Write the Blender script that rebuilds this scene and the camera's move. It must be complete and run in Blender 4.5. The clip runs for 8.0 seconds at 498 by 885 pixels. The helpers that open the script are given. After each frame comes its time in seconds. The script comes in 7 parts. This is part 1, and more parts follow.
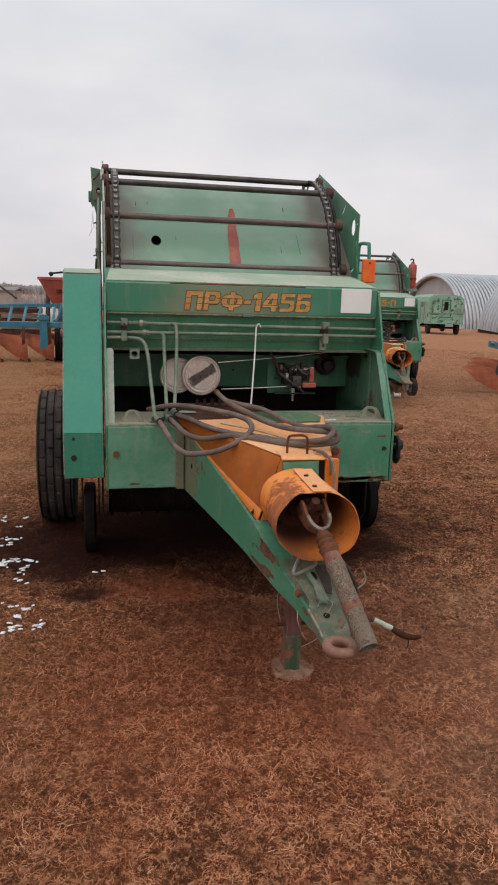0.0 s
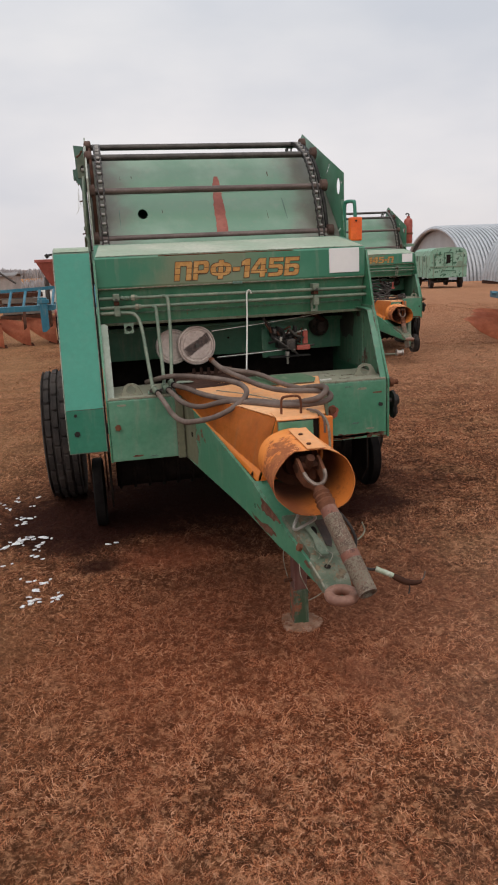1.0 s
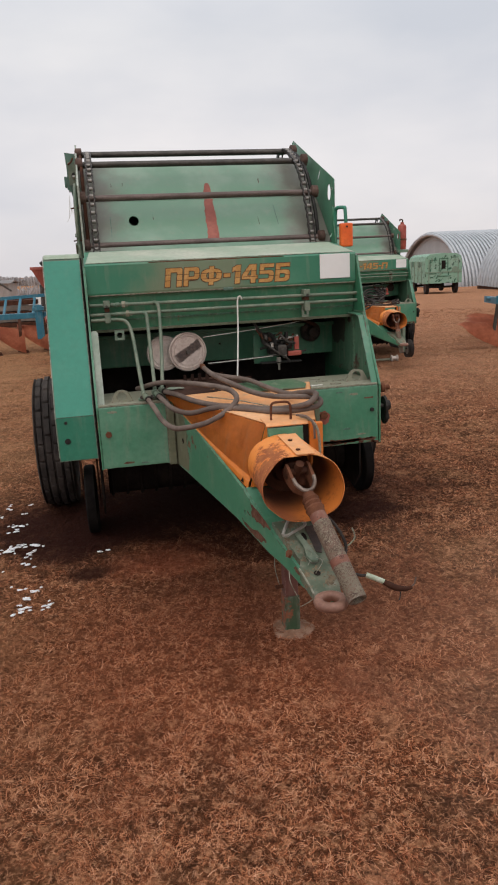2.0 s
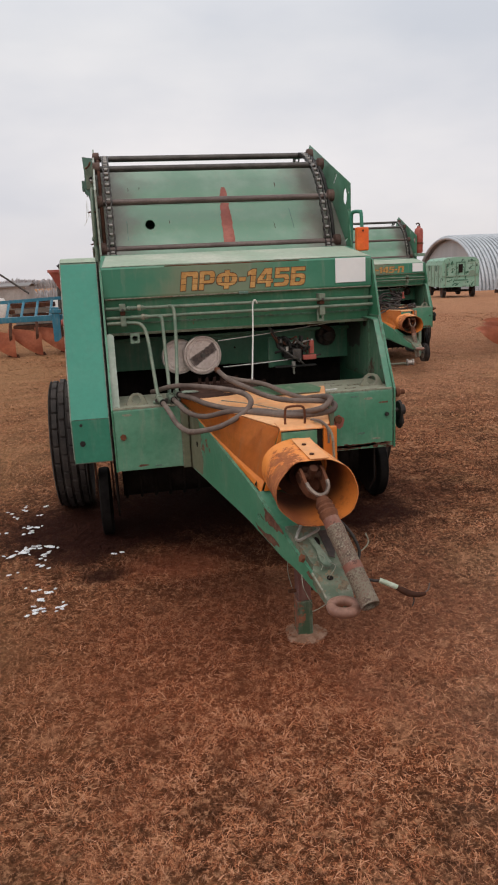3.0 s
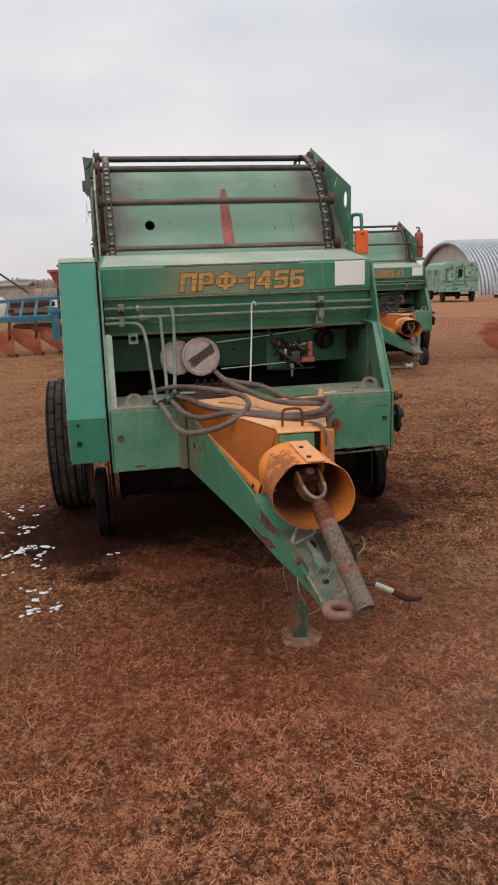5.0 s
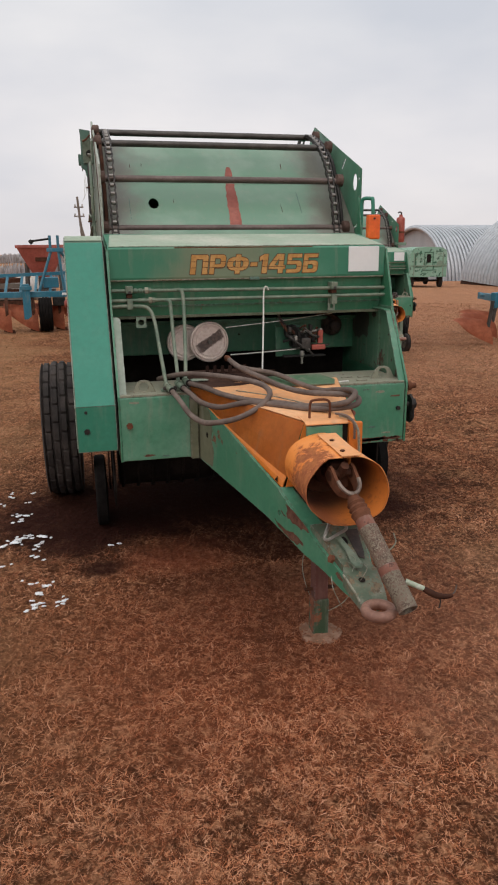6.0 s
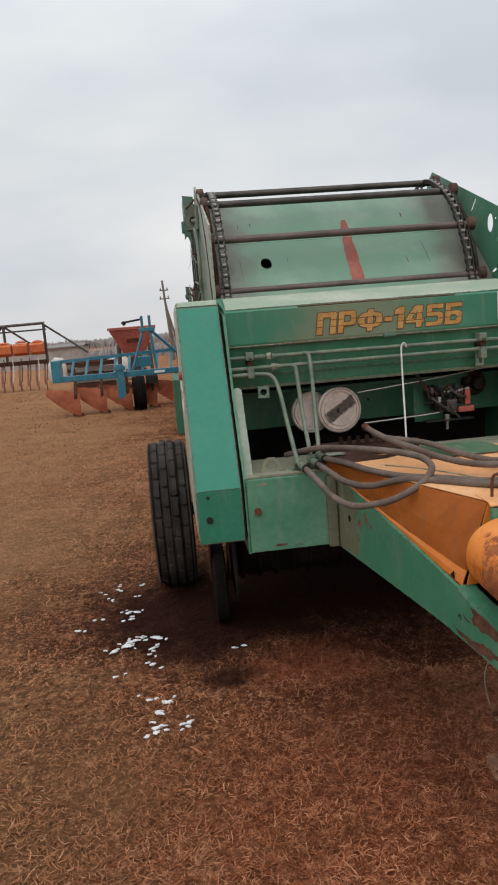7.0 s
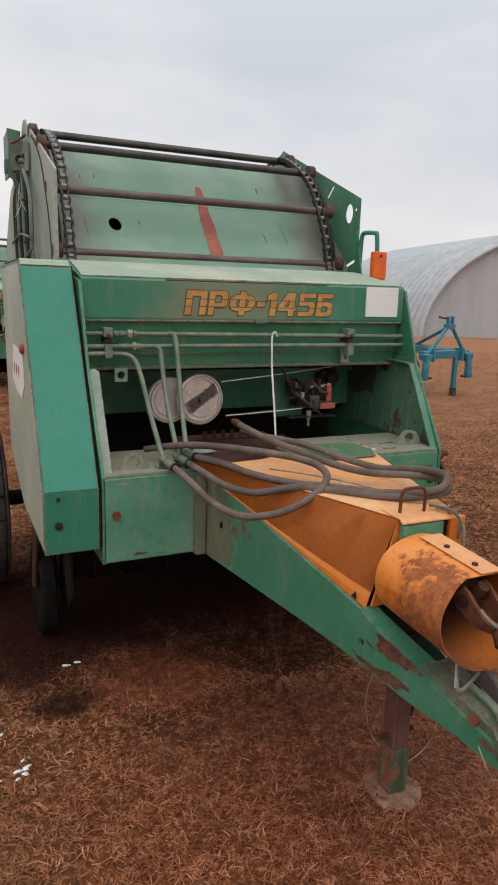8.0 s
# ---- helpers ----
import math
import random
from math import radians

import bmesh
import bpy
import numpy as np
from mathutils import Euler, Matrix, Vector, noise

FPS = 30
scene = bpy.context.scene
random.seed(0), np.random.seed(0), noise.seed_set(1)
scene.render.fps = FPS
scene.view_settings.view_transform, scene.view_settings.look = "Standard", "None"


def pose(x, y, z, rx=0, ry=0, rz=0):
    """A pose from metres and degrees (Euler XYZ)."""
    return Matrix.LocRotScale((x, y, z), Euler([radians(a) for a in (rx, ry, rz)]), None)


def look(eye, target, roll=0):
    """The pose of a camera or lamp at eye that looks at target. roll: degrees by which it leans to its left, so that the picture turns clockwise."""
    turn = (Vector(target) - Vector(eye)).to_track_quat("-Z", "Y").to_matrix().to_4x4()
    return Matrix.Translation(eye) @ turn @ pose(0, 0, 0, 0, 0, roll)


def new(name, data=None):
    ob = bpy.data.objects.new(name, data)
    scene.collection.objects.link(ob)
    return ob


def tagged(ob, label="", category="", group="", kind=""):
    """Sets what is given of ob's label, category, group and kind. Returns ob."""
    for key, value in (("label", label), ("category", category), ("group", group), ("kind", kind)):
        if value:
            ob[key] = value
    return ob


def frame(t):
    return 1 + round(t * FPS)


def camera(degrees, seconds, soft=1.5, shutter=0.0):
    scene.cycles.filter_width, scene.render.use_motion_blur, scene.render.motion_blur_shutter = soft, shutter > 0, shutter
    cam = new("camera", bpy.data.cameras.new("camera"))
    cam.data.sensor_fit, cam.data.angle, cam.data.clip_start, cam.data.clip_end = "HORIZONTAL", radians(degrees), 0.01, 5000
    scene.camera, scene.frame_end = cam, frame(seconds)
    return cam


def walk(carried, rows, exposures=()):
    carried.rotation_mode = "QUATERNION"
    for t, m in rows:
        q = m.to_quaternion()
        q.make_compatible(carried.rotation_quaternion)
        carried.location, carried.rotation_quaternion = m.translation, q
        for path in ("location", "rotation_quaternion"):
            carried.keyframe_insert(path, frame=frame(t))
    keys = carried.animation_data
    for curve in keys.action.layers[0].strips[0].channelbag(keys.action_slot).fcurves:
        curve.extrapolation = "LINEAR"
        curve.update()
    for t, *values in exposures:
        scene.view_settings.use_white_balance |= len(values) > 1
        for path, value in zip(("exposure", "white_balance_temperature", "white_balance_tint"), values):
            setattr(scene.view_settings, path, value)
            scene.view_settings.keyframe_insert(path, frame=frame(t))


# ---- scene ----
cam = camera(39.3, 8.0, 2.0)
PATH = [
    (0, (-0.749, -3.369, 1.582), (-0.34, -1.458, 1.159), 1.7),
    (0.2, (-0.745, -3.428, 1.588), (-0.277, -1.524, 1.195), -0.9),
    (0.3, (-0.744, -3.464, 1.594), (-0.289, -1.552, 1.214), -1.3),
    (0.5, (-0.732, -3.491, 1.606), (-0.337, -1.566, 1.234), -2.0),
    (1, (-0.702, -3.459, 1.575), (-0.331, -1.561, 1.067), -2.6),
    (1.2, (-0.701, -3.453, 1.573), (-0.328, -1.55, 1.082), -2.6),
    (2.3, (-0.664, -3.462, 1.571), (-0.282, -1.562, 1.08), -2.9),
    (2.5, (-0.668, -3.471, 1.577), (-0.292, -1.568, 1.089), -2.9),
    (3, (-0.667, -3.458, 1.575), (-0.327, -1.547, 1.094), -2.7),
    (3.5, (-0.675, -3.461, 1.581), (-0.34, -1.54, 1.134), -2.1),
    (4, (-0.666, -3.468, 1.581), (-0.34, -1.547, 1.128), -2.4),
    (4.5, (-0.665, -3.458, 1.577), (-0.339, -1.542, 1.107), -2.4),
    (4.7, (-0.659, -3.455, 1.572), (-0.323, -1.539, 1.106), -2.3),
    (5.8, (-0.785, -3.346, 1.585), (-0.39, -1.457, 1.058), -0.4),
    (6, (-0.878, -3.293, 1.592), (-0.435, -1.416, 1.063), -0.6),
    (6.2, (-0.931, -3.279, 1.6), (-0.5, -1.391, 1.102), -1.5),
    (6.5, (-0.998, -3.145, 1.566), (-0.682, -1.243, 1.034), -0.9),
    (6.7, (-1.017, -2.996, 1.557), (-0.806, -1.062, 1.092), -2.9),
    (7, (-1.01, -2.776, 1.541), (-0.792, -0.815, 1.215), -4.6),
    (7.2, (-1.013, -2.681, 1.545), (-0.76, -0.743, 1.122), -4.0),
    (7.5, (-1.062, -2.563, 1.526), (-0.621, -0.675, 1.036), -1.3),
    (7.6, (-1.057, -2.531, 1.535), (-0.490, -0.670, 1.068), 0.4),
    (7.7, (-1.098, -2.496, 1.537), (-0.432, -0.654, 1.13), 1.0),
    (7.9, (-1.191, -2.407, 1.593), (-0.395, -0.629, 1.138), 1.3),
    (8, (-1.278, -2.327, 1.579), (-0.442, -0.561, 1.155), 1.7),
]
walk(cam, [(t, look(eye, target, roll)) for t, eye, target, roll in PATH], [(0.0, 0.18, 6500, 10), (0.5, 0.09, 6500, 10), (1.0, 0.17, 6500, 10), (2.0, 0.2, 6500, 10), (6.6, 0.2, 6500, 10), (7.0, 0.16, 6350, 5), (7.4, 0.2, 6500, 10), (8.0, 0.22, 6450, 8)])

# ---- sky and light: an even overcast day ----
world = bpy.data.worlds.new("overcast")
scene.world = world
world.use_nodes = True
wn, wl = world.node_tree.nodes, world.node_tree.links
wn.clear()


def wnode(kind, **sets):
    n = wn.new(kind)
    for k, v in sets.items():
        n.inputs[k].default_value = v
    return n


w_out, w_bg = wn.new("ShaderNodeOutputWorld"), wn.new("ShaderNodeBackground")
w_co = wn.new("ShaderNodeTexCoord")
w_sep = wn.new("ShaderNodeSeparateXYZ")
wl.new(w_co.outputs["Generated"], w_sep.inputs[0])
w_grad = wn.new("ShaderNodeValToRGB")
SKY_STOPS = ((0.0, (0.70, 0.655, 0.65)), (0.10, (0.71, 0.68, 0.68)), (0.28, (0.69, 0.685, 0.69)), (0.6, (0.92, 0.92, 0.92)), (1.0, (1.15, 1.15, 1.15)))
while len(w_grad.color_ramp.elements) < len(SKY_STOPS):
    w_grad.color_ramp.elements.new(0.5)
for el, (pos, col) in zip(w_grad.color_ramp.elements, SKY_STOPS):
    el.position, el.color = pos, (*col, 1)
wl.new(w_sep.outputs[2], w_grad.inputs[0])
w_map = wn.new("ShaderNodeMapping")
w_map.inputs["Scale"].default_value = (1.0, 1.0, 2.6)
w_map.inputs["Location"].default_value = (0.35, 0.2, 0.0)
wl.new(w_co.outputs["Generated"], w_map.inputs[0])
w_noise = wnode("ShaderNodeTexNoise", Scale=1.7, Detail=5.0, Roughness=0.5)
wl.new(w_map.outputs[0], w_noise.inputs["Vector"])
w_cr = wn.new("ShaderNodeValToRGB")
w_cr.color_ramp.elements[0].position, w_cr.color_ramp.elements[0].color = 0.34, (0.77, 0.80, 0.855, 1)
w_cr.color_ramp.elements[1].position, w_cr.color_ramp.elements[1].color = 0.62, (1.045, 1.03, 1.02, 1)
wl.new(w_noise.outputs["Fac"], w_cr.inputs[0])
w_mul = wn.new("ShaderNodeMix")
w_mul.data_type, w_mul.blend_type = "RGBA", "MULTIPLY"
w_mul.inputs[0].default_value = 1.0
wl.new(w_grad.outputs[0], w_mul.inputs[6])
wl.new(w_cr.outputs[0], w_mul.inputs[7])
w_sky = wn.new("ShaderNodeTexSky")
w_sky.sky_type, w_sky.sun_disc = "NISHITA", False
w_sky.sun_elevation, w_sky.sun_rotation = radians(54), radians(203)
w_add = wn.new("ShaderNodeMix")
w_add.data_type, w_add.blend_type = "RGBA", "ADD"
w_add.inputs[0].default_value = 0.006
wl.new(w_mul.outputs[2], w_add.inputs[6])
wl.new(w_sky.outputs[0], w_add.inputs[7])
wl.new(w_add.outputs[2], w_bg.inputs[0])
w_bg.inputs[1].default_value = 1.0
wl.new(w_bg.outputs[0], w_out.inputs[0])

sun = new("sun", bpy.data.lights.new("sun", "SUN"))
sun.data.energy, sun.data.angle, sun.data.color = 0.85, radians(70), (1.0, 0.95, 0.88)
sun.matrix_world = look((-5, -12, 18), (0, 0, 0))


# ---- materials ----
class Nodes:
    def __init__(self, name):
        self.m = bpy.data.materials.new(name)
        self.m.use_nodes = True
        self.t = self.m.node_tree
        self.n, self.l = self.t.nodes, self.t.links
        self.bsdf = self.n["Principled BSDF"]
        self.co = self.n.new("ShaderNodeTexCoord").outputs["Object"]

    def put(self, value, socket):
        if isinstance(value, bpy.types.NodeSocket):
            self.l.new(value, socket)
        elif isinstance(value, tuple) and len(value) == 3:
            socket.default_value = (*value, 1) if len(socket.default_value) == 4 else value
        else:
            socket.default_value = value

    def noise(self, scale, detail=4.0, rough=0.55, stretch=None, where=None):
        co = where or self.co
        if stretch:
            mp = self.n.new("ShaderNodeMapping")
            mp.inputs["Scale"].default_value = stretch
            self.l.new(co, mp.inputs[0])
            co = mp.outputs[0]
        k = self.n.new("ShaderNodeTexNoise")
        k.inputs["Scale"].default_value, k.inputs["Detail"].default_value, k.inputs["Roughness"].default_value = scale, detail, rough
        self.l.new(co, k.inputs["Vector"])
        return k.outputs["Fac"]

    def ramp(self, fac, lo, hi, a=0.0, b=1.0):
        if lo > hi:
            lo, hi, a, b = hi, lo, b, a
        k = self.n.new("ShaderNodeMapRange")
        k.interpolation_type = "SMOOTHSTEP"
        self.put(fac, k.inputs[0])
        for i, v in enumerate((lo, hi, a, b)):
            k.inputs[1 + i].default_value = v
        return k.outputs[0]

    def mix(self, fac, a, b, blend="MIX"):
        k = self.n.new("ShaderNodeMix")
        k.data_type, k.blend_type = "RGBA", blend
        self.put(fac, k.inputs[0])
        self.put(a, k.inputs[6])
        self.put(b, k.inputs[7])
        return k.outputs[2]

    def math(self, op, a, b=0.0):
        k = self.n.new("ShaderNodeMath")
        k.operation = op
        self.put(a, k.inputs[0])
        self.put(b, k.inputs[1])
        return k.outputs[0]

    def bump(self, height, strength=0.2, dist=0.004):
        k = self.n.new("ShaderNodeBump")
        k.inputs["Strength"].default_value, k.inputs["Distance"].default_value = strength, dist
        self.put(height, k.inputs["Height"])
        self.l.new(k.outputs[0], self.bsdf.inputs["Normal"])

    def edges(self, radius):
        """1 along the sharp edges of a part, where paint rubs off first."""
        bev = self.n.new("ShaderNodeBevel")
        bev.samples = 4
        bev.inputs["Radius"].default_value = radius
        dot = self.n.new("ShaderNodeVectorMath")
        dot.operation = "DOT_PRODUCT"
        self.l.new(bev.outputs[0], dot.inputs[0])
        self.l.new(self.n.new("ShaderNodeNewGeometry").outputs["Normal"], dot.inputs[1])
        return self.ramp(dot.outputs["Value"], 0.985, 0.90)

    def done(self, color, rough=0.5, metal=0.0):
        self.put(color, self.bsdf.inputs["Base Color"])
        self.put(rough, self.bsdf.inputs["Roughness"])
        self.put(metal, self.bsdf.inputs["Metallic"])
        return self.m


RUST = (0.11, 0.036, 0.016)


def paint(name, base, fade, rough=0.42, fade_at=0.56, rust_at=0.70, rust=RUST, dust=0.35, scale=2.2, rust_scale=9.0, wear=0.75):
    """Old machine paint: faded patches, streaks of dust, chips of rust."""
    k = Nodes(name)
    big = k.noise(scale, 5.0, 0.6)
    fine = k.noise(38.0, 6.0, 0.65)
    streak = k.noise(7.0, 4.0, 0.6, (3.0, 3.0, 0.55))
    col = k.mix(k.ramp(big, fade_at - 0.13, fade_at + 0.16), base, fade)
    col = k.mix(k.math("MULTIPLY", k.ramp(streak, 0.5, 0.75), dust), col, (0.30, 0.27, 0.215))
    col = k.mix(k.ramp(fine, 0.3, 0.75, 0.0, 0.35), col, tuple(c * 0.6 for c in base))
    chips = k.noise(rust_scale, 7.0, 0.72)
    both = k.math("ADD", k.math("MULTIPLY", chips, 0.75), k.math("MULTIPLY", big, 0.25))
    mask = k.ramp(both, rust_at - 0.02, rust_at + 0.015)
    rusty = k.mix(k.ramp(fine, 0.35, 0.65), rust, tuple(c * 2.1 for c in rust))
    col = k.mix(mask, col, rusty)
    if wear:
        edge = k.math("MULTIPLY", k.edges(0.007), k.ramp(k.math("ADD", k.math("MULTIPLY", chips, 0.6), k.math("MULTIPLY", fine, 0.4)), 0.38, 0.50, 0.0, wear))
        col = k.mix(edge, col, k.mix(k.ramp(fine, 0.46, 0.56), tuple(0.55 * c + 0.13 for c in fade), (0.075, 0.038, 0.024)))
    k.bump(k.math("SUBTRACT", fine, mask), 0.18, 0.002)
    return k.done(col, k.mix(mask, (rough,) * 3, (0.85,) * 3))


def plain(name, a, b, rough=0.6, metal=0.0, scale=12.0, bump=0.15, stretch=None, grain=0.4):
    """A material of two close tones at two scales."""
    k = Nodes(name)
    n1, n2 = k.noise(scale, 5.0, 0.6, stretch), k.noise(scale * 7, 4.0, 0.6)
    col = k.mix(k.ramp(n1, 0.33, 0.68), a, b)
    col = k.mix(k.ramp(n2, 0.35, 0.75, 0.0, grain), col, tuple(c * 0.6 for c in a))
    k.bump(n2, bump, 0.003)
    return k.done(col, rough, metal)


GREEN = paint("old_green_paint", (0.038, 0.172, 0.090), (0.096, 0.252, 0.154), rust_at=0.66, dust=0.28, scale=1.7)
# Darker copy of the green; inside the machine its shade is in the colour.
GREEN_DARK = paint("dark_shaded_green_paint", (0.026, 0.110, 0.060), (0.048, 0.140, 0.085), rough=0.6, rust_at=0.63, dust=0.35)
TEAL = paint("teal_green_paint", (0.018, 0.205, 0.136), (0.036, 0.232, 0.158), rough=0.5, rust_at=0.76, dust=0.05, scale=1.1)
PALE = paint("faded_green_paint", (0.16, 0.24, 0.17), (0.25, 0.28, 0.22), rough=0.6, rust_at=0.68, dust=0.5)
# Pale side sheet; the sky's sheen on it is put into the colour.
SIDE = paint("pale_sheen_side_paint", (0.33, 0.38, 0.30), (0.47, 0.49, 0.42), rough=0.45, rust_at=0.68, dust=0.5)
# Paler green, used for the tops of hood and belt guard.
PALE_GREEN = paint("pale_green_paint", (0.30, 0.37, 0.275), (0.47, 0.47, 0.385), rough=0.6, rust_at=0.68, dust=0.5)
ORANGE = paint("orange_paint", (0.63, 0.168, 0.016), (0.71, 0.228, 0.042), rough=0.45, rust_at=0.69, rust=(0.16, 0.03, 0.012), dust=0.22, wear=0.0)
# Paler, less saturated orange for upward faces.
ORANGE_TOP = paint("pale_orange_paint", (0.70, 0.31, 0.120), (0.76, 0.42, 0.215), rough=0.6, rust_at=0.66, rust=(0.16, 0.03, 0.012), dust=0.5, wear=0.0)
ARM = paint("worn_drawbar_paint", (0.042, 0.186, 0.104), (0.094, 0.250, 0.155), rough=0.5, rust_at=0.625, rust=(0.12, 0.05, 0.03), dust=0.2, rust_scale=5.0)
GUARD_BODY = paint("guard_edge_paint", (0.10, 0.16, 0.11), (0.18, 0.22, 0.16), rough=0.6, rust_at=0.63, dust=0.4)
# Darker copy of the teal: shade of the guard's upright sheet in the colour.
TEAL_LOW = paint("teal_paint_lower", (0.022, 0.178, 0.110), (0.042, 0.205, 0.132), rough=0.45, rust_at=0.66, dust=0.2)
RUST_PANEL = paint("rust_streaked_green", (0.06, 0.15, 0.085), (0.11, 0.195, 0.12), rough=0.75, rust_at=0.545, rust=(0.050, 0.024, 0.015), dust=0.4, rust_scale=4.0)
RUSTY_STAND = paint("rust_over_green", (0.07, 0.035, 0.022), (0.04, 0.07, 0.04), rough=0.8, rust_at=0.5, rust=(0.07, 0.028, 0.018), dust=0.2)
SHAFT = paint("cracked_grey_shaft_paint", (0.150, 0.118, 0.080), (0.225, 0.178, 0.122), rough=0.75, rust_at=0.505, rust=(0.070, 0.042, 0.030), dust=0.4, scale=14.0, rust_scale=170.0)
SHAFT_RED = paint("red_brown_shaft_paint", (0.17, 0.058, 0.036), (0.22, 0.10, 0.066), rough=0.75, rust_at=0.58, rust=(0.07, 0.028, 0.018), dust=0.35, scale=8.0, rust_scale=30.0)
GUSSET = paint("olive_grime_paint", (0.105, 0.125, 0.072), (0.165, 0.160, 0.100), rough=0.7, rust_at=0.69, dust=0.4)
# Darker copy of the rubber: shade on the gauge wheels put into the colour.
TYRE_DARK = plain("extra_dark_tyre", (0.006, 0.005, 0.0047), (0.014, 0.0115, 0.0105), 0.8, 0.0, 8.0, 0.25)
BEAM = paint("dirty_beam_paint", (0.052, 0.205, 0.118), (0.155, 0.315, 0.215), fade_at=0.50, rust_at=0.645, dust=0.34, rust=(0.13, 0.055, 0.03))
LEDGE = paint("straw_dusted_ledge", (0.23, 0.23, 0.165), (0.31, 0.285, 0.205), rough=0.85, rust_at=0.60, rust=(0.15, 0.11, 0.07), dust=0.6, rust_scale=16.0)
CHEEK_PALE = paint("bleached_cheek_paint", (0.19, 0.25, 0.19), (0.33, 0.355, 0.295), rough=0.55, rust_at=0.72, dust=0.35, fade_at=0.48)
LATCH = paint("grey_green_latch_paint", (0.060, 0.135, 0.100), (0.115, 0.195, 0.150), rough=0.5, rust_at=0.66, dust=0.3)
POST = paint("red_brown_post_rust", (0.105, 0.036, 0.026), (0.15, 0.055, 0.04), rough=0.8, rust_at=0.6, rust=(0.05, 0.03, 0.022), dust=0.15, scale=5.0)
ROLLER = plain("brown_worn_roller", (0.075, 0.043, 0.034), (0.15, 0.095, 0.077), 0.7, 0.2, 14.0, 0.3)
PIN = plain("polished_chain_pin", (0.15, 0.135, 0.125), (0.36, 0.33, 0.30), 0.4, 0.6, 40.0)
BAR_BROWN = plain("brown_worn_bar", (0.085, 0.058, 0.050), (0.165, 0.120, 0.105), 0.5, 0.35, 10.0, 0.2, (0.4, 1.0, 1.0))
APRON = plain("dark_brown_sheet", (0.030, 0.016, 0.012), (0.075, 0.040, 0.030), 0.7, 0.0, 7.0, 0.3)
STEEL = plain("dark_worn_steel", (0.055, 0.048, 0.043), (0.10, 0.088, 0.078), 0.48, 0.5)
CHAIN = plain("oily_chain_steel", (0.016, 0.013, 0.012), (0.065, 0.052, 0.046), 0.4, 0.6, 30.0)
STAND_LEG = paint("muddy_green_leg", (0.022, 0.058, 0.022), (0.05, 0.068, 0.034), rough=0.8, rust_at=0.55, dust=0.5)
BLACK_STEEL = plain("blackened_steel", (0.018, 0.017, 0.016), (0.045, 0.04, 0.036), 0.6, 0.3)
RUSTY = plain("brown_rust", (0.10, 0.038, 0.02), (0.19, 0.075, 0.04), 0.85, 0.1, 9.0, 0.4)
RUSTY_DARK = plain("dark_rust", (0.045, 0.018, 0.011), (0.10, 0.04, 0.022), 0.85, 0.1, 9.0, 0.4)
RUBBER = plain("weathered_rubber", (0.020, 0.015, 0.0135), (0.060, 0.046, 0.040), 0.8, 0.0, 8.0, 0.25)
HOSE = plain("dusty_rubber_hose", (0.105, 0.076, 0.064), (0.185, 0.140, 0.118), 0.72, 0.0, 7.0, 0.2, grain=0.3)
PIPE = plain("dusty_green_pipe", (0.105, 0.150, 0.105), (0.205, 0.225, 0.165), 0.6, 0.1, 14.0)
ALU = plain("worn_aluminium", (0.47, 0.39, 0.345), (0.60, 0.52, 0.465), 0.45, 0.4, 9.0, 0.12)
ZINC = plain("dull_zinc", (0.30, 0.28, 0.25), (0.42, 0.40, 0.36), 0.45, 0.6, 20.0)
WHITE = plain("dirty_white_paint", (0.70, 0.695, 0.68), (0.735, 0.725, 0.71), 0.5, 0.0, 5.0, 0.02, grain=0.06)
SLEEVE = plain("grimy_white_sleeve", (0.30, 0.36, 0.25), (0.50, 0.51, 0.42), 0.6, 0.0, 40.0)
CORD = plain("pale_cord", (0.55, 0.53, 0.48), (0.68, 0.66, 0.6), 0.8, 0.0, 40.0)
RED = plain("faded_red_paint", (0.30, 0.050, 0.032), (0.40, 0.10, 0.07), 0.5, 0.0, 14.0)
PRIMER = plain("red_lead_primer", (0.23, 0.058, 0.040), (0.31, 0.095, 0.066), 0.7, 0.0, 7.0)
LAMP = plain("orange_plastic", (0.75, 0.11, 0.012), (0.82, 0.15, 0.02), 0.35, 0.0, 9.0, 0.03)
YELLOW = plain("ochre_letter_paint", (0.42, 0.20, 0.045), (0.52, 0.29, 0.09), 0.6, 0.0, 18.0)
BROWN_LINE = plain("brown_line_paint", (0.10, 0.045, 0.02), (0.15, 0.07, 0.03), 0.7, 0.0, 18.0)
# Near-black that puts the shade of recesses, gaps and undersides into the colour.
VOID = plain("shade_black", (0.012, 0.0095, 0.0085), (0.026, 0.020, 0.017), 0.85, 0.0, 6.0)
SKYBLUE = paint("blue_plough_paint", (0.018, 0.145, 0.215), (0.055, 0.215, 0.29), rust_at=0.72, dust=0.3)
MOULD = plain("rusted_mouldboard", (0.36, 0.092, 0.038), (0.56, 0.185, 0.088), 0.65, 0.2, 3.0, 0.2)
SNOW = plain("old_snow", (0.74, 0.74, 0.75), (0.82, 0.82, 0.83), 0.7, 0.0, 20.0, 0.3)
CORRUGATED = plain("galvanised_sheet", (0.39, 0.41, 0.435), (0.46, 0.475, 0.495), 0.5, 0.25, 0.4, 0.02)
GABLE = plain("grey_gable_sheet", (0.34, 0.35, 0.36), (0.41, 0.415, 0.425), 0.6, 0.1, 0.6, 0.02, (1.0, 1.0, 0.15), 0.15)
WAGON = paint("flaking_wagon_paint", (0.20, 0.36, 0.26), (0.31, 0.43, 0.34), rough=0.7, rust_at=0.565, wear=0.0, rust=(0.035, 0.06, 0.045), dust=0.3, scale=1.2, rust_scale=3.6)
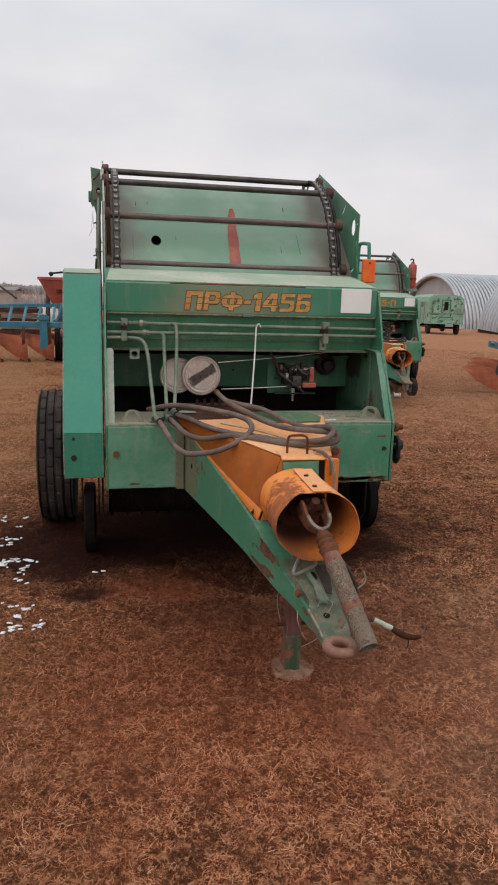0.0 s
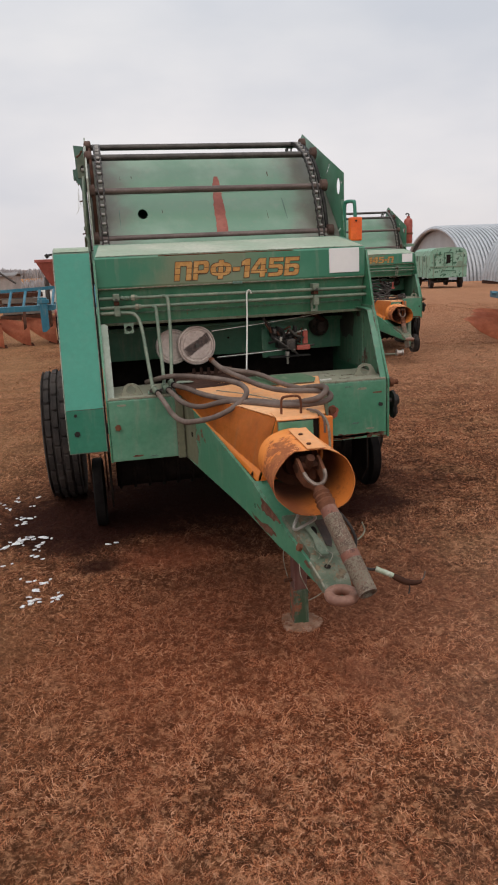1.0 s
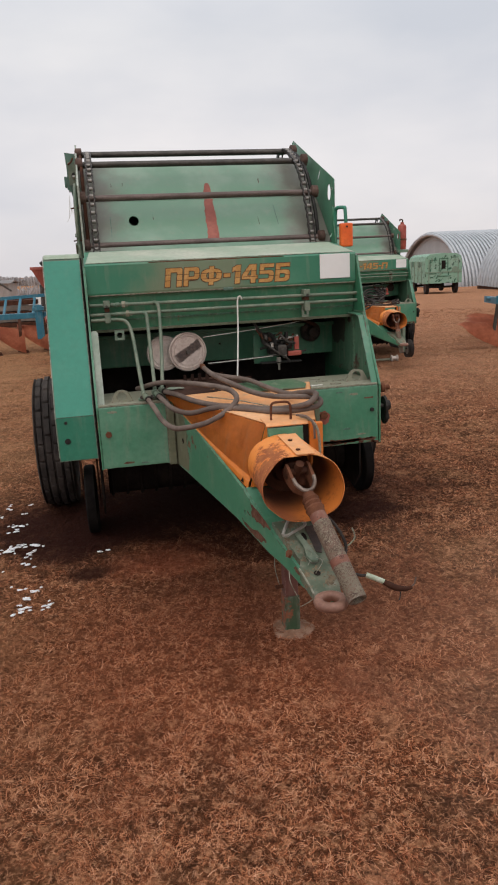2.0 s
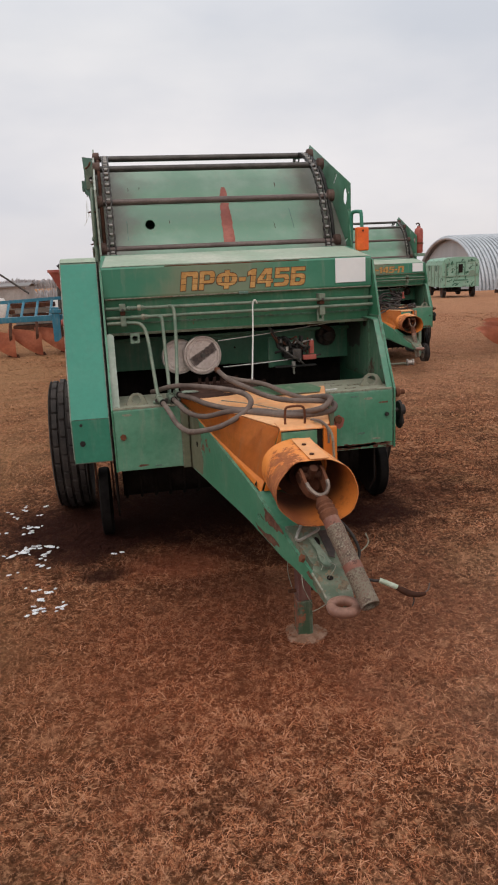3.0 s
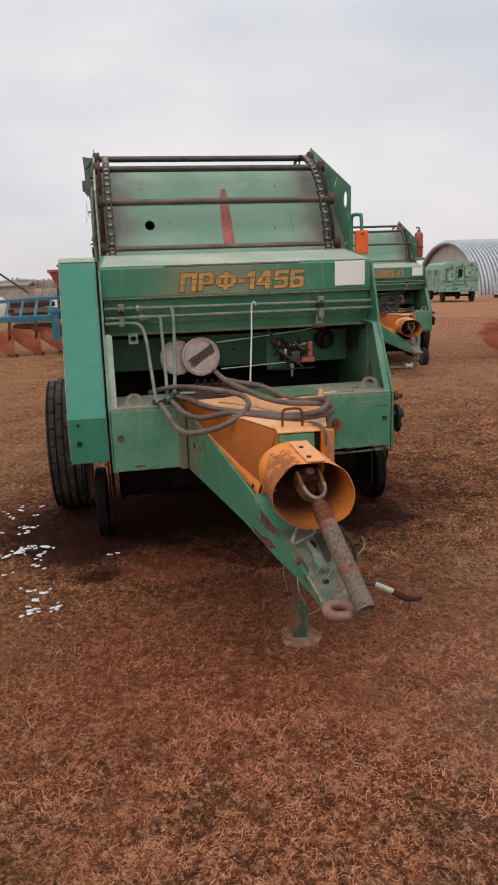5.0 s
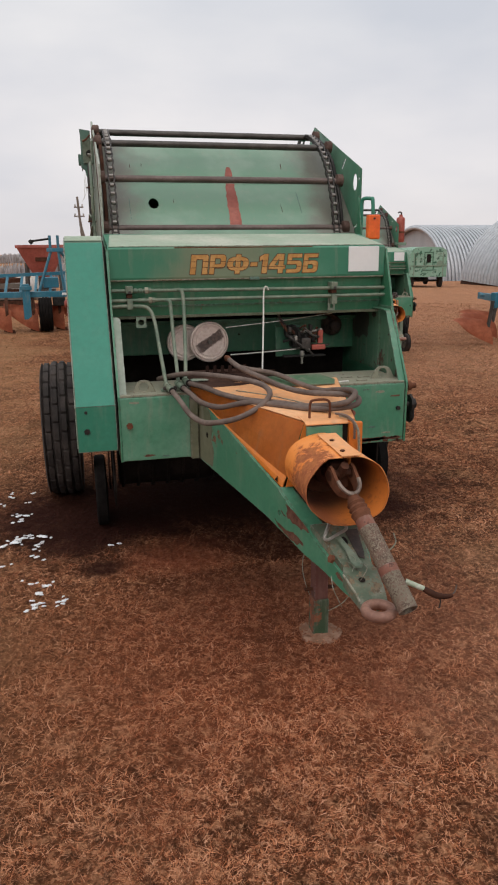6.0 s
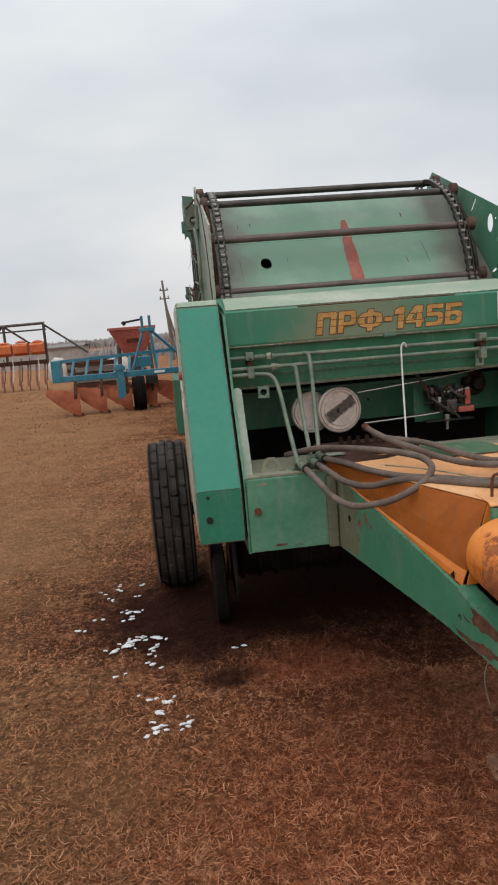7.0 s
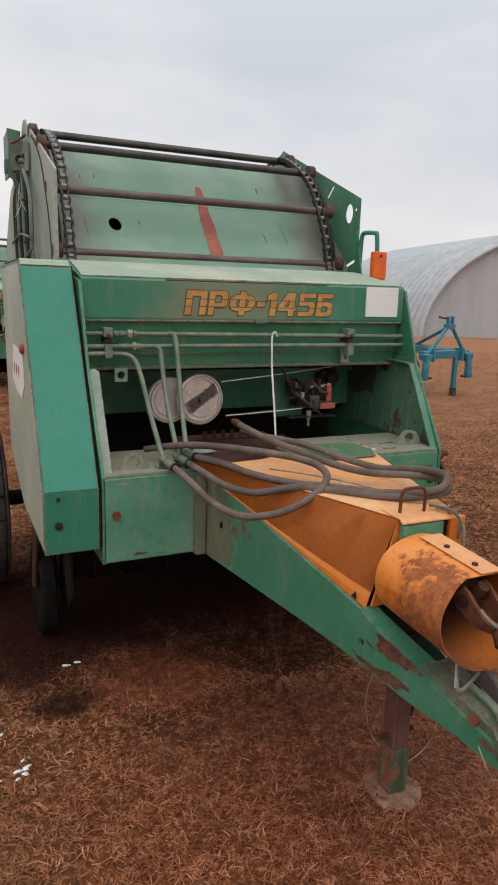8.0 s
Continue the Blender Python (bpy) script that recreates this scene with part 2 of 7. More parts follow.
SEED_ORANGE = plain("orange_seeder_paint", (0.50, 0.10, 0.025), (0.60, 0.17, 0.06), 0.5, 0.0, 1.5)
HOPPER = plain("dull_red_hopper", (0.26, 0.060, 0.043), (0.35, 0.10, 0.075), 0.65, 0.0, 2.0)
TIMBER = plain("grey_timber", (0.13, 0.105, 0.085), (0.20, 0.165, 0.14), 0.85, 0.0, 2.0)
WALL_PALE = plain("grey_plaster_wall", (0.30, 0.265, 0.245), (0.40, 0.36, 0.335), 0.85, 0.0, 0.4, 0.1)
ROOF_GREY = plain("grey_roof_sheet", (0.17, 0.155, 0.15), (0.24, 0.22, 0.21), 0.8, 0.0, 0.5)
# Pale grey trees: the haze of distance is put into the colour.
HAZE_TREE = plain("hazed_far_trees", (0.33, 0.30, 0.30), (0.40, 0.37, 0.365), 0.95, 0.0, 0.1)
BAG = plain("dirty_white_bag", (0.50, 0.46, 0.42), (0.62, 0.58, 0.54), 0.8, 0.0, 3.0)


NOSE = paint("scraped_nose_paint", (0.078, 0.105, 0.066), (0.165, 0.170, 0.118), rough=0.75, rust_at=0.55, rust=(0.10, 0.07, 0.042), dust=0.6, scale=9.0, rust_scale=24.0)
# Lighter copy of the green: light on cheek and flange put into colour.
CHEEK_GREEN = paint("sunlit_cheek_paint", (0.060, 0.200, 0.120), (0.125, 0.260, 0.175), rust_at=0.68, dust=0.4)
OLIVE_SHEET = paint("olive_green_sheet", (0.055, 0.125, 0.062), (0.10, 0.155, 0.085), rough=0.6, rust_at=0.64, dust=0.4)
COULTER = plain("dull_red_coulter", (0.22, 0.075, 0.055), (0.33, 0.14, 0.11), 0.8, 0.1, 3.0)
SCAR = plain("scraped_rusty_steel", (0.09, 0.035, 0.022), (0.20, 0.10, 0.07), 0.75, 0.2, 25.0, 0.4)
RUSTY_EYE = plain("worn_tow_eye", (0.20, 0.095, 0.066), (0.31, 0.165, 0.12), 0.6, 0.2, 14.0, 0.3)
GRIME = plain("oily_panel_grime", (0.034, 0.040, 0.028), (0.070, 0.062, 0.045), 0.75, 0.0, 9.0, 0.2)
HOUSING = plain("greasy_rust_housing", (0.030, 0.020, 0.017), (0.085, 0.048, 0.036), 0.7, 0.1, 14.0, 0.4)
YOKE = plain("bare_yoke_steel", (0.13, 0.090, 0.070), (0.27, 0.21, 0.170), 0.5, 0.4, 18.0, 0.3)
EARTH = plain("dry_earth", (0.19, 0.10, 0.062), (0.31, 0.18, 0.125), 0.95, 0.0, 18.0, 0.6)

for matt in (RUBBER, VOID, TYRE_DARK, RUSTY, RUSTY_DARK, EARTH, BLACK_STEEL, HOSE, ROLLER, SCAR, APRON):
    matt.node_tree.nodes["Principled BSDF"].inputs["Specular IOR Level"].default_value = 0.06 if matt in (TYRE_DARK, VOID, APRON) else 0.35 if matt is RUBBER else 0.18


def banded_paint(name, base, fade, other, centre, inner, outer, amount, rough, rust_at=0.71, inside=True):
    """Old paint with another tone inside (or outside) a ragged band along x, as bleach or grease leaves it."""
    k = Nodes(name)
    big, fine = k.noise(2.4, 5.0, 0.6), k.noise(38.0, 6.0, 0.65)
    col = k.mix(k.ramp(big, 0.4, 0.7), base, fade)
    sep = k.n.new("ShaderNodeSeparateXYZ")
    k.l.new(k.co, sep.inputs[0])
    wob = k.math("MULTIPLY", k.math("SUBTRACT", k.noise(5.0, 5.0, 0.65), 0.5), (outer - inner) * 1.6)
    d = k.math("ADD", k.math("ABSOLUTE", k.math("SUBTRACT", sep.outputs[0], centre)), wob)
    band = k.ramp(d, inner, outer, 1.0 if inside else 0.0, 0.0 if inside else 1.0)
    col = k.mix(k.math("MULTIPLY", band, amount), col, other)
    streak = k.ramp(k.noise(9.0, 4.0, 0.6, (3.0, 3.0, 0.5)), 0.52, 0.75, 0.0, 0.25)
    col = k.mix(streak, col, (0.25, 0.23, 0.18))
    col = k.mix(k.ramp(k.noise(10.0, 7.0, 0.7), rust_at, rust_at + 0.03), col, RUST)
    k.bump(fine, 0.12, 0.002)
    return k.done(col, rough)


def guard_paint():
    """Orange paint that has flaked down to rust on the weather side."""
    k = Nodes("flaking_orange_guard")
    big, fine, chips = k.noise(3.0, 4.0, 0.6), k.noise(42.0, 6.0, 0.65), k.noise(26.0, 8.0, 0.75)
    sep = k.n.new("ShaderNodeSeparateXYZ")
    k.l.new(k.co, sep.inputs[0])
    col = k.mix(k.ramp(big, 0.4, 0.65), (0.70, 0.215, 0.030), (0.74, 0.310, 0.095))
    worn = k.math("MULTIPLY", k.ramp(sep.outputs[0], 0.02, -0.12), k.ramp(sep.outputs[1], -0.84, -0.95))
    d = k.math("ADD", k.math("ADD", k.math("MULTIPLY", chips, 0.6), k.math("MULTIPLY", big, 0.4)), k.math("MULTIPLY", worn, 0.15))
    col = k.mix(k.ramp(k.math("ADD", d, k.math("MULTIPLY", k.ramp(sep.outputs[2], 0.85, 0.72), 0.13)), 0.51, 0.60, 0.0, 0.7), col, (0.42, 0.090, 0.010))
    mask = k.ramp(d, 0.578, 0.592)
    col = k.mix(mask, col, k.mix(k.ramp(fine, 0.35, 0.65), (0.23, 0.058, 0.014), (0.36, 0.115, 0.030)))
    k.bump(k.math("SUBTRACT", fine, mask), 0.35, 0.003)
    return k.done(col, k.mix(mask, (0.5,) * 3, (0.85,) * 3))


def lining_paint():
    """The inside of the guard: rusty brown to orange across, shade painted into its depth."""
    k = Nodes("shaded_orange_lining")
    big, fine = k.noise(5.0, 5.0, 0.65), k.noise(40.0, 6.0, 0.65)
    sep = k.n.new("ShaderNodeSeparateXYZ")
    k.l.new(k.co, sep.inputs[0])
    at = k.math("ADD", sep.outputs[0], k.math("MULTIPLY", k.math("SUBTRACT", big, 0.5), 0.30))
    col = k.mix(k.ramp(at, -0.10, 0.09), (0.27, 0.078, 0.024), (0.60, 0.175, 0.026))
    # Darker towards the back: shade in the guard's depth, put into the colour.
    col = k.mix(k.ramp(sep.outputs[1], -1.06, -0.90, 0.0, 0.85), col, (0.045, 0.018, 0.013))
    col = k.mix(k.ramp(fine, 0.5, 0.72, 0.0, 0.6), col, (0.20, 0.055, 0.02))
    k.bump(fine, 0.25, 0.003)
    return k.done(col, 0.65)


def disc_face(cx, cz, lean):
    """Worn aluminium with a ragged greasy smear across the disc."""
    k = Nodes("greasy_twine_disc")
    n1, n2 = k.noise(9.0, 5.0, 0.6), k.noise(60.0, 4.0, 0.6)
    col = k.mix(k.ramp(n1, 0.33, 0.68), (0.47, 0.375, 0.33), (0.62, 0.53, 0.47))
    col = k.mix(k.ramp(n2, 0.4, 0.75, 0.0, 0.4), col, (0.27, 0.20, 0.17))
    sep = k.n.new("ShaderNodeSeparateXYZ")
    k.l.new(k.co, sep.inputs[0])
    u, v = k.math("SUBTRACT", sep.outputs[0], cx), k.math("SUBTRACT", sep.outputs[2], cz)
    c, s_ = math.cos(radians(lean)), math.sin(radians(lean))
    across = k.math("SUBTRACT", k.math("MULTIPLY", v, c), k.math("MULTIPLY", u, s_))
    along = k.math("ADD", k.math("MULTIPLY", u, c), k.math("MULTIPLY", v, s_))
    wob = k.math("MULTIPLY", k.math("SUBTRACT", k.noise(26.0, 5.0, 0.7), 0.5), 0.030)
    band = k.ramp(k.math("ADD", k.math("ABSOLUTE", across), wob), 0.031, 0.020)
    ends = k.math("MULTIPLY", k.ramp(k.math("ADD", along, wob), -0.090, -0.060), k.ramp(k.math("ADD", along, wob), 0.094, 0.080))
    col = k.mix(k.math("MULTIPLY", k.math("MULTIPLY", band, ends), 0.95), col, k.mix(k.ramp(n2, 0.4, 0.6), (0.035, 0.022, 0.019), (0.085, 0.055, 0.045)))
    k.bump(n2, 0.15, 0.002)
    return k.done(col, 0.45, 0.35)


DISC_FACE = disc_face(-0.218, 1.125, 30)
LINING = lining_paint()
GUARD_ORANGE = guard_paint()
HOOD = banded_paint("bleached_hood_paint", (0.030, 0.165, 0.095), (0.065, 0.215, 0.132), (0.235, 0.200, 0.125), -0.12, 0.12, 0.46, 0.55, 0.45)
FEED = banded_paint("scuffed_feed_sheet", (0.120, 0.225, 0.150), (0.195, 0.285, 0.210), (0.140, 0.122, 0.102), 0.015, 0.42, 0.67, 0.88, 0.33, 0.73, False)


# ---- mesh helpers ----
def part(name, bm, material, parent=None, label="", smooth=False):
    me = bpy.data.meshes.new(name)
    bmesh.ops.recalc_face_normals(bm, faces=bm.faces)
    bm.to_mesh(me)
    bm.free()
    me.materials.append(material)
    if smooth:
        me.polygons.foreach_set("use_smooth", [True] * len(me.polygons))
        me.set_sharp_from_angle(angle=radians(47))
    ob = new(name, me)
    ob.parent = parent
    return tagged(ob, label) if label else ob


def share(name, source, parent, m):
    ob = new(name, source.data)
    ob.parent, ob.matrix_basis = parent, m
    return ob


def thing(name, label, category, group="", m=None):
    e = new(name)
    e.empty_display_size = 0.2
    if m is not None:
        e.matrix_basis = m
    return tagged(e, label, category, group)


def box(x0, x1, y0, y1, z0, z1, bevel=0.0, bm=None, m=None):
    own = bmesh.new()
    bmesh.ops.create_cube(own, size=1.0)
    for v in own.verts:
        v.co = Vector(((x0 + x1) / 2 + v.co.x * (x1 - x0), (y0 + y1) / 2 + v.co.y * (y1 - y0), (z0 + z1) / 2 + v.co.z * (z1 - z0)))
    if bevel:
        bmesh.ops.bevel(own, geom=own.edges[:], offset=bevel, segments=2, affect="EDGES", profile=0.6)
    if m is not None:
        own.transform(m)
    return merge(bm, own)


def merge(bm, own):
    if bm is None:
        return own
    base = [bm.verts.new(v.co) for v in own.verts]
    own.verts.index_update()
    for f in own.faces:
        try:
            bm.faces.new([base[v.index] for v in f.verts])
        except ValueError:
            pass
    own.free()
    return bm


def ring_tube(rings, bm=None, close=True, caps=True):
    """Skin a list of vertex rings."""
    bm = bm or bmesh.new()
    made = [[bm.verts.new(p) for p in r] for r in rings]
    for a, b in zip(made, made[1:]):
        n = len(a)
        for i in range(n if close else n - 1):
            bm.faces.new((a[i], a[(i + 1) % n], b[(i + 1) % n], b[i]))
    if caps and close:
        bm.faces.new(made[0][::-1])
        bm.faces.new(made[-1])
    return bm


def smooth_path(pts, steps=6):
    pts = [Vector(p) for p in pts]
    out = []
    for i in range(len(pts) - 1):
        a, b, c, d = pts[max(i - 1, 0)], pts[i], pts[i + 1], pts[min(i + 2, len(pts) - 1)]
        for s in range(steps):
            t = s / steps
            out.append(0.5 * ((2 * b) + (c - a) * t + (2 * a - 5 * b + 4 * c - d) * t * t + (3 * b - a - 3 * c + d) * t ** 3))
    return out + [pts[-1]]


def smooth_path2(pts, steps):
    return [(p.x, p.y) for p in smooth_path([(u, v, 0) for u, v in pts], steps)]


def tube(pts, r, seg=8, steps=6, bm=None, smooth=True):
    path = smooth_path(pts, steps) if smooth and len(pts) > 2 else [Vector(p) for p in pts]
    rings, side = [], None
    for i, p in enumerate(path):
        d = (path[min(i + 1, len(path) - 1)] - path[max(i - 1, 0)]).normalized()
        if side is None:
            side = d.orthogonal().normalized()
        side = (side - d * side.dot(d)).normalized()
        up = d.cross(side)
        rr = r[min(i, len(r) - 1)] if isinstance(r, (list, tuple)) else r
        rings.append([p + rr * (math.cos(2 * math.pi * k / seg) * side + math.sin(2 * math.pi * k / seg) * up) for k in range(seg)])
    return ring_tube(rings, bm)


def cyl(p0, p1, r0, r1=None, seg=20, bm=None):
    p0, p1 = Vector(p0), Vector(p1)
    r1 = r0 if r1 is None else r1
    d = (p1 - p0).normalized()
    side = d.orthogonal().normalized()
    up = d.cross(side)
    return ring_tube([[p + r * (math.cos(2 * math.pi * k / seg) * side + math.sin(2 * math.pi * k / seg) * up) for k in range(seg)] for p, r in ((p0, r0), (p1, r1))], bm)


def lathe(profile, centre, axis, seg=40, bm=None, closed=False):
    """profile: (distance along the axis, radius)."""
    c, d = Vector(centre), Vector(axis).normalized()
    side = d.orthogonal().normalized()
    up = d.cross(side)
    rings = [[c + d * a + r * (math.cos(2 * math.pi * k / seg) * side + math.sin(2 * math.pi * k / seg) * up) for k in range(seg)] for a, r in profile]
    if closed:
        rings.append(rings[0])
    bm = ring_tube(rings, bm, caps=not closed)
    if closed:
        bmesh.ops.remove_doubles(bm, verts=bm.verts, dist=1e-6)
    return bm


def oval(cy, cz, ry, rz, n=16, turn=0.0):
    c, s = math.cos(turn), math.sin(turn)
    return [(cy + c * ry * math.cos(2 * math.pi * i / n) - s * rz * math.sin(2 * math.pi * i / n), cz + s * ry * math.cos(2 * math.pi * i / n) + c * rz * math.sin(2 * math.pi * i / n)) for i in range(n)]


def plate(outline, place, depth, holes=(), bm=None):
    """A plate with holes: outline in 2D, place(u, v, w) gives the 3D point, w runs 0 to depth."""
    from mathutils.geometry import tessellate_polygon
    bm = bm or bmesh.new()
    loops = [list(outline)] + [list(h) for h in holes]
    tris = tessellate_polygon([[Vector((u, v, 0)) for u, v in lp] for lp in loops])
    flat = [p for lp in loops for p in lp]
    low = [bm.verts.new(place(u, v, 0)) for u, v in flat]
    top = [bm.verts.new(place(u, v, depth)) for u, v in flat]
    if holes:
        # outlines with holes: fill both faces between the loops
        k = 0
        spans = []
        for lp in loops:
            spans.append((k, len(lp)))
            k += len(lp)
        for vs in (low, top):
            rim = [bm.edges.new((vs[s + i], vs[s + (i + 1) % n])) for s, n in spans for i in range(n)]
            bmesh.ops.triangle_fill(bm, use_beauty=True, use_dissolve=False, edges=rim)
        tris = []
    for t in tris:
        if len(set(t)) == 3:
            for vs in (low, top):
                try:
                    bm.faces.new([vs[i] for i in t])
                except ValueError:
                    pass
    k = 0
    for lp in loops:
        n = len(lp)
        for i in range(n):
            a, b = k + i, k + (i + 1) % n
            bm.faces.new((low[a], low[b], top[b], top[a]))
        k += n
    return bm


def side_at(x):
    return lambda y, z, w: (x + w, y, z)


def hexnut(p, d, r, h):
    p, d = Vector(p), Vector(d).normalized()
    return cyl(p, p + d * h, r, r, 6)


# block letters in a unit cell: an outline and its counters
def bowl(side, rx, ry, lim):
    """Half of a squarish ring of the letter: points from top to bottom."""
    out = []
    for i in range(9):
        a = radians(90 - 22.5 * i)
        u, v = rx * abs(math.cos(a)) ** 0.7, ry * math.copysign(abs(math.sin(a)) ** 0.7, math.sin(a))
        out.append((0.5 + side * max(u, lim), 0.52 + v))
    return out


GLYPHS = {
    "П": ([(0, 0), (0.3, 0), (0.3, 0.78), (0.7, 0.78), (0.7, 0), (1, 0), (1, 0.92), (0.92, 1), (0, 1)], []),
    "Р": ([(0, 0), (0.3, 0), (0.3, 0.32), (0.8, 0.32), (0.94, 0.37), (1, 0.47), (1, 0.84), (0.94, 0.95), (0.8, 1), (0, 1)], [[(0.3, 0.5), (0.62, 0.5), (0.7, 0.55), (0.7, 0.77), (0.62, 0.82), (0.3, 0.82)]]),
    "Ф": ([(0.39, 1), (0.39, 0.87)] + bowl(-1, 0.5, 0.35, 0.11) + [(0.39, 0.0), (0.61, 0.0)] + bowl(1, 0.5, 0.35, 0.11)[::-1] + [(0.61, 0.87), (0.61, 1)], [bowl(-1, 0.25, 0.19, 0.11), bowl(1, 0.25, 0.19, 0.11)]),
    "-": ([(0, 0.38), (1, 0.38), (1, 0.58), (0, 0.58)], []),
    "1": ([(0.4, 0), (1, 0), (1, 1), (0.5, 1), (0, 0.86), (0, 0.64), (0.4, 0.72)], []),
    "4": ([(0.58, 0), (0.88, 0), (0.88, 0.22), (1, 0.22), (1, 0.40), (0.88, 0.40), (0.88, 1), (0.44, 1), (0, 0.42), (0, 0.22), (0.58, 0.22)], [[(0.3, 0.40), (0.58, 0.40), (0.58, 0.78)]]),
    "5": ([(0, 0), (0.76, 0), (0.93, 0.05), (1, 0.16), (1, 0.48), (0.93, 0.59), (0.76, 0.64), (0.3, 0.64), (0.3, 0.81), (0.97, 0.81), (0.97, 1), (0, 1), (0, 0.46), (0.62, 0.46), (0.7, 0.41), (0.7, 0.23), (0.62, 0.18), (0, 0.18)], []),
    "Б": ([(0, 0), (0.76, 0), (0.93, 0.05), (1, 0.16), (1, 0.47), (0.93, 0.58), (0.76, 0.63), (0.3, 0.63), (0.3, 0.81), (0.95, 0.81), (0.95, 1), (0, 1)], [[(0.3, 0.18), (0.62, 0.18), (0.7, 0.23), (0.7, 0.40), (0.62, 0.45), (0.3, 0.45)]]),
}
WIDTHS = {"П": 0.088, "Р": 0.080, "Ф": 0.112, "-": 0.036, "1": 0.044, "4": 0.086, "5": 0.078, "Б": 0.080}


def grown(poly, g):
    """The outline moved outwards by g (inwards where negative)."""
    pts = [p for i, p in enumerate(poly) if math.dist(p, poly[i - 1]) > 1e-6]
    area = sum(a[0] * b[1] - b[0] * a[1] for a, b in zip(pts, pts[1:] + pts[:1]))
    s = 1 if area > 0 else -1
    out = []
    for i, p in enumerate(pts):
        a, b = pts[i - 1], pts[(i + 1) % len(pts)]
        n = Vector((0, 0))
        for q, r in ((a, p), (p, b)):
            d = Vector((r[0] - q[0], r[1] - q[1])).normalized()
            n += Vector((d.y, -d.x))
        k = max(n.length_squared / 2, 0.35)
        out.append((p[0] + s * g * n.x / k, p[1] + s * g * n.y / k))
    return out


def lettering(text, x, z, height, y, grow=0.0, bands=True, stretch=1.0):
    """Stencilled block letters on a plane of constant y, leaning a little, cut by two thin bands."""
    bm = bmesh.new()
    for ch in text:
        w = WIDTHS[ch] * stretch
        lay = [[(x + u * w + (v - 0.5) * height * 0.13, z + v * height) for u, v in lp] for lp in (GLYPHS[ch][0], *GLYPHS[ch][1])]
        lay = [grown(lp, grow if i == 0 else -grow) for i, lp in enumerate(lay)]
        plate(lay[0], lambda p, q, t: (p, y - t, q), 0.0012, lay[1:], bm)
        x += w + 0.0105
    if bands:
        for band in (0.34, 0.65):
            lo, hi = z + (band - 0.016) * height, z + (band + 0.016) * height
            for h in (lo, hi):
                bmesh.ops.bisect_plane(bm, geom=bm.verts[:] + bm.edges[:] + bm.faces[:], plane_co=(0, 0, h), plane_no=(0, 0, 1))
            bmesh.ops.delete(bm, geom=[f for f in bm.faces if lo < f.calc_center_median().z < hi], context="FACES")
    return bm


# ---- ground ----
def dip(x, y):
    """The field falls gently away towards the hangars, bent to fit the camera's view."""
    s = 0.47 * x + 0.883 * y
    return -0.026 * min(max(s - 13.0, 0.0), 78.0)


def rough_ground(x, y):
    r = math.hypot(x, y)
    if r > 30:
        return dip(x, y)
    k = max(0.0, 1 - r / 30)
    return dip(x, y) + k * (0.018 * noise.noise((x * 0.9, y * 0.9, 0)) + 0.010 * noise.noise((x * 3.1, y * 3.1, 4)))


def axis_steps():
    near = [i * 0.12 for i in range(0, 60)]
    out = near[-1]
    far = []
    step = 0.14
    while out < 2500:
        out += step
        step *= 1.13
        far.append(out)
    pos = near + far
    return [-p for p in pos[:0:-1]] + pos


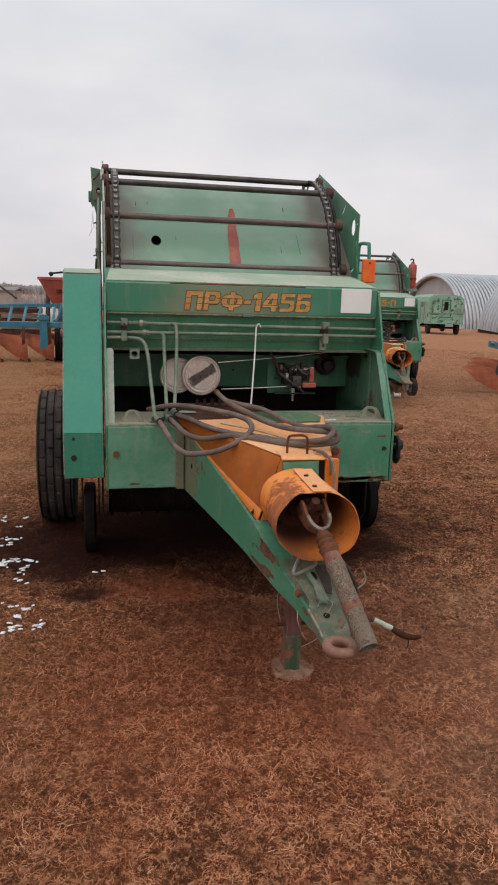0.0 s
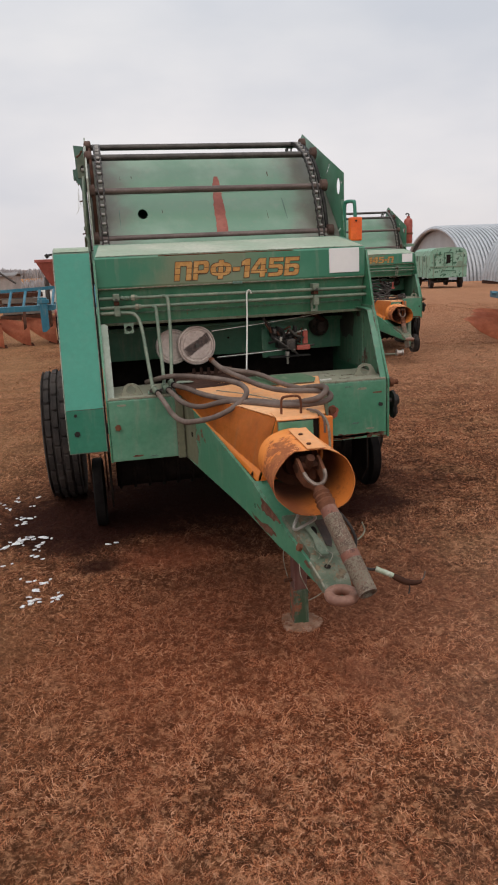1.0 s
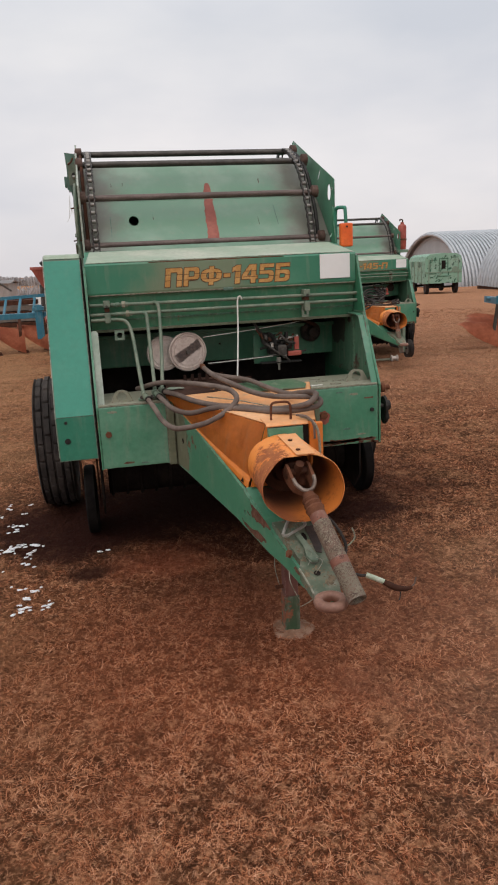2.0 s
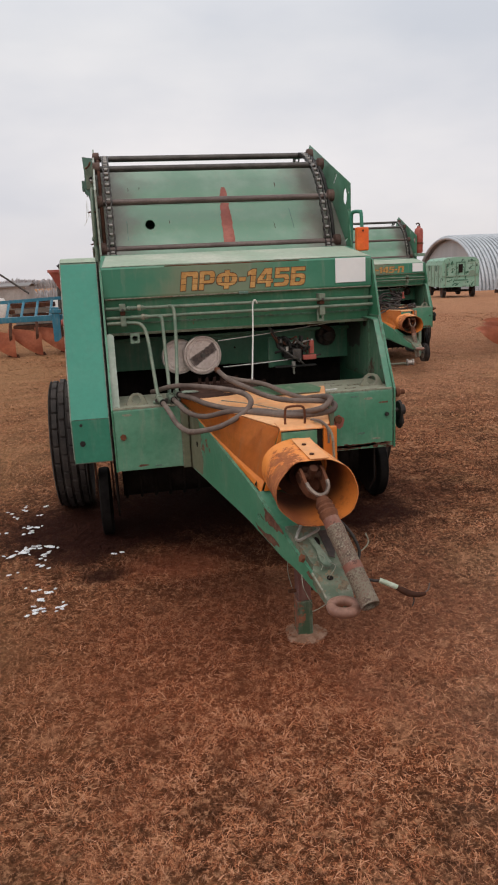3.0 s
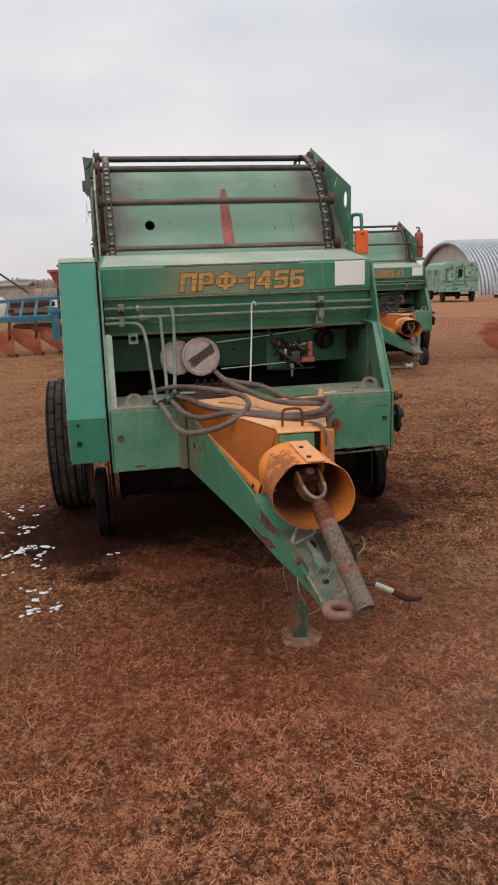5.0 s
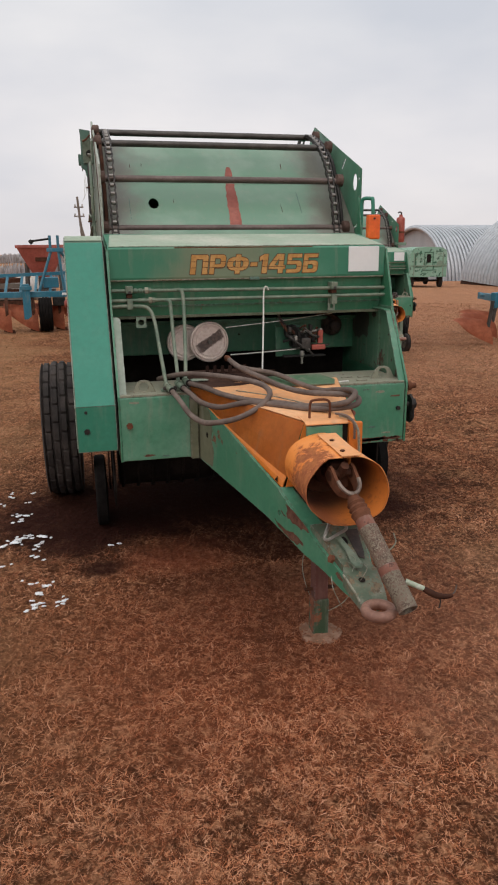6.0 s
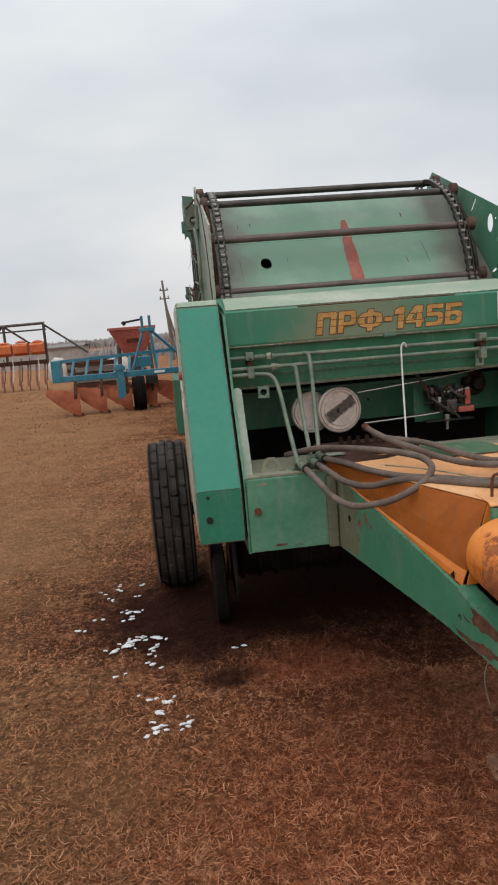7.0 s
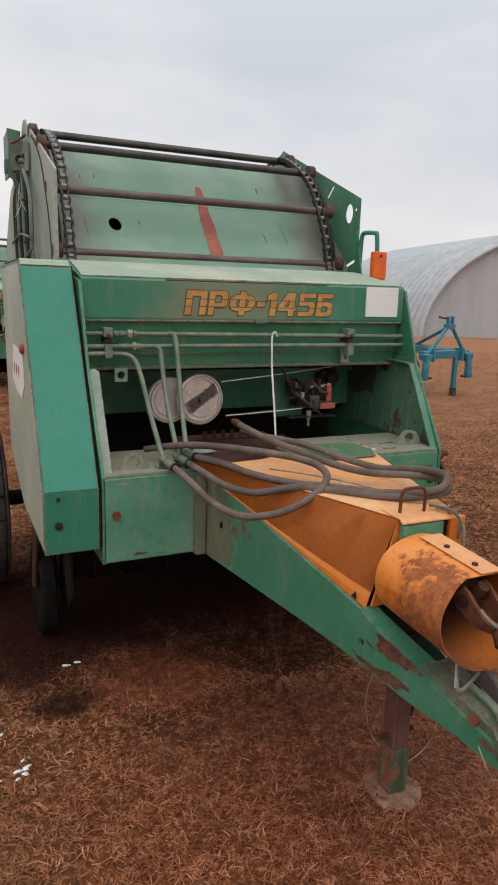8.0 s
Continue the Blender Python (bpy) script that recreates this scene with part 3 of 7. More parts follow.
def stained_and_shaded(k, col, depth=1.0):
    """Oil, bare soil and rust spots, with the shade below the machine painted in."""
    sep = k.n.new("ShaderNodeSeparateXYZ")
    k.l.new(k.co, sep.inputs[0])
    wob = k.math("ADD", k.math("MULTIPLY", k.noise(4.0, 6.0, 0.75), 0.6), k.math("MULTIPLY", k.noise(15.0, 4.0, 0.7), 0.4))

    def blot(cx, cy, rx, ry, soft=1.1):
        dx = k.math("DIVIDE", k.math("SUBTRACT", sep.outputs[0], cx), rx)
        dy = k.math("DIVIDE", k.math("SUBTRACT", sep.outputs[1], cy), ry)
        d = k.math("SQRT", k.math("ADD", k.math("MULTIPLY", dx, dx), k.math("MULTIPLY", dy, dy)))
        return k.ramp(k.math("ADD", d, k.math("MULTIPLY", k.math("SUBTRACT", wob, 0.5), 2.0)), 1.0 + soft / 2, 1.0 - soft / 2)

    spots, dabs = k.noise(2.6, 5.0, 0.65), k.noise(8.0, 5.0, 0.7)
    both = k.math("ADD", k.math("MULTIPLY", spots, 0.55), k.math("MULTIPLY", dabs, 0.45))
    col = k.mix(k.ramp(both, 0.51, 0.40, 0.0, 0.75), col, (0.072, 0.030, 0.014))
    col = k.mix(k.ramp(both, 0.53, 0.62, 0.0, 0.55), col, (0.50, 0.235, 0.128))
    tufts = k.noise(24.0, 4.0, 0.62)
    col = k.mix(k.ramp(tufts, 0.49, 0.36, 0.0, 0.78 * depth), col, (0.048, 0.019, 0.010))
    col = k.mix(k.ramp(tufts, 0.54, 0.66, 0.0, 0.50 * depth), col, (0.60, 0.290, 0.155))
    wisps = k.noise(62.0, 3.0, 0.6)
    col = k.mix(k.ramp(wisps, 0.47, 0.35, 0.0, 0.55 * depth), col, (0.052, 0.020, 0.011))
    col = k.mix(k.ramp(wisps, 0.54, 0.66, 0.0, 0.60 * depth), col, (0.64, 0.32, 0.175))
    pale = k.ramp(k.math("ADD", sep.outputs[0], k.math("MULTIPLY", k.math("SUBTRACT", k.noise(0.8, 4.0, 0.65), 0.5), 3.0)), -0.1, 0.8, 0.0, 0.20)
    pale = k.math("MULTIPLY", pale, k.ramp(sep.outputs[1], 0.8, -1.2))
    col = k.mix(pale, col, (0.54, 0.31, 0.205))
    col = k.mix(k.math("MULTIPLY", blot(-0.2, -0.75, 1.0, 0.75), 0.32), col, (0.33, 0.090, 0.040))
    olive = k.math("MULTIPLY", k.ramp(k.math("ADD", sep.outputs[0], k.math("MULTIPLY", k.math("SUBTRACT", k.noise(0.5, 3.0, 0.6), 0.5), 4.0)), -0.7, -2.6), k.ramp(sep.outputs[1], 0.3, 2.2, 0.40, 0.55))
    col = k.mix(olive, col, (0.36, 0.195, 0.098))
    col = k.mix(k.math("MULTIPLY", k.ramp(sep.outputs[1], 2.0, 6.5), k.ramp(sep.outputs[0], 0.5, 2.5, 0.0, 0.42)), col, (0.46, 0.240, 0.140))
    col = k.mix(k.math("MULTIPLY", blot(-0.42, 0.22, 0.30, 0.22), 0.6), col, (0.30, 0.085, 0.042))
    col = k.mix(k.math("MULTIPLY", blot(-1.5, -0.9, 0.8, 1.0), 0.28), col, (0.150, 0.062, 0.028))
    # Dark ellipses: shade under baler, wheels and drawbar in the colour, with oil.
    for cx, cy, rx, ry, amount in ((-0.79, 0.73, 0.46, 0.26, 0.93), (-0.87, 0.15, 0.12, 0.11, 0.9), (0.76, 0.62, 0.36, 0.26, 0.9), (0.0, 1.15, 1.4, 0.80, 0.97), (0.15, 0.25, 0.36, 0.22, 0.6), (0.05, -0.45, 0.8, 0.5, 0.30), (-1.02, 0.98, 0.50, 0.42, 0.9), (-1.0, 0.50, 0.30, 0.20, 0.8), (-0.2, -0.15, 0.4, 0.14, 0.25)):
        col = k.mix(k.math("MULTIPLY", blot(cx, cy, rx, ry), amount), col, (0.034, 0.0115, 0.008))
    return col


def field_material():
    k = Nodes("dry_brown_grass_field")
    big = k.noise(0.55, 4.0, 0.6)
    mid = k.noise(3.2, 6.0, 0.65)
    clump = k.noise(17.0, 6.0, 0.7)
    fine = k.noise(120.0, 5.0, 0.75, (1.0, 0.55, 1.0))
    streaks = k.noise(1.5, 7.0, 0.72, (0.35, 1.0, 1.0))
    col = k.mix(k.ramp(mid, 0.36, 0.66), (0.095, 0.030, 0.013), (0.24, 0.090, 0.040))
    col = k.mix(k.ramp(clump, 0.38, 0.66, 0.0, 0.75), col, (0.37, 0.155, 0.072))
    col = k.mix(k.ramp(fine, 0.42, 0.72, 0.0, 0.8), col, (0.50, 0.245, 0.125))
    col = k.mix(k.ramp(fine, 0.44, 0.28, 0.0, 0.8), col, (0.055, 0.022, 0.013))
    col = k.mix(k.ramp(big, 0.42, 0.66, 0.0, 0.45), col, (0.26, 0.078, 0.036))
    col = k.mix(k.ramp(streaks, 0.50, 0.64, 0.0, 0.7), col, (0.46, 0.235, 0.125))
    col = k.mix(k.ramp(streaks, 0.48, 0.36, 0.0, 0.6), col, (0.115, 0.045, 0.024))
    moss = k.noise(1.3, 4.0, 0.6)
    col = k.mix(k.ramp(moss, 0.54, 0.68, 0.0, 0.5), col, (0.13, 0.085, 0.036))
    sp = k.n.new("ShaderNodeSeparateXYZ")
    k.l.new(k.co, sp.inputs[0])
    # Darker nearer than y 8: shade between the blades put into the colour.
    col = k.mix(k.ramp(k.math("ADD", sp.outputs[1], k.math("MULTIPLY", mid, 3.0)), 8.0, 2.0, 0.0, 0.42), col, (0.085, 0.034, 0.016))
    col = stained_and_shaded(k, col)
    k.bump(k.math("ADD", k.math("MULTIPLY", fine, 0.7), clump), 1.0, 0.03)
    k.bsdf.inputs["Specular IOR Level"].default_value = 0.04
    return k.done(col, 0.95)


def build_ground():
    xs = axis_steps()
    ys = axis_steps()
    nx = len(xs)
    verts = [(x, y, rough_ground(x, y)) for y in ys for x in xs]
    faces = [(j * nx + i, j * nx + i + 1, (j + 1) * nx + i + 1, (j + 1) * nx + i) for j in range(len(ys) - 1) for i in range(nx - 1)]
    me = bpy.data.meshes.new("ground")
    me.from_pydata(verts, [], faces)
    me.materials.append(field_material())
    me.polygons.foreach_set("use_smooth", [True] * len(me.polygons))
    tagged(new("ground", me), "flat brown field of trampled dry autumn grass", "ground", kind="structure")


build_ground()


# ---- wheels ----
def tyre_mesh(r, w, centre, seg=288, lugs=True, ribs=4):
    """A ribbed farm tyre round the x axis."""
    prof = []
    h = w / 2
    prof += [(-h * 0.62, r * 0.60, 0), (-h * 0.95, r * 0.70, 0), (-h, r * 0.80, 0), (-h * 0.98, r * 0.90, 0), (-h * 0.9, r * 0.965, 0)]
    for i in range(ribs):
        a = -h * 0.84 + i * (1.68 * h / ribs)
        b = a + 1.68 * h / ribs
        crown = r - 0.012 * abs((a + b) / w) * 2
        g = 0.011 * h / 0.12 if ribs > 1 else 0.004
        deep = 0.015 if ribs > 1 else 0.004
        prof += [(a + g * 0.4, crown - deep, 0), (a + g, crown, 1 + i % 2), (b - g, crown, 1 + i % 2), (b - g * 0.4, crown - deep, 0)]
    prof += [(h * 0.9, r * 0.965, 0), (h * 0.98, r * 0.90, 0), (h, r * 0.80, 0), (h * 0.95, r * 0.70, 0), (h * 0.62, r * 0.60, 0)]
    cx, cy, cz = centre
    rings = []
    for x, rr, kind in prof:
        ring = []
        for k in range(seg):
            q = rr
            if lugs and kind and (k + (2 if kind == 2 else 8)) % 12 == 0:
                q -= 0.015
            t = 2 * math.pi * k / seg
            ring.append((cx + x, cy + q * math.cos(t), cz + q * math.sin(t)))
        rings.append(ring)
    rings.append(rings[0])
    bm = ring_tube(rings, caps=False)
    bmesh.ops.remove_doubles(bm, verts=bm.verts, dist=1e-6)
    return bm


def wheel(parent, centre, r, w, rim_mat, out=-1, name="wheel", lugs=True, ribs=4, rubber=None):
    """A tyre on a dished rim; out: the side on which the dish shows."""
    t = part(name, tyre_mesh(r, w, centre, lugs=lugs, ribs=ribs), rubber or RUBBER, parent, "worn black rubber tyre", True)
    h = w * 0.5
    prof = [(-h * 0.66, r * 0.605), (-h * 0.7, r * 0.57), (-h * 0.25, r * 0.53), (-h * 0.1, r * 0.25), (-h * 0.3, r * 0.2), (-h * 0.3, 0.004), (h * 0.1, 0.004), (h * 0.7, r * 0.57), (h * 0.66, r * 0.605)]
    part("rim", lathe([(out * -a, q) for a, q in prof], centre, (1, 0, 0), 32), rim_mat, t, "dusty pressed steel rim", True)
    return t


def lug_plate(x, y, k=1.0):
    """A lifting lug: a bent plate with a round hole."""
    out = [(x - 0.066, 0.936), (x + 0.066, 0.936), (x + 0.046, 0.975), (x + 0.034, 0.992), (x + 0.012, 1.000), (x - 0.018, 1.000), (x - 0.036, 0.990), (x - 0.048, 0.972)]
    return plate(out, lambda u, v, w: (x + (u - x) * k, y + w, 0.936 + (v - 0.936) * (0.5 + 0.5 * k)), 0.012, [oval(x - 0.002, 0.966, 0.026, 0.024)])


def slot(cy, cz, half, thick, turn):
    c, s = math.cos(radians(turn)), math.sin(radians(turn))
    return [(cy + c * u - s * v, cz + s * u + c * v) for u, v in ((-half, -thick), (half, -thick), (half, thick), (-half, thick))]


CHAIN_PATH = [(0.80, 1.50), (0.86, 1.64), (0.885, 1.724), (0.925, 1.86), (1.005, 2.0), (1.09, 2.12), (1.22, 2.217), (1.36, 2.285), (1.47, 2.312), (1.58, 2.30), (1.66, 2.22), (1.68, 2.12)]
BARS = [(0.885, 1.724), (1.005, 2.0), (1.22, 2.217), (1.47, 2.312)]
CHEEK = [(0.785, 1.62), (0.785, 2.051), (1.656, 2.409), (1.73, 2.37), (1.83, 2.20), (2.25, 2.12), (2.55, 1.85), (2.66, 1.5), (2.55, 1.05), (2.3, 0.72), (1.9, 0.55), (1.21, 0.55), (1.21, 1.615)]


def round_baler(m, label, letters, start=-0.318, stretch=1.0, stand=True, group="round balers", full=True, wheels=True):
    b = thing("round_baler", label, "baler", group, m)

    # chamber: two cheek plates, the drum sheet at the back, the feed sheet in front
    low = [(0.0, 0.61), (0.0, 0.93), (0.205, 1.278), (0.325, 1.60), (0.80, 1.66), (1.2, 1.60), (1.2, 0.55), (0.62, 0.62)]
    for x in (-0.737, 0.741):
        part("side_plate", plate(low, side_at(x), 0.011), GREEN, b)
    for x, lab in ((-0.731, "left"), (0.778, "right")):
        right = x > 0
        holes = [oval(0.885, 1.985, 0.034, 0.048), oval(0.825, 2.0, 0.010, 0.008, 8), slot(1.080, 2.111, 0.040, 0.0065, -43.3), slot(0.851, 1.7337, 0.049, 0.0075, -18.7)] if right else []
        tip = CHEEK if right else CHEEK[:2] + [(1.56, 2.372), (1.60, 2.394), (1.64, 2.396), (1.68, 2.38)] + CHEEK[4:]
        part("cheek_plate", plate(tip, side_at(x), 0.004 if right else 0.010, holes), CHEEK_GREEN if right else CHEEK_PALE, b)
    rear = [(1.50, 2.16), (1.83, 2.19), (2.24, 2.11), (2.53, 1.845), (2.64, 1.5), (2.53, 1.06), (2.28, 0.735), (1.9, 0.57)]
    bm = bmesh.new()
    ring_tube([[(x, y, z) for y, z in smooth_path2(rear, 3)] for x in (-0.72, 0.778)], bm, close=False)
    part("tailgate_sheet", bm, GREEN, b)
    def sheet(x, t, w):
        """The flat feed sheet, t along its slope; it leans back by 44 degrees."""
        return (x, 0.885 + 0.7175 * t + 0.6966 * w, 1.735 + 0.6966 * t - 0.7175 * w)
    outline = [(-0.722, 0.0), (0.775, 0.0), (0.775, 0.718), (-0.722, 0.718)]
    fs = part("feed_sheet", plate(outline, sheet, 0.006, [oval(-0.418, 0.19, 0.030, 0.044, 24)]), FEED, b, "scuffed pale green sheet with a port hole")
    part("feed_sheet_fold", ring_tube([[(x, y, z) for y, z in ((0.77, 1.55), (0.83, 1.66), (0.885, 1.7345))] for x in (-0.722, 0.775)], close=False), FEED, fs)
    # Shade behind the port, put into a near-black plate.
    part("port_back", plate(oval(-0.418, 0.19, 0.09, 0.10, 16), lambda u, v, w: sheet(u, v, 0.10 + w), 0.004), VOID, fs, "plate behind the port, near-black for its shade")
    rq = random.Random(77)
    for i in range(7 if full else 0):
        x, t, ln = (-0.53, -0.46, -0.20, 0.07, 0.35, 0.42, -0.3)[i], rq.uniform(0.1, 0.6), rq.uniform(0.03, 0.08)
        part("scratch", plate([(x, t), (x + 0.004, t + 0.01), (x + 0.005 + rq.uniform(-0.005, 0.005), t + ln), (x + 0.001, t + ln * 0.8)], lambda u, v, w: sheet(u, v, -0.0012 + w), 0.001), RUSTY_DARK, fs)
    for i in range(2 if full else 0):
        x = (-0.56, 0.47)[i]
        part("scuff", plate([(x, 0.06 + 0.05 * i), (x + 0.003, 0.06 + 0.05 * i), (x + 0.006, 0.22 + 0.06 * i), (x + 0.001, 0.24 + 0.06 * i)], lambda u, v, w: sheet(u, v, -0.0011 + w), 0.001), LATCH, fs)
    part("weld_seam", ring_tube([[sheet(x, 0.365 + 0.0012 * math.sin(x * 40), -0.001), sheet(x, 0.369 + 0.0012 * math.sin(x * 40), -0.0025), sheet(x, 0.373, -0.001)] for x in [-0.72 + 0.0299 * i for i in range(51)]], close=False), FEED, fs)
    if full:
        # primer streak on the feed sheet
        rnd = random.Random(5)
        rows = []
        for i in range(30):
            u = i / 29
            x = 0.078 - 0.030 * u
            wl_ = 0.020 + 0.016 * min(1, u * 2) + rnd.uniform(-0.003, 0.003)
            wr_ = 0.018 + 0.018 * u + rnd.uniform(-0.003, 0.003)
            if i < 3:
                wl_, wr_ = wl_ * (0.5 + i * 0.17), wr_ * (0.5 + i * 0.17)
            t = 0.52 - i * 0.0178
            rows.append([sheet(x - wl_, t, -0.002), sheet(x + wr_, t, -0.002)])
        part("primer_streak", ring_tube(rows, close=False), PRIMER, b, "brushed red-brown primer streak")

    # slat bars with end rollers, and the two drive chains
    for y, z in BARS:
        bar = part("slat_bar", tube([(-0.70, y, z), (0.745, y, z)], 0.019, 14), BAR_BROWN if z < 2.1 else STEEL, b, "dark steel conveyor bar", True)
        for x in (-0.708, 0.722):
            part("roller", lathe([(-0.026, 0.012), (-0.024, 0.026), (-0.018, 0.037), (0.016, 0.037), (0.020, 0.026), (0.020, 0.012)], (x, y - 0.004, z + 0.004), (1, 0, 0), 18), ROLLER, bar, "brown rusted roller", True)
    cp = smooth_path2(CHAIN_PATH, 24)
    lens = [0.0]
    for p, q in zip(cp, cp[1:]):
        lens.append(lens[-1] + math.dist(p, q))
    link = None
    pitch = 0.056
    for x in (-0.655, 0.660):
        s = 0.02
        k = 0
        while s < lens[-1] - 0.03:
            i = next(j for j in range(len(lens)) if lens[j] >= s)
            (y0, z0), (y1, z1) = cp[i - 1], cp[i]
            ang = math.atan2(z1 - z0, y1 - y0)
            mm = Matrix.Translation((x, y0 - 0.012, z0 + 0.006)) @ Matrix.Rotation(ang, 4, "X")
            if link is None:
                body = [(0.036 * math.cos(q) * (1 - 0.25 * abs(math.sin(q)) ** 6), 0.015 * math.sin(q) * (1 - 0.25 * math.sin(q) ** 8)) for q in [2 * math.pi * e / 16 for e in range(16)]]
                link = part("chain_link", plate(body, lambda u, v, w: (0.010 + 0.006 * (u > 0) + w, u, v), 0.006), CHAIN, b)
                link.matrix_basis = mm
                pin = part("chain_roller", cyl((-0.011, 0, 0), (0.011, 0, 0), 0.0115, seg=12), PIN, b, "bright worn chain roller", True)
                pin.matrix_basis = mm @ Matrix.Translation((0, pitch / 2, 0))
            else:
                share("chain_link", link, b, mm)
                share("chain_roller", pin, b, mm @ Matrix.Translation((0, pitch / 2, 0)))
            share("chain_link", link, b, mm @ Matrix.Diagonal((-1, 1, 1, 1)))
            s += pitch
            k += 1
        guide = [(x + (0.044 if x > 0 else -0.044), y, z) for y, z in CHAIN_PATH[1:8]]
        # The right rail is a dark strip for the shade beside the chain.
        part("chain_side_rail", tube(guide, 0.011, 6), BLACK_STEEL if x > 0 else RUSTY_DARK, b, "dark rail; on the right, shade beside the chain")
        if x < 0:
            part("chain_side_rail", tube([(gx + math.copysign(0.028, x), gy + 0.012, gz - 0.008) for gx, gy, gz in guide], 0.008, 6), RUSTY_DARK, b, "rusty guide rail")

    # hood with the lettered front, lid below it
    prof = [(0.345, 1.455), (0.328, 1.458), (0.325, 1.468), (0.325, 1.607), (0.332, 1.6155), (0.68, 1.68), (0.80, 1.69), (0.80, 1.68), (0.68, 1.67), (0.336, 1.606), (0.333, 1.60), (0.333, 1.47), (0.345, 1.463)]
    hood = part("hood", plate(prof, lambda y, z, w: (-0.728 + w, y, z), 1.466), HOOD, b, "green hood, bleached along the lettering")
    for x in (-0.728, 0.734):
        part("hood_end", plate([(0.334, 1.47), (0.334, 1.602), (0.68, 1.668), (0.68, 1.47)], side_at(x), 0.005), GREEN, hood)
    part("hood_top_skin", plate([(-0.722, 0.336), (0.732, 0.336), (0.70, 0.675), (-0.70, 0.675)], lambda u, v, w: (u, v, 1.6175 + (v - 0.332) * 0.1868 + w), 0.003), PALE_GREEN, hood, "pale hood top")
    txt = part("lettering", lettering(letters, start, 1.481, 0.095, 0.3225, stretch=stretch), YELLOW, hood, "worn ochre stencilled lettering")
    part("letter_shadow", lettering(letters, start, 1.481, 0.095, 0.3238, 0.0035, False, stretch), BROWN_LINE, txt, "dark brown outline of the lettering")
    part("white_plate", box(0.531, 0.703, 0.3185, 0.3255, 1.482, 1.612, 0.0015), WHITE, hood, "blank white plate")
    part("hood_lip", tube([(-0.722, 0.331, 1.4565), (0.735, 0.331, 1.4565)], 0.0045, 6), LEDGE, hood, "pale lower edge")
    part("hood_crease", tube([(-0.40, 0.3275, 1.6125), (0.33, 0.3275, 1.6125)], 0.0025, 6), RUSTY, hood, "rusty upper fold")
    part("hood_catch", box(-0.012, 0.040, 0.316, 0.33, 1.448, 1.464, 0.003), LATCH, hood)
    bm = plate([(-0.722, 1.452), (0.738, 1.452), (0.738, 1.272), (-0.722, 1.272)], lambda u, v, w: (u, 0.352 + (1.452 - v) * 0.16 + w, v), 0.012)
    lid = part("twine_box_lid", bm, GREEN, b)
    part("lid_lip", box(-0.722, 0.742, 0.362, 0.392, 1.262, 1.276, 0.003), GUSSET, lid)
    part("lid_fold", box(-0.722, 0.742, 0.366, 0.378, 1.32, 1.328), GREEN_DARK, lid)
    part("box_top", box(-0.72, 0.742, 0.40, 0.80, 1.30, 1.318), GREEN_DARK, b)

    # front beam with ledge
    bm = box(-0.735, 0.737, 0.0, 0.03, 0.612, 0.925, 0.006)
    beam = part("front_beam", bm, BEAM, b, "green front beam, chipped along the lower edge")
    part("ledge", box(-0.733, 0.735, 0.004, 0.36, 0.926, 0.936, 0.002), LEDGE, beam, "ledge covered with straw dust")
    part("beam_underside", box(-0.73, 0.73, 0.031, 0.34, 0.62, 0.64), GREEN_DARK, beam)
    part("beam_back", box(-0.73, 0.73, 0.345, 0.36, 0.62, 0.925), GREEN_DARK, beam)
    for x0, x1 in ((-0.398, -0.36), (0.372, 0.40)):
        part("gusset", box(x0, x1, -0.035, 0.0, 0.612, 0.915, 0.004), GUSSET, beam)
    for x, z, r, mat in ((-0.688, 0.79, 0.016, RUSTY), (0.43, 0.785, 0.021, RUSTY), (0.70, 0.795, 0.011, BLACK_STEEL)):
        part("bolt", hexnut((x, -0.001, z), (0, -1, 0), r, 0.014), mat, beam, "brown rusted bolt" if r > 0.015 else "dark bolt")
    for i in range(26):
        rx = random.Random(i + 3)
        cx, cz, lx, lz = 0.40 + 0.32 * rx.random(), 0.618 + rx.uniform(0, 0.022), rx.uniform(0.008, 0.04), rx.uniform(0.003, 0.010)
        pts = [(cx + lx * math.cos(t) * (1 + 0.8 * noise.noise((2 * math.cos(t), 2 * math.sin(t), i))), cz + lz * math.sin(t) * (1 + 0.8 * noise.noise((2 * math.cos(t), 2 * math.sin(t), i + 7)))) for t in [2 * math.pi * e / 18 for e in range(18)]]
        part("rust_chip", plate(pts, lambda u, v, w: (u, -0.0012 + w, v), 0.001), SCAR, beam)

    def blot(cx, cz, lx, lz, seed, n=30, rag=1.0):
        out = []
        for e in range(n):
            t = 2 * math.pi * e / n
            k = 1 + rag * (0.6 * noise.noise((1.8 * math.cos(t), 1.8 * math.sin(t), seed)) + 0.35 * noise.noise((5 * math.cos(t), 5 * math.sin(t), seed + 4)))
            out.append((cx + lx * k * math.cos(t), cz + lz * k * math.sin(t)))
        return out
    if full:
        part("rust_stain", plate(blot(0.434, 0.772, 0.030, 0.036, 2.0, 40, 0.35), lambda u, v, w: (u, -0.0012 + w, v), 0.001), PRIMER, beam, "brown stain round the bolt")
        for i, (x, z) in enumerate(((0.52, 0.90), (0.60, 0.885), (0.685, 0.86), (0.56, 0.70), (0.64, 0.665), (-0.60, 0.635), (-0.52, 0.628), (-0.66, 0.90))):
            part("scrape", plate(blot(x, z, 0.020 + 0.004 * (i % 3), 0.004 + 0.002 * (i % 2), 11.0 + i, 18), lambda u, v, w: (u, -0.0012 + w, v), 0.001), (LATCH, LEDGE, SCAR)[i % 3], beam)
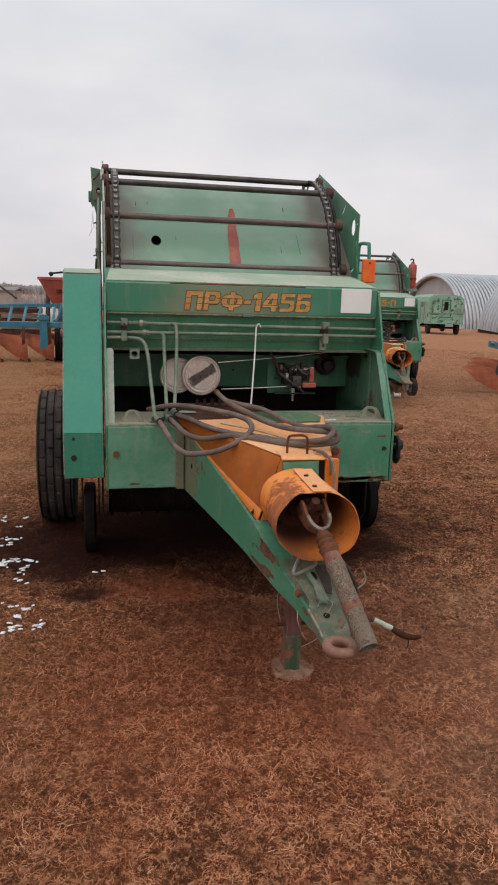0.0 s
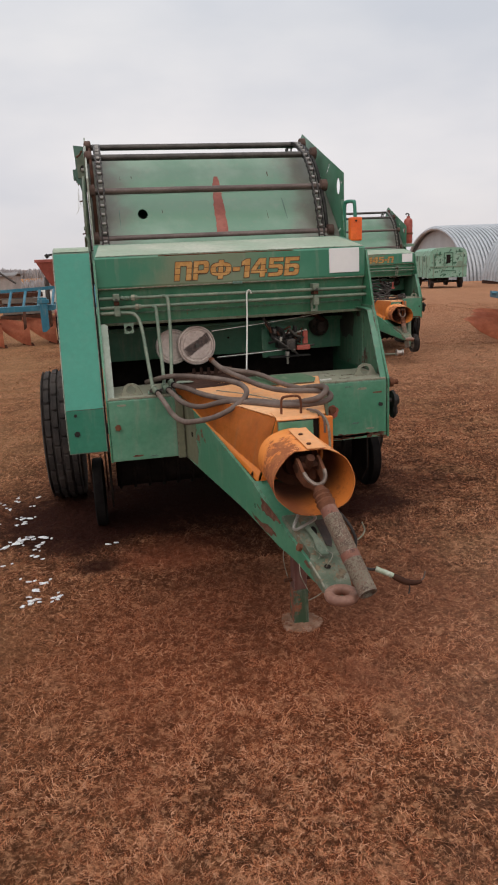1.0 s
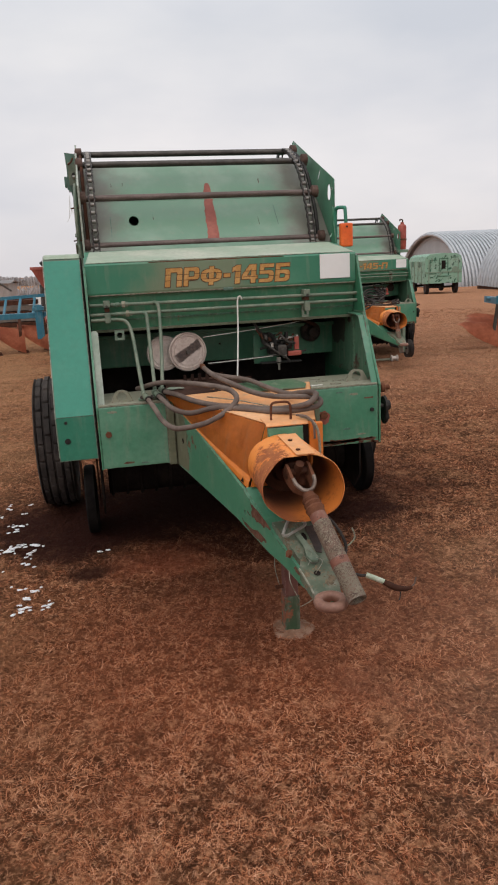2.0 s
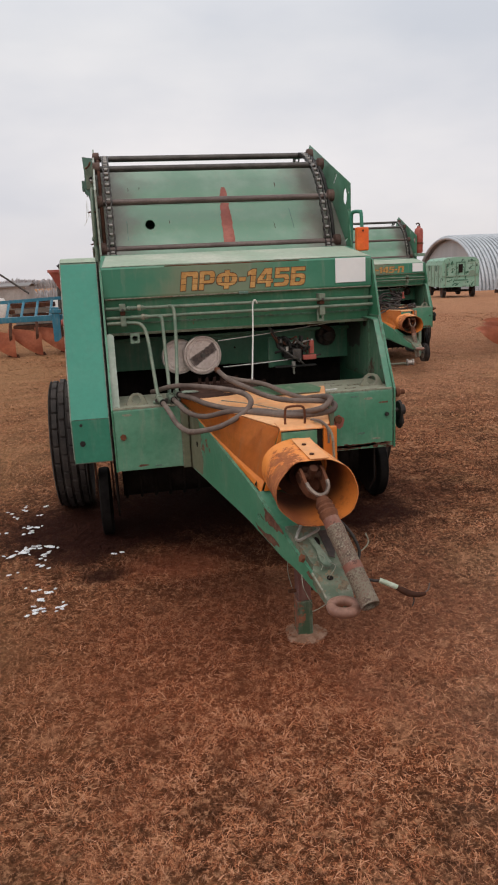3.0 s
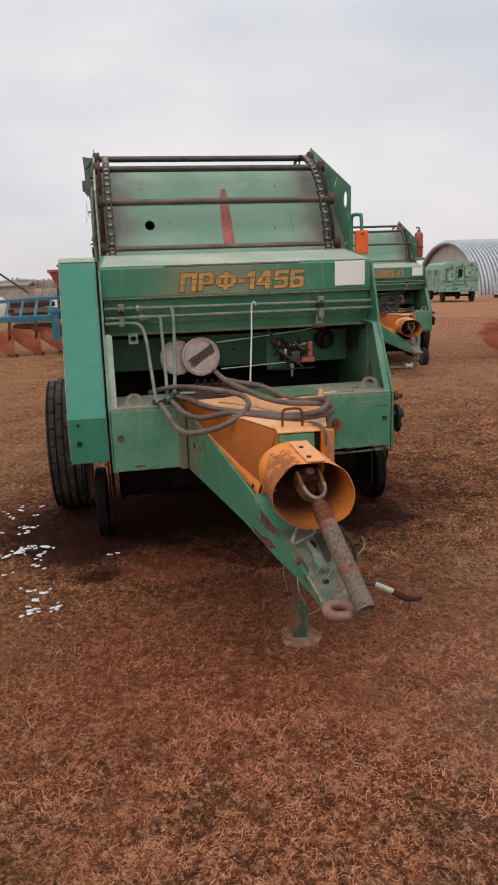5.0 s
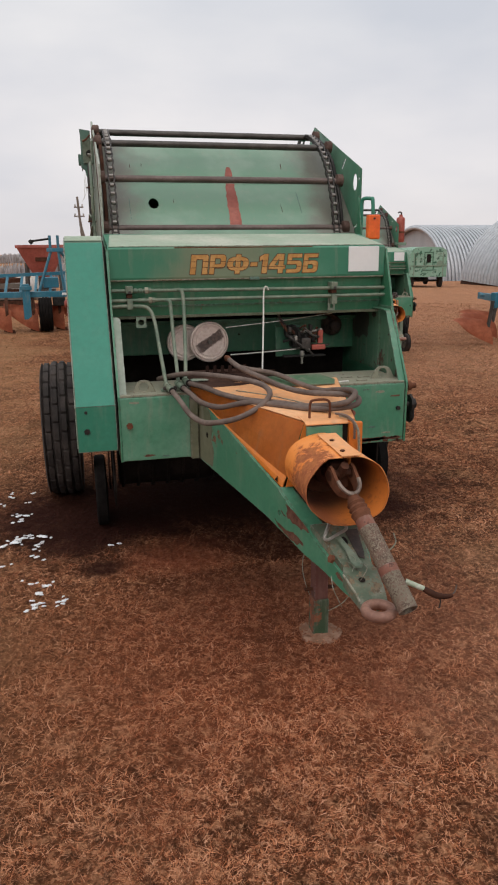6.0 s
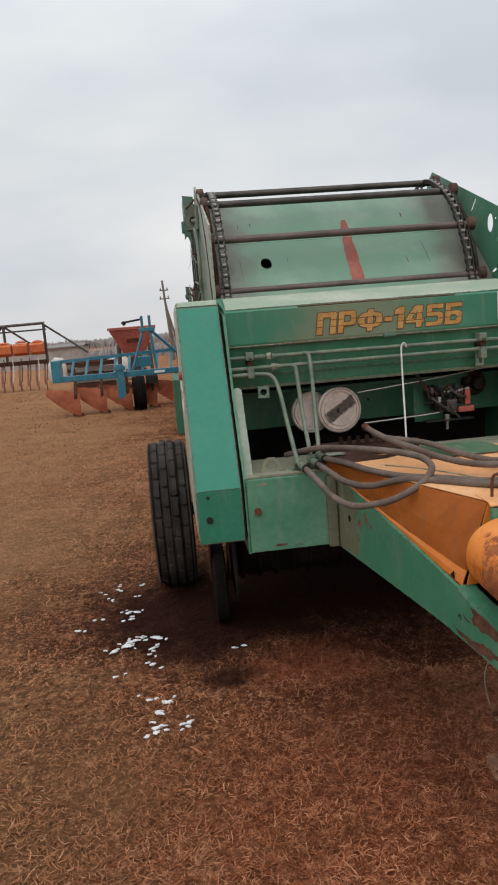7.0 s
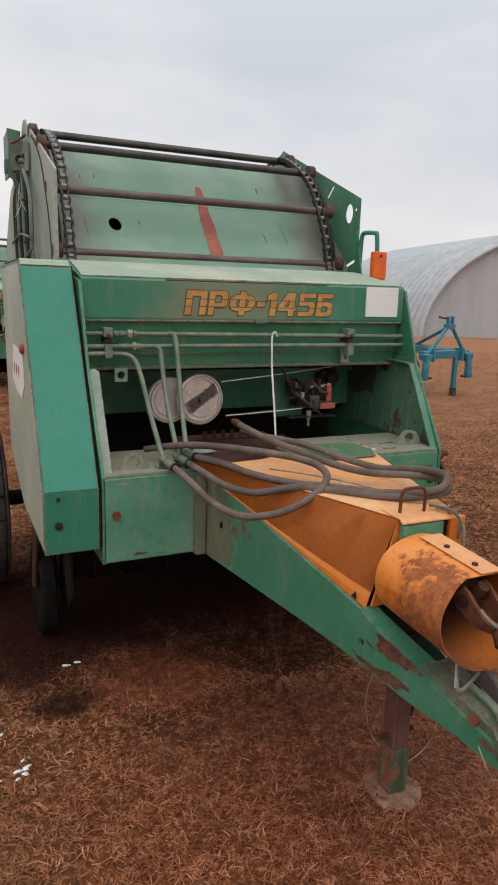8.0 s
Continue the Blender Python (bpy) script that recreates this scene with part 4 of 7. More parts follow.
        part("grime_band", plate([(-0.006, 0.612), (-0.006, 0.915), (-0.10, 0.885), (-0.150, 0.868), (-0.172, 0.80), (-0.160, 0.74), (-0.185, 0.68), (-0.168, 0.604)], lambda y, z, w: (-(0.36 + 0.25 * y) - 0.0015 + w, y, z), 0.001), GUSSET, beam, "olive grime beside the beam")
        part("drawbar_hole", plate(oval(-0.117, 0.749, 0.009, 0.014, 12), lambda y, z, w: (-(0.36 + 0.25 * y) - 0.0028 + w, y, z), 0.001), VOID, beam, "dark bolt hole")
        for i in range(7):
            rx = random.Random(90 + i)
            x, y = 0.35 + 0.3 * rx.random(), 0.03 + 0.25 * rx.random()
            part("straw_scrap", box(-0.035 * rx.uniform(0.4, 1.2), 0.035, -0.008, 0.008, 0.0, 0.005, 0.001, m=pose(x, y, 0.9365, 0, 0, rx.uniform(-30, 40))), LEDGE if i else CORD, beam)

    # flanges of the side plates, slanting from the beam up to the hood
    for x0, x1, mat in ((-0.735, -0.692, CHEEK_PALE), (0.706, 0.754, CHEEK_GREEN)):
        ln = [(0.022, 0.930), (0.212, 1.278)] if x0 > 0 else [(0.040, 0.936), (0.222, 1.285)]
        (ya, za), (yb, zb) = ln
        bm = plate([(x0, 0), (x1, 0), (x1, 0.97), (x1 - 0.012, 1), (x0, 1)], lambda u, v, w: (u, ya + (yb - ya) * v - 0.008 + w, za + (zb - za) * v), 0.008)
        part("side_flange", bm, mat, b, "slanted edge flange")
    part("panel_top_flange", ring_tube([[(0.700, y, z), (0.752, y, z), (0.752, y, z + 0.005), (0.700, y, z + 0.005)] for y, z in ((0.206, 1.276), (0.235, 1.281), (0.39, 1.283))]), CHEEK_GREEN, b, "folded top edge of the side panel")
    part("inner_side_panel", plate([(0.03, 0.94), (0.78, 0.94), (0.78, 1.3), (0.21, 1.3)], side_at(0.733), 0.006), RUST_PANEL, b, "rust-streaked inner panel")
    if full:
        for i, (y, z, ly, lz) in enumerate(((0.62, 1.18, 0.13, 0.09), (0.42, 1.24, 0.030, 0.014), (0.30, 1.05, 0.008, 0.012), (0.22, 1.15, 0.007, 0.006), (0.17, 1.02, 0.006, 0.010))):
            part("rust_fleck", plate(blot(y, z, ly, lz, 30.0 + i, 30, 0.5), side_at(0.7318), 0.0005), HOUSING if i else GRIME, b)
        for i, (x, z, lx, lz) in enumerate(((0.50, 1.10, 0.010, 0.008), (0.42, 1.14, 0.007, 0.006), (0.02, 1.12, 0.006, 0.006), (-0.08, 1.09, 0.008, 0.005))):
            part("bolt_hole", plate(blot(x, z, lx, lz, 50.0 + i), lambda u, v, w: (u, 0.7385 + w, v), 0.0005), VOID, b)
    part("panel_rib", box(0.722, 0.732, 0.33, 0.345, 0.945, 1.27), RUST_PANEL, b)

    # inside: cross beam, dark roof, feeder plate with slots
    part("cross_beam", box(-0.72, 0.745, 0.74, 0.80, 1.02, 1.20, 0.005), GREEN, b)
    part("cross_beam_rail", box(-0.72, 0.745, 0.70, 0.74, 1.195, 1.215, 0.003), GREEN, b)
    # Shade of the hollow machine, put into the wall's near-black colour.
    part("back_wall", box(-0.735, 0.75, 0.92, 0.94, 0.55, 1.60), VOID, b, "inner wall, near-black for the shade inside")
    teeth = [(-0.36, 0.925), (0.10, 0.925), (0.10, 0.988)]
    for q in range(6):
        x = -0.052 - 0.040 * q
        teeth += [(x, 0.988), (x - 0.003, 1.022), (x - 0.017, 1.022), (x - 0.020, 0.988)]
    part("feeder_comb", plate(teeth + [(-0.36, 0.988)], lambda u, v, w: (u, 0.235 + w, v), 0.006), APRON, b, "dark brown comb plate with upright teeth")
    part("ledge_plate", plate([(0.00, -0.17), (0.285, -0.17), (0.312, -0.10), (0.265, 0.0), (-0.06, 0.0)], lambda u, v, w: (u, v, 0.990 + 0.10 * v + w), 0.004), OLIVE_SHEET, b, "olive green cover sheet")
    part("feeder_apron", plate([(-0.385, 0.0), (-0.330, -0.085), (-0.16, -0.075), (-0.02, -0.02), (0.04, 0.16), (0.06, 0.36), (-0.36, 0.36)], lambda u, v, w: (u, v, 0.972 + 0.020 * v + w), 0.003), APRON, b, "dark brown apron sheet")
    for x, y, k in ((-0.605, 0.06, 0.86), (0.655, 0.10, 1.0)):
        part("lifting_lug", lug_plate(x, y, k), LEDGE, b, "dusty lug with a round hole")
    hsg = part("rust_housing", lathe([(0.0, 0.004), (0.0, 0.060), (0.03, 0.062), (0.05, 0.052), (0.055, 0.036), (0.09, 0.030), (0.095, 0.016), (0.095, 0.004)], (0.585, 0.735, 1.16), (0, -1, 0), 22), HOUSING, b, "rusted gear housing", True)
    for e in range(6):
        part("housing_bolt", hexnut((0.585 + 0.044 * math.cos(e * 1.047), 0.69, 1.16 + 0.044 * math.sin(e * 1.047)), (0, -1, 0), 0.008, 0.012), BLACK_STEEL, hsg)
    part("housing_arm", tube([(0.45, 0.62, 1.245), (0.52, 0.64, 1.24), (0.60, 0.66, 1.20)], 0.014, 6), RUSTY_DARK, hsg)

    # twine discs
    ax = Vector((0.12, -0.99, 0.05))
    for c, r, s in (((-0.345, 0.44, 1.122), 0.098, 0), ((-0.218, 0.405, 1.125), 0.108, 1)):
        prof = [(-0.016, 0.006), (-0.016, r * 0.95), (-0.010, r), (0.002, r), (0.006, r * 0.965), (0.006, r * 0.93), (-0.001, r * 0.91), (-0.001, r * 0.875), (0.007, r * 0.86), (0.007, r * 0.80), (0.001, r * 0.785), (0.001, r * 0.70), (0.005, r * 0.68), (0.004, 0.006)]
        d = part("twine_disc", lathe(prof, c, ax, 48), DISC_FACE if s else ALU, b, "worn pale twine disc, smeared with grease" if s else "worn pale twine disc", True)
        if s:
            bm = cyl(Vector(c) + ax * 0.008, Vector(c) + ax * 0.022, 0.013, 0.013, 6)
            part("hub_nut", bm, STEEL, d)
        part("disc_shaft", cyl(Vector(c) - ax * 0.25, Vector(c) - ax * 0.01, 0.014), BLACK_STEEL, d)

    # twine tying unit
    rq = random.Random(8)
    unit = part("tying_unit", box(0.245, 0.36, 0.40, 0.47, 1.075, 1.15, 0.008), BLACK_STEEL, b, "greasy twine tying unit with levers")
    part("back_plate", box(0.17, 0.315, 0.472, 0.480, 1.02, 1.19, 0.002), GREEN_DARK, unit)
    part("shelf", box(0.19, 0.425, 0.355, 0.41, 1.030, 1.036, 0.001), BLACK_STEEL, unit)
    part("arm", tube([(0.11, 0.375, 1.36), (0.19, 0.42, 1.22), (0.26, 0.43, 1.15)], 0.008, 6), STEEL, unit)
    part("clutch", lathe([(-0.02, 0.01), (-0.02, 0.036), (-0.006, 0.036), (-0.006, 0.024), (0.012, 0.024), (0.012, 0.034), (0.02, 0.034), (0.02, 0.006)], (0.235, 0.42, 1.165), (1, 0.2, 0.1), 16), BLACK_STEEL, unit, "", True)
    part("pin", cyl((0.215, 0.41, 1.155), (0.40, 0.40, 1.165), 0.008), ZINC, unit)
    part("clevis", box(0.285, 0.335, 0.35, 0.395, 1.075, 1.13, 0.004), STEEL, unit, "worn clevis")
    part("clevis_bolt", hexnut((0.31, 0.352, 1.10), (0, -1, 0), 0.012, 0.012), STEEL, unit)
    part("red_arm", box(0.345, 0.425, 0.36, 0.385, 1.065, 1.092, 0.006), RED, unit, "faded red lever")
    part("red_bracket", box(0.39, 0.418, 0.385, 0.41, 1.095, 1.17, 0.004), RED, unit, "faded red bracket")
    part("roller_pin", lathe([(0, 0.012), (0.03, 0.014), (0.04, 0.006), (0.07, 0.006)], (0.292, 0.37, 1.06), (0, 0, -1), 12), ZINC, unit, "", True)
    for i in range(14):
        x, z = 0.20 + 0.016 * i + rq.uniform(-0.01, 0.01), rq.uniform(1.12, 1.205)
        part("greasy_link", tube([(x, 0.40 + rq.uniform(-0.03, 0.02), z), (x + rq.uniform(-0.03, 0.03), 0.38, z + rq.uniform(-0.04, 0.03)), (x + rq.uniform(-0.04, 0.04), 0.40, z + rq.uniform(-0.05, 0.02))], rq.uniform(0.004, 0.008), 6), BLACK_STEEL if i % 3 else RUSTY_DARK, unit)
    part("tie_rod", tube([(-0.10, 0.40, 1.05), (0.20, 0.40, 1.065), (0.46, 0.40, 1.085)], 0.006, 6), STEEL, unit)
    for i in range(12):
        x, z, hgt = 0.205 + 0.018 * i + rq.uniform(-0.005, 0.005), 1.10 + rq.uniform(-0.05, 0.07), rq.uniform(0.012, 0.04)
        part("linkage", box(x - 0.007, x + 0.008, 0.36 + rq.uniform(0, 0.03), 0.41, z, z + hgt, 0.002), (BLACK_STEEL, STEEL, BLACK_STEEL, ZINC)[i % 4], unit)
    part("lever", tube([(0.22, 0.37, 1.14), (0.27, 0.355, 1.10), (0.33, 0.36, 1.06), (0.36, 0.37, 1.03)], 0.006, 6), STEEL, unit)
    part("lever", tube([(0.30, 0.36, 1.19), (0.34, 0.35, 1.15), (0.37, 0.36, 1.14)], 0.006, 6), STEEL, unit)
    for i in range(5):
        part("small_bolt", hexnut((0.25 + 0.035 * i, 0.399, 1.13 - 0.012 * (i % 2)), (0, -1, 0), 0.007, 0.012), STEEL, unit)
    part("twine", tube([(-0.13, 0.39, 1.20), (0.20, 0.42, 1.225), (0.52, 0.46, 1.255), (0.62, 0.5, 1.262)], 0.0022, 4), CORD, b, "thin pale twine")
    part("twine", tube([(-0.11, 0.38, 1.055), (0.05, 0.38, 1.06), (0.26, 0.38, 1.07)], 0.0022, 4), CORD, b, "thin pale twine")
    if full:
        part("white_cable", tube([(0.082, 0.302, 1.396), (0.074, 0.298, 1.412), (0.064, 0.298, 1.412), (0.057, 0.298, 1.392), (0.052, 0.285, 1.33), (0.045, 0.262, 1.25), (0.02, 0.18, 1.1), (0.003, 0.128, 1.0)], 0.0042, 8), CORD, b, "white cable hanging down")

    # hydraulic pipes, clamps and hoses
    p1 = part("pipe", tube([(-0.722, 0.315, 1.407), (0.745, 0.325, 1.395)], 0.009, 10), PIPE, b, "dusty green hydraulic pipe", True)
    p2 = part("pipe", tube([(-0.722, 0.305, 1.359), (0.745, 0.318, 1.357)], 0.009, 10), PIPE, b, "dusty green hydraulic pipe", True)
    drops = [
        [(-0.722, 0.30, 1.331), (-0.60, 0.30, 1.331), (-0.545, 0.295, 1.318), (-0.520, 0.27, 1.26), (-0.508, 0.18, 1.12), (-0.500, 0.08, 1.0), (-0.495, 0.045, 0.965)],
        [(-0.452, 0.30, 1.358), (-0.437, 0.285, 1.348), (-0.434, 0.27, 1.30), (-0.434, 0.20, 1.15), (-0.436, 0.10, 1.02), (-0.44, 0.05, 0.972)],
        [(-0.392, 0.315, 1.408), (-0.372, 0.30, 1.398), (-0.368, 0.28, 1.34), (-0.378, 0.20, 1.16), (-0.395, 0.10, 1.02), (-0.405, 0.055, 0.975)],
    ]
    for d in drops:
        part("drop_pipe", tube(d, 0.0095, 10), PIPE, b, "dusty green drop pipe", True)
    for x in (-0.635, 0.445):
        c = part("pipe_clamp", box(x - 0.017, x + 0.017, 0.290, 0.36, 1.394, 1.43, 0.004), PIPE, b, "pale pipe clamp")
        part("clamp_foot", box(x - 0.015, x + 0.015, 0.288, 0.36, 1.314, 1.368, 0.004), PIPE, c)
        part("clamp_link", box(x - 0.013, x + 0.013, 0.296, 0.36, 1.372, 1.390, 0.002), RUSTY_DARK, c)
        part("clamp_bolt", hexnut((x, 0.288, 1.40), (0, -1, 0), 0.008, 0.008), STEEL, c)
    part("latch", plate([(0.425, 1.28), (0.462, 1.28), (0.462, 1.345), (0.425, 1.345)], lambda u, v, w: (u, 0.33 + w, v), 0.012, [[(0.436, 1.292), (0.452, 1.292), (0.452, 1.332), (0.436, 1.332)]]), PALE, b)
    for x, z in ((-0.546, 1.406), (-0.529, 1.358)):
        nut = part("union_nut", hexnut((x - 0.011, 0.312, z), (1, 0, 0), 0.017, 0.018), LEDGE, b)
        part("union_nut_back", hexnut((x + 0.011, 0.312, z), (1, 0, 0), 0.014, 0.010), PIPE, nut)
        part("ferrule", lathe([(-0.065, 0.008), (-0.065, 0.0125), (-0.052, 0.0125), (-0.050, 0.010), (-0.044, 0.010), (-0.042, 0.0125), (-0.024, 0.0125), (-0.022, 0.008)], (x, 0.312, z), (1, 0, 0), 12), PIPE, nut, "", True)
    sq = plate([(-0.607, 1.222), (-0.557, 1.222), (-0.557, 1.275), (-0.607, 1.275)], lambda u, v, w: (u, 0.315 + w, v), 0.014, [oval(-0.582, 1.247, 0.015, 0.015, 12)])
    part("square_bracket", sq, PALE, b, "square bracket with a hole")
    hoses = [
        [(-0.495, 0.045, 0.965), (-0.484, 0.002, 0.957), (-0.458, -0.14, 0.925), (-0.436, -0.26, 0.892), (-0.400, -0.385, 0.880), (-0.355, -0.462, 0.892), (-0.262, -0.488, 0.912), (-0.172, -0.492, 0.955), (-0.120, -0.475, 1.000), (-0.128, -0.430, 1.030), (-0.170, -0.36, 1.042), (-0.236, -0.28, 1.047), (-0.32, -0.18, 1.047), (-0.40, -0.05, 1.036), (-0.45, 0.07, 1.012), (-0.52, 0.20, 0.975)],
        [(-0.44, 0.05, 0.972), (-0.430, 0.010, 0.966), (-0.408, -0.13, 0.955), (-0.378, -0.25, 0.938), (-0.312, -0.345, 0.932), (-0.205, -0.43, 0.964), (-0.090, -0.53, 0.966), (0.0, -0.62, 0.966), (0.086, -0.68, 0.973), (0.178, -0.695, 0.985), (0.206, -0.665, 1.004), (0.188, -0.60, 1.008), (0.137, -0.54, 1.004), (0.04, -0.464, 1.002), (-0.036, -0.375, 1.015), (-0.093, -0.24, 1.034), (-0.151, -0.089, 1.053), (-0.178, 0.10, 1.074)],
        [(-0.405, 0.055, 0.985), (-0.396, -0.006, 0.984), (-0.345, -0.16, 0.988), (-0.288, -0.279, 0.976), (-0.196, -0.40, 0.968), (-0.094, -0.492, 0.970), (0.002, -0.578, 0.968), (0.076, -0.672, 0.985), (0.140, -0.715, 1.006), (0.180, -0.690, 1.034), (0.182, -0.60, 1.030), (0.165, -0.48, 1.008), (0.140, -0.383, 0.990), (0.092, -0.221, 0.994), (0.022, -0.055, 1.015), (-0.088, 0.059, 1.027), (-0.13, 0.16, 1.03)],
    ]
    for h in hoses:
        hs = part("hydraulic_hose", tube(h, 0.0122, 14, 7), HOSE if full else RUBBER, b, "dusty grey rubber hose" if full else "black rubber hose", True)
        p, q = Vector(h[0]), Vector(h[1])
        d = (q - p).normalized()
        part("hose_fitting", lathe([(-0.022, 0.006), (-0.022, 0.012), (-0.004, 0.012), (-0.004, 0.017), (0.012, 0.017), (0.012, 0.013), (0.022, 0.0155), (0.072, 0.0160), (0.074, 0.010)], p, d, 12), PIPE, hs, "dull ribbed hose ferrule", True)
        part("crimp_band", lathe([(0.066, 0.010), (0.066, 0.0175), (0.074, 0.0175), (0.074, 0.010)], p, d, 14, closed=True), BLACK_STEEL, hs)
    part("hose_tip", lathe([(-0.004, 0.004), (0.0, 0.012), (0.03, 0.016), (0.034, 0.012), (0.055, 0.010), (0.056, 0.003)], (-0.176, 0.085, 1.0725), (-0.13, 0.95, 0.12), 12), RUSTY, b, "rusty quick coupling", True)
    part("hose_bracket", box(-0.525, -0.375, 0.040, 0.072, 0.938, 0.950, 0.003), PALE, b)
    part("bracket_flap", plate([(-0.40, 0.03), (-0.29, 0.045), (-0.30, 0.075), (-0.36, 0.10)], lambda u, v, w: (u, v, 0.982 + w), 0.004), PALE, b)
    for x in (-0.508, -0.458):
        part("bracket_bolt", hexnut((x, 0.040, 0.956), (0, -1, 0), 0.010, 0.012), STEEL, b)

    # drawbar
    top = [(0.0, 0.922), (-0.30, 0.832), (-0.60, 0.738), (-0.765, 0.686), (-0.793, 0.669), (-0.888, 0.626), (-1.0, 0.577), (-1.08, 0.545), (-1.14, 0.526), (-1.21, 0.503), (-1.33, 0.475)]
    bot = [(-1.36, 0.435), (-1.22, 0.441), (-1.10, 0.468), (-0.97, 0.480), (-0.91, 0.492), (-0.767, 0.519), (-0.70, 0.533), (-0.58, 0.547), (-0.447, 0.562), (-0.30, 0.578), (0.0, 0.61)]
    for s in (-1, 1):
        bm = plate(top + bot, lambda y, z, w: (s * (0.36 + 0.25 * y) - s * w, y, z), 0.012, [oval(-0.782, 0.585, 0.010, 0.012, 10)])
        pl = part("drawbar_plate", bm, GREEN if s > 0 else ARM, b, "green drawbar side plate, paint worn through")
        flange = []
        for y, z in top[3:]:
            xa, wid = s * (0.356 + 0.25 * y), 0.056 + 0.03 * min(1.0, max(0.0, (-0.76 - y) / 0.35))
            xb = s * max(abs(xa) - wid, 0.012)
            flange.append([(xa, y, z - 0.001), (xb, y, z + 0.002), (xb, y, z - 0.006), (xa, y, z - 0.008)])
        part("drawbar_flange", ring_tube(flange), ARM, pl, "pale rubbed top flange")
    if full:
        scars = (
            [(-0.832, 0.640), (-0.860, 0.636), (-0.887, 0.630), (-0.938, 0.612), (-0.968, 0.600), (-0.999, 0.582), (-0.962, 0.580), (-0.942, 0.571), (-0.915, 0.580), (-0.888, 0.577), (-0.862, 0.588), (-0.850, 0.584), (-0.838, 0.600), (-0.846, 0.618)],
            [(-0.749, 0.551), (-0.770, 0.541), (-0.795, 0.540), (-0.830, 0.532), (-0.858, 0.535), (-0.885, 0.542), (-0.909, 0.536), (-0.935, 0.530), (-0.962, 0.514), (-0.935, 0.513), (-0.918, 0.502), (-0.880, 0.505), (-0.849, 0.506), (-0.810, 0.520), (-0.775, 0.530)],
            [(-1.180, 0.505), (-1.195, 0.497), (-1.222, 0.484), (-1.205, 0.478), (-1.185, 0.482), (-1.172, 0.492)],
            [(-0.800, 0.601), (-0.815, 0.592), (-0.838, 0.586), (-0.812, 0.588)],
        )
        for q, line in enumerate(scars):
            fine = [(y + 0.006 * noise.noise((y * 70, z * 70, q)), z + 0.006 * noise.noise((y * 70, z * 70, q + 9))) for y, z in smooth_path2(line + line[:1], 3)[:-1]]
            part("rust_scar", plate(fine, lambda y, z, w: (-(0.36 + 0.25 * y) - 0.0015 + w, y, z), 0.001), SCAR, b)
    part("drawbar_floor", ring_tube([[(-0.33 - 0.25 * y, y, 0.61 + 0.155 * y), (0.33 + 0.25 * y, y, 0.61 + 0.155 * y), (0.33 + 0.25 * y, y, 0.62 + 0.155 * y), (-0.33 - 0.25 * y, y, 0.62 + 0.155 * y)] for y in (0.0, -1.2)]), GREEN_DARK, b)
    part("drawbar_nose", ring_tube([[(-hw, y, z), (hw, y, z), (hw, y, z + h), (-hw, y, z + h)] for y, z, hw, h in ((-0.98, 0.56, 0.10, 0.045), (-1.12, 0.515, 0.067, 0.045), (-1.20, 0.486, 0.052, 0.045), (-1.235, 0.474, 0.064, 0.045), (-1.30, 0.454, 0.056, 0.040), (-1.345, 0.445, 0.050, 0.026), (-1.366, 0.444, 0.046, 0.018))]), NOSE, b, "worn pale drawbar nose")
    eye = lathe([(-0.016, 0.033), (-0.008, 0.027), (0.008, 0.027), (0.016, 0.033), (0.018, 0.044), (0.013, 0.055), (0.0, 0.060), (-0.013, 0.055), (-0.018, 0.044)], (-0.004, -1.402, 0.460), (0.0, -0.03, 1.0), 28, closed=True)
    part("tow_eye", eye, RUSTY_EYE, b, "worn brown tow eye", True)
    if full:
        part("nose_rim", tube([(-0.07, -1.25, 0.523), (-0.054, -1.325, 0.490), (-0.050, -1.352, 0.474)], 0.004, 6, smooth=False), LEDGE, b)
        part("nose_hole", lathe([(0, 0.003), (0, 0.008), (0.003, 0.010), (0.001, 0.012)], (-0.011, -1.272, 0.508), (0, -0.33, 1), 14), VOID, b, "open pin hole")
        part("nose_slot", plate(oval(-0.003, -1.085, 0.010, 0.022, 10), lambda u, v, w: (u, v, 0.606 + 0.33 * (v + 0.98) + w), 0.003), VOID, b)
        part("hitch_clip", tube([(-0.088, -1.100, 0.598), (-0.052, -1.058, 0.640), (-0.036, -1.052, 0.646), (-0.010, -1.060, 0.634), (0.006, -1.070, 0.622), (0.0, -1.080, 0.614), (-0.030, -1.092, 0.606), (-0.075, -1.106, 0.594), (-0.088, -1.100, 0.598)], 0.0062, 6), ZINC, b, "bent triangular wire clip", True)
        part("hitch_lever", plate([(-0.046, -1.06), (-0.030, -1.055), (-0.006, -1.15), (0.010, -1.225), (0.002, -1.242), (-0.020, -1.236), (-0.030, -1.215), (-0.026, -1.15)], lambda u, v, w: (u, v, 0.622 + 0.33 * (v + 0.98) + w), 0.007), PIPE, b, "pale flat lever")
        # Flat dark plate: shade of the gap beside the lever, put into colour.
        part("nose_gap_dark", plate([(0.014, -1.03), (0.066, -1.03), (0.046, -1.15), (0.036, -1.18), (0.018, -1.17)], lambda u, v, w: (u, v, 0.6065 + 0.33 * (v + 0.98) + w), 0.002), HOUSING, b, "dark plate for the shade beside the lever")
        for e in range(3):
            rr = random.Random(60 + e)
            x, y = -0.03 + rr.uniform(-0.015, 0.03), -1.20 + rr.uniform(-0.05, 0.06)
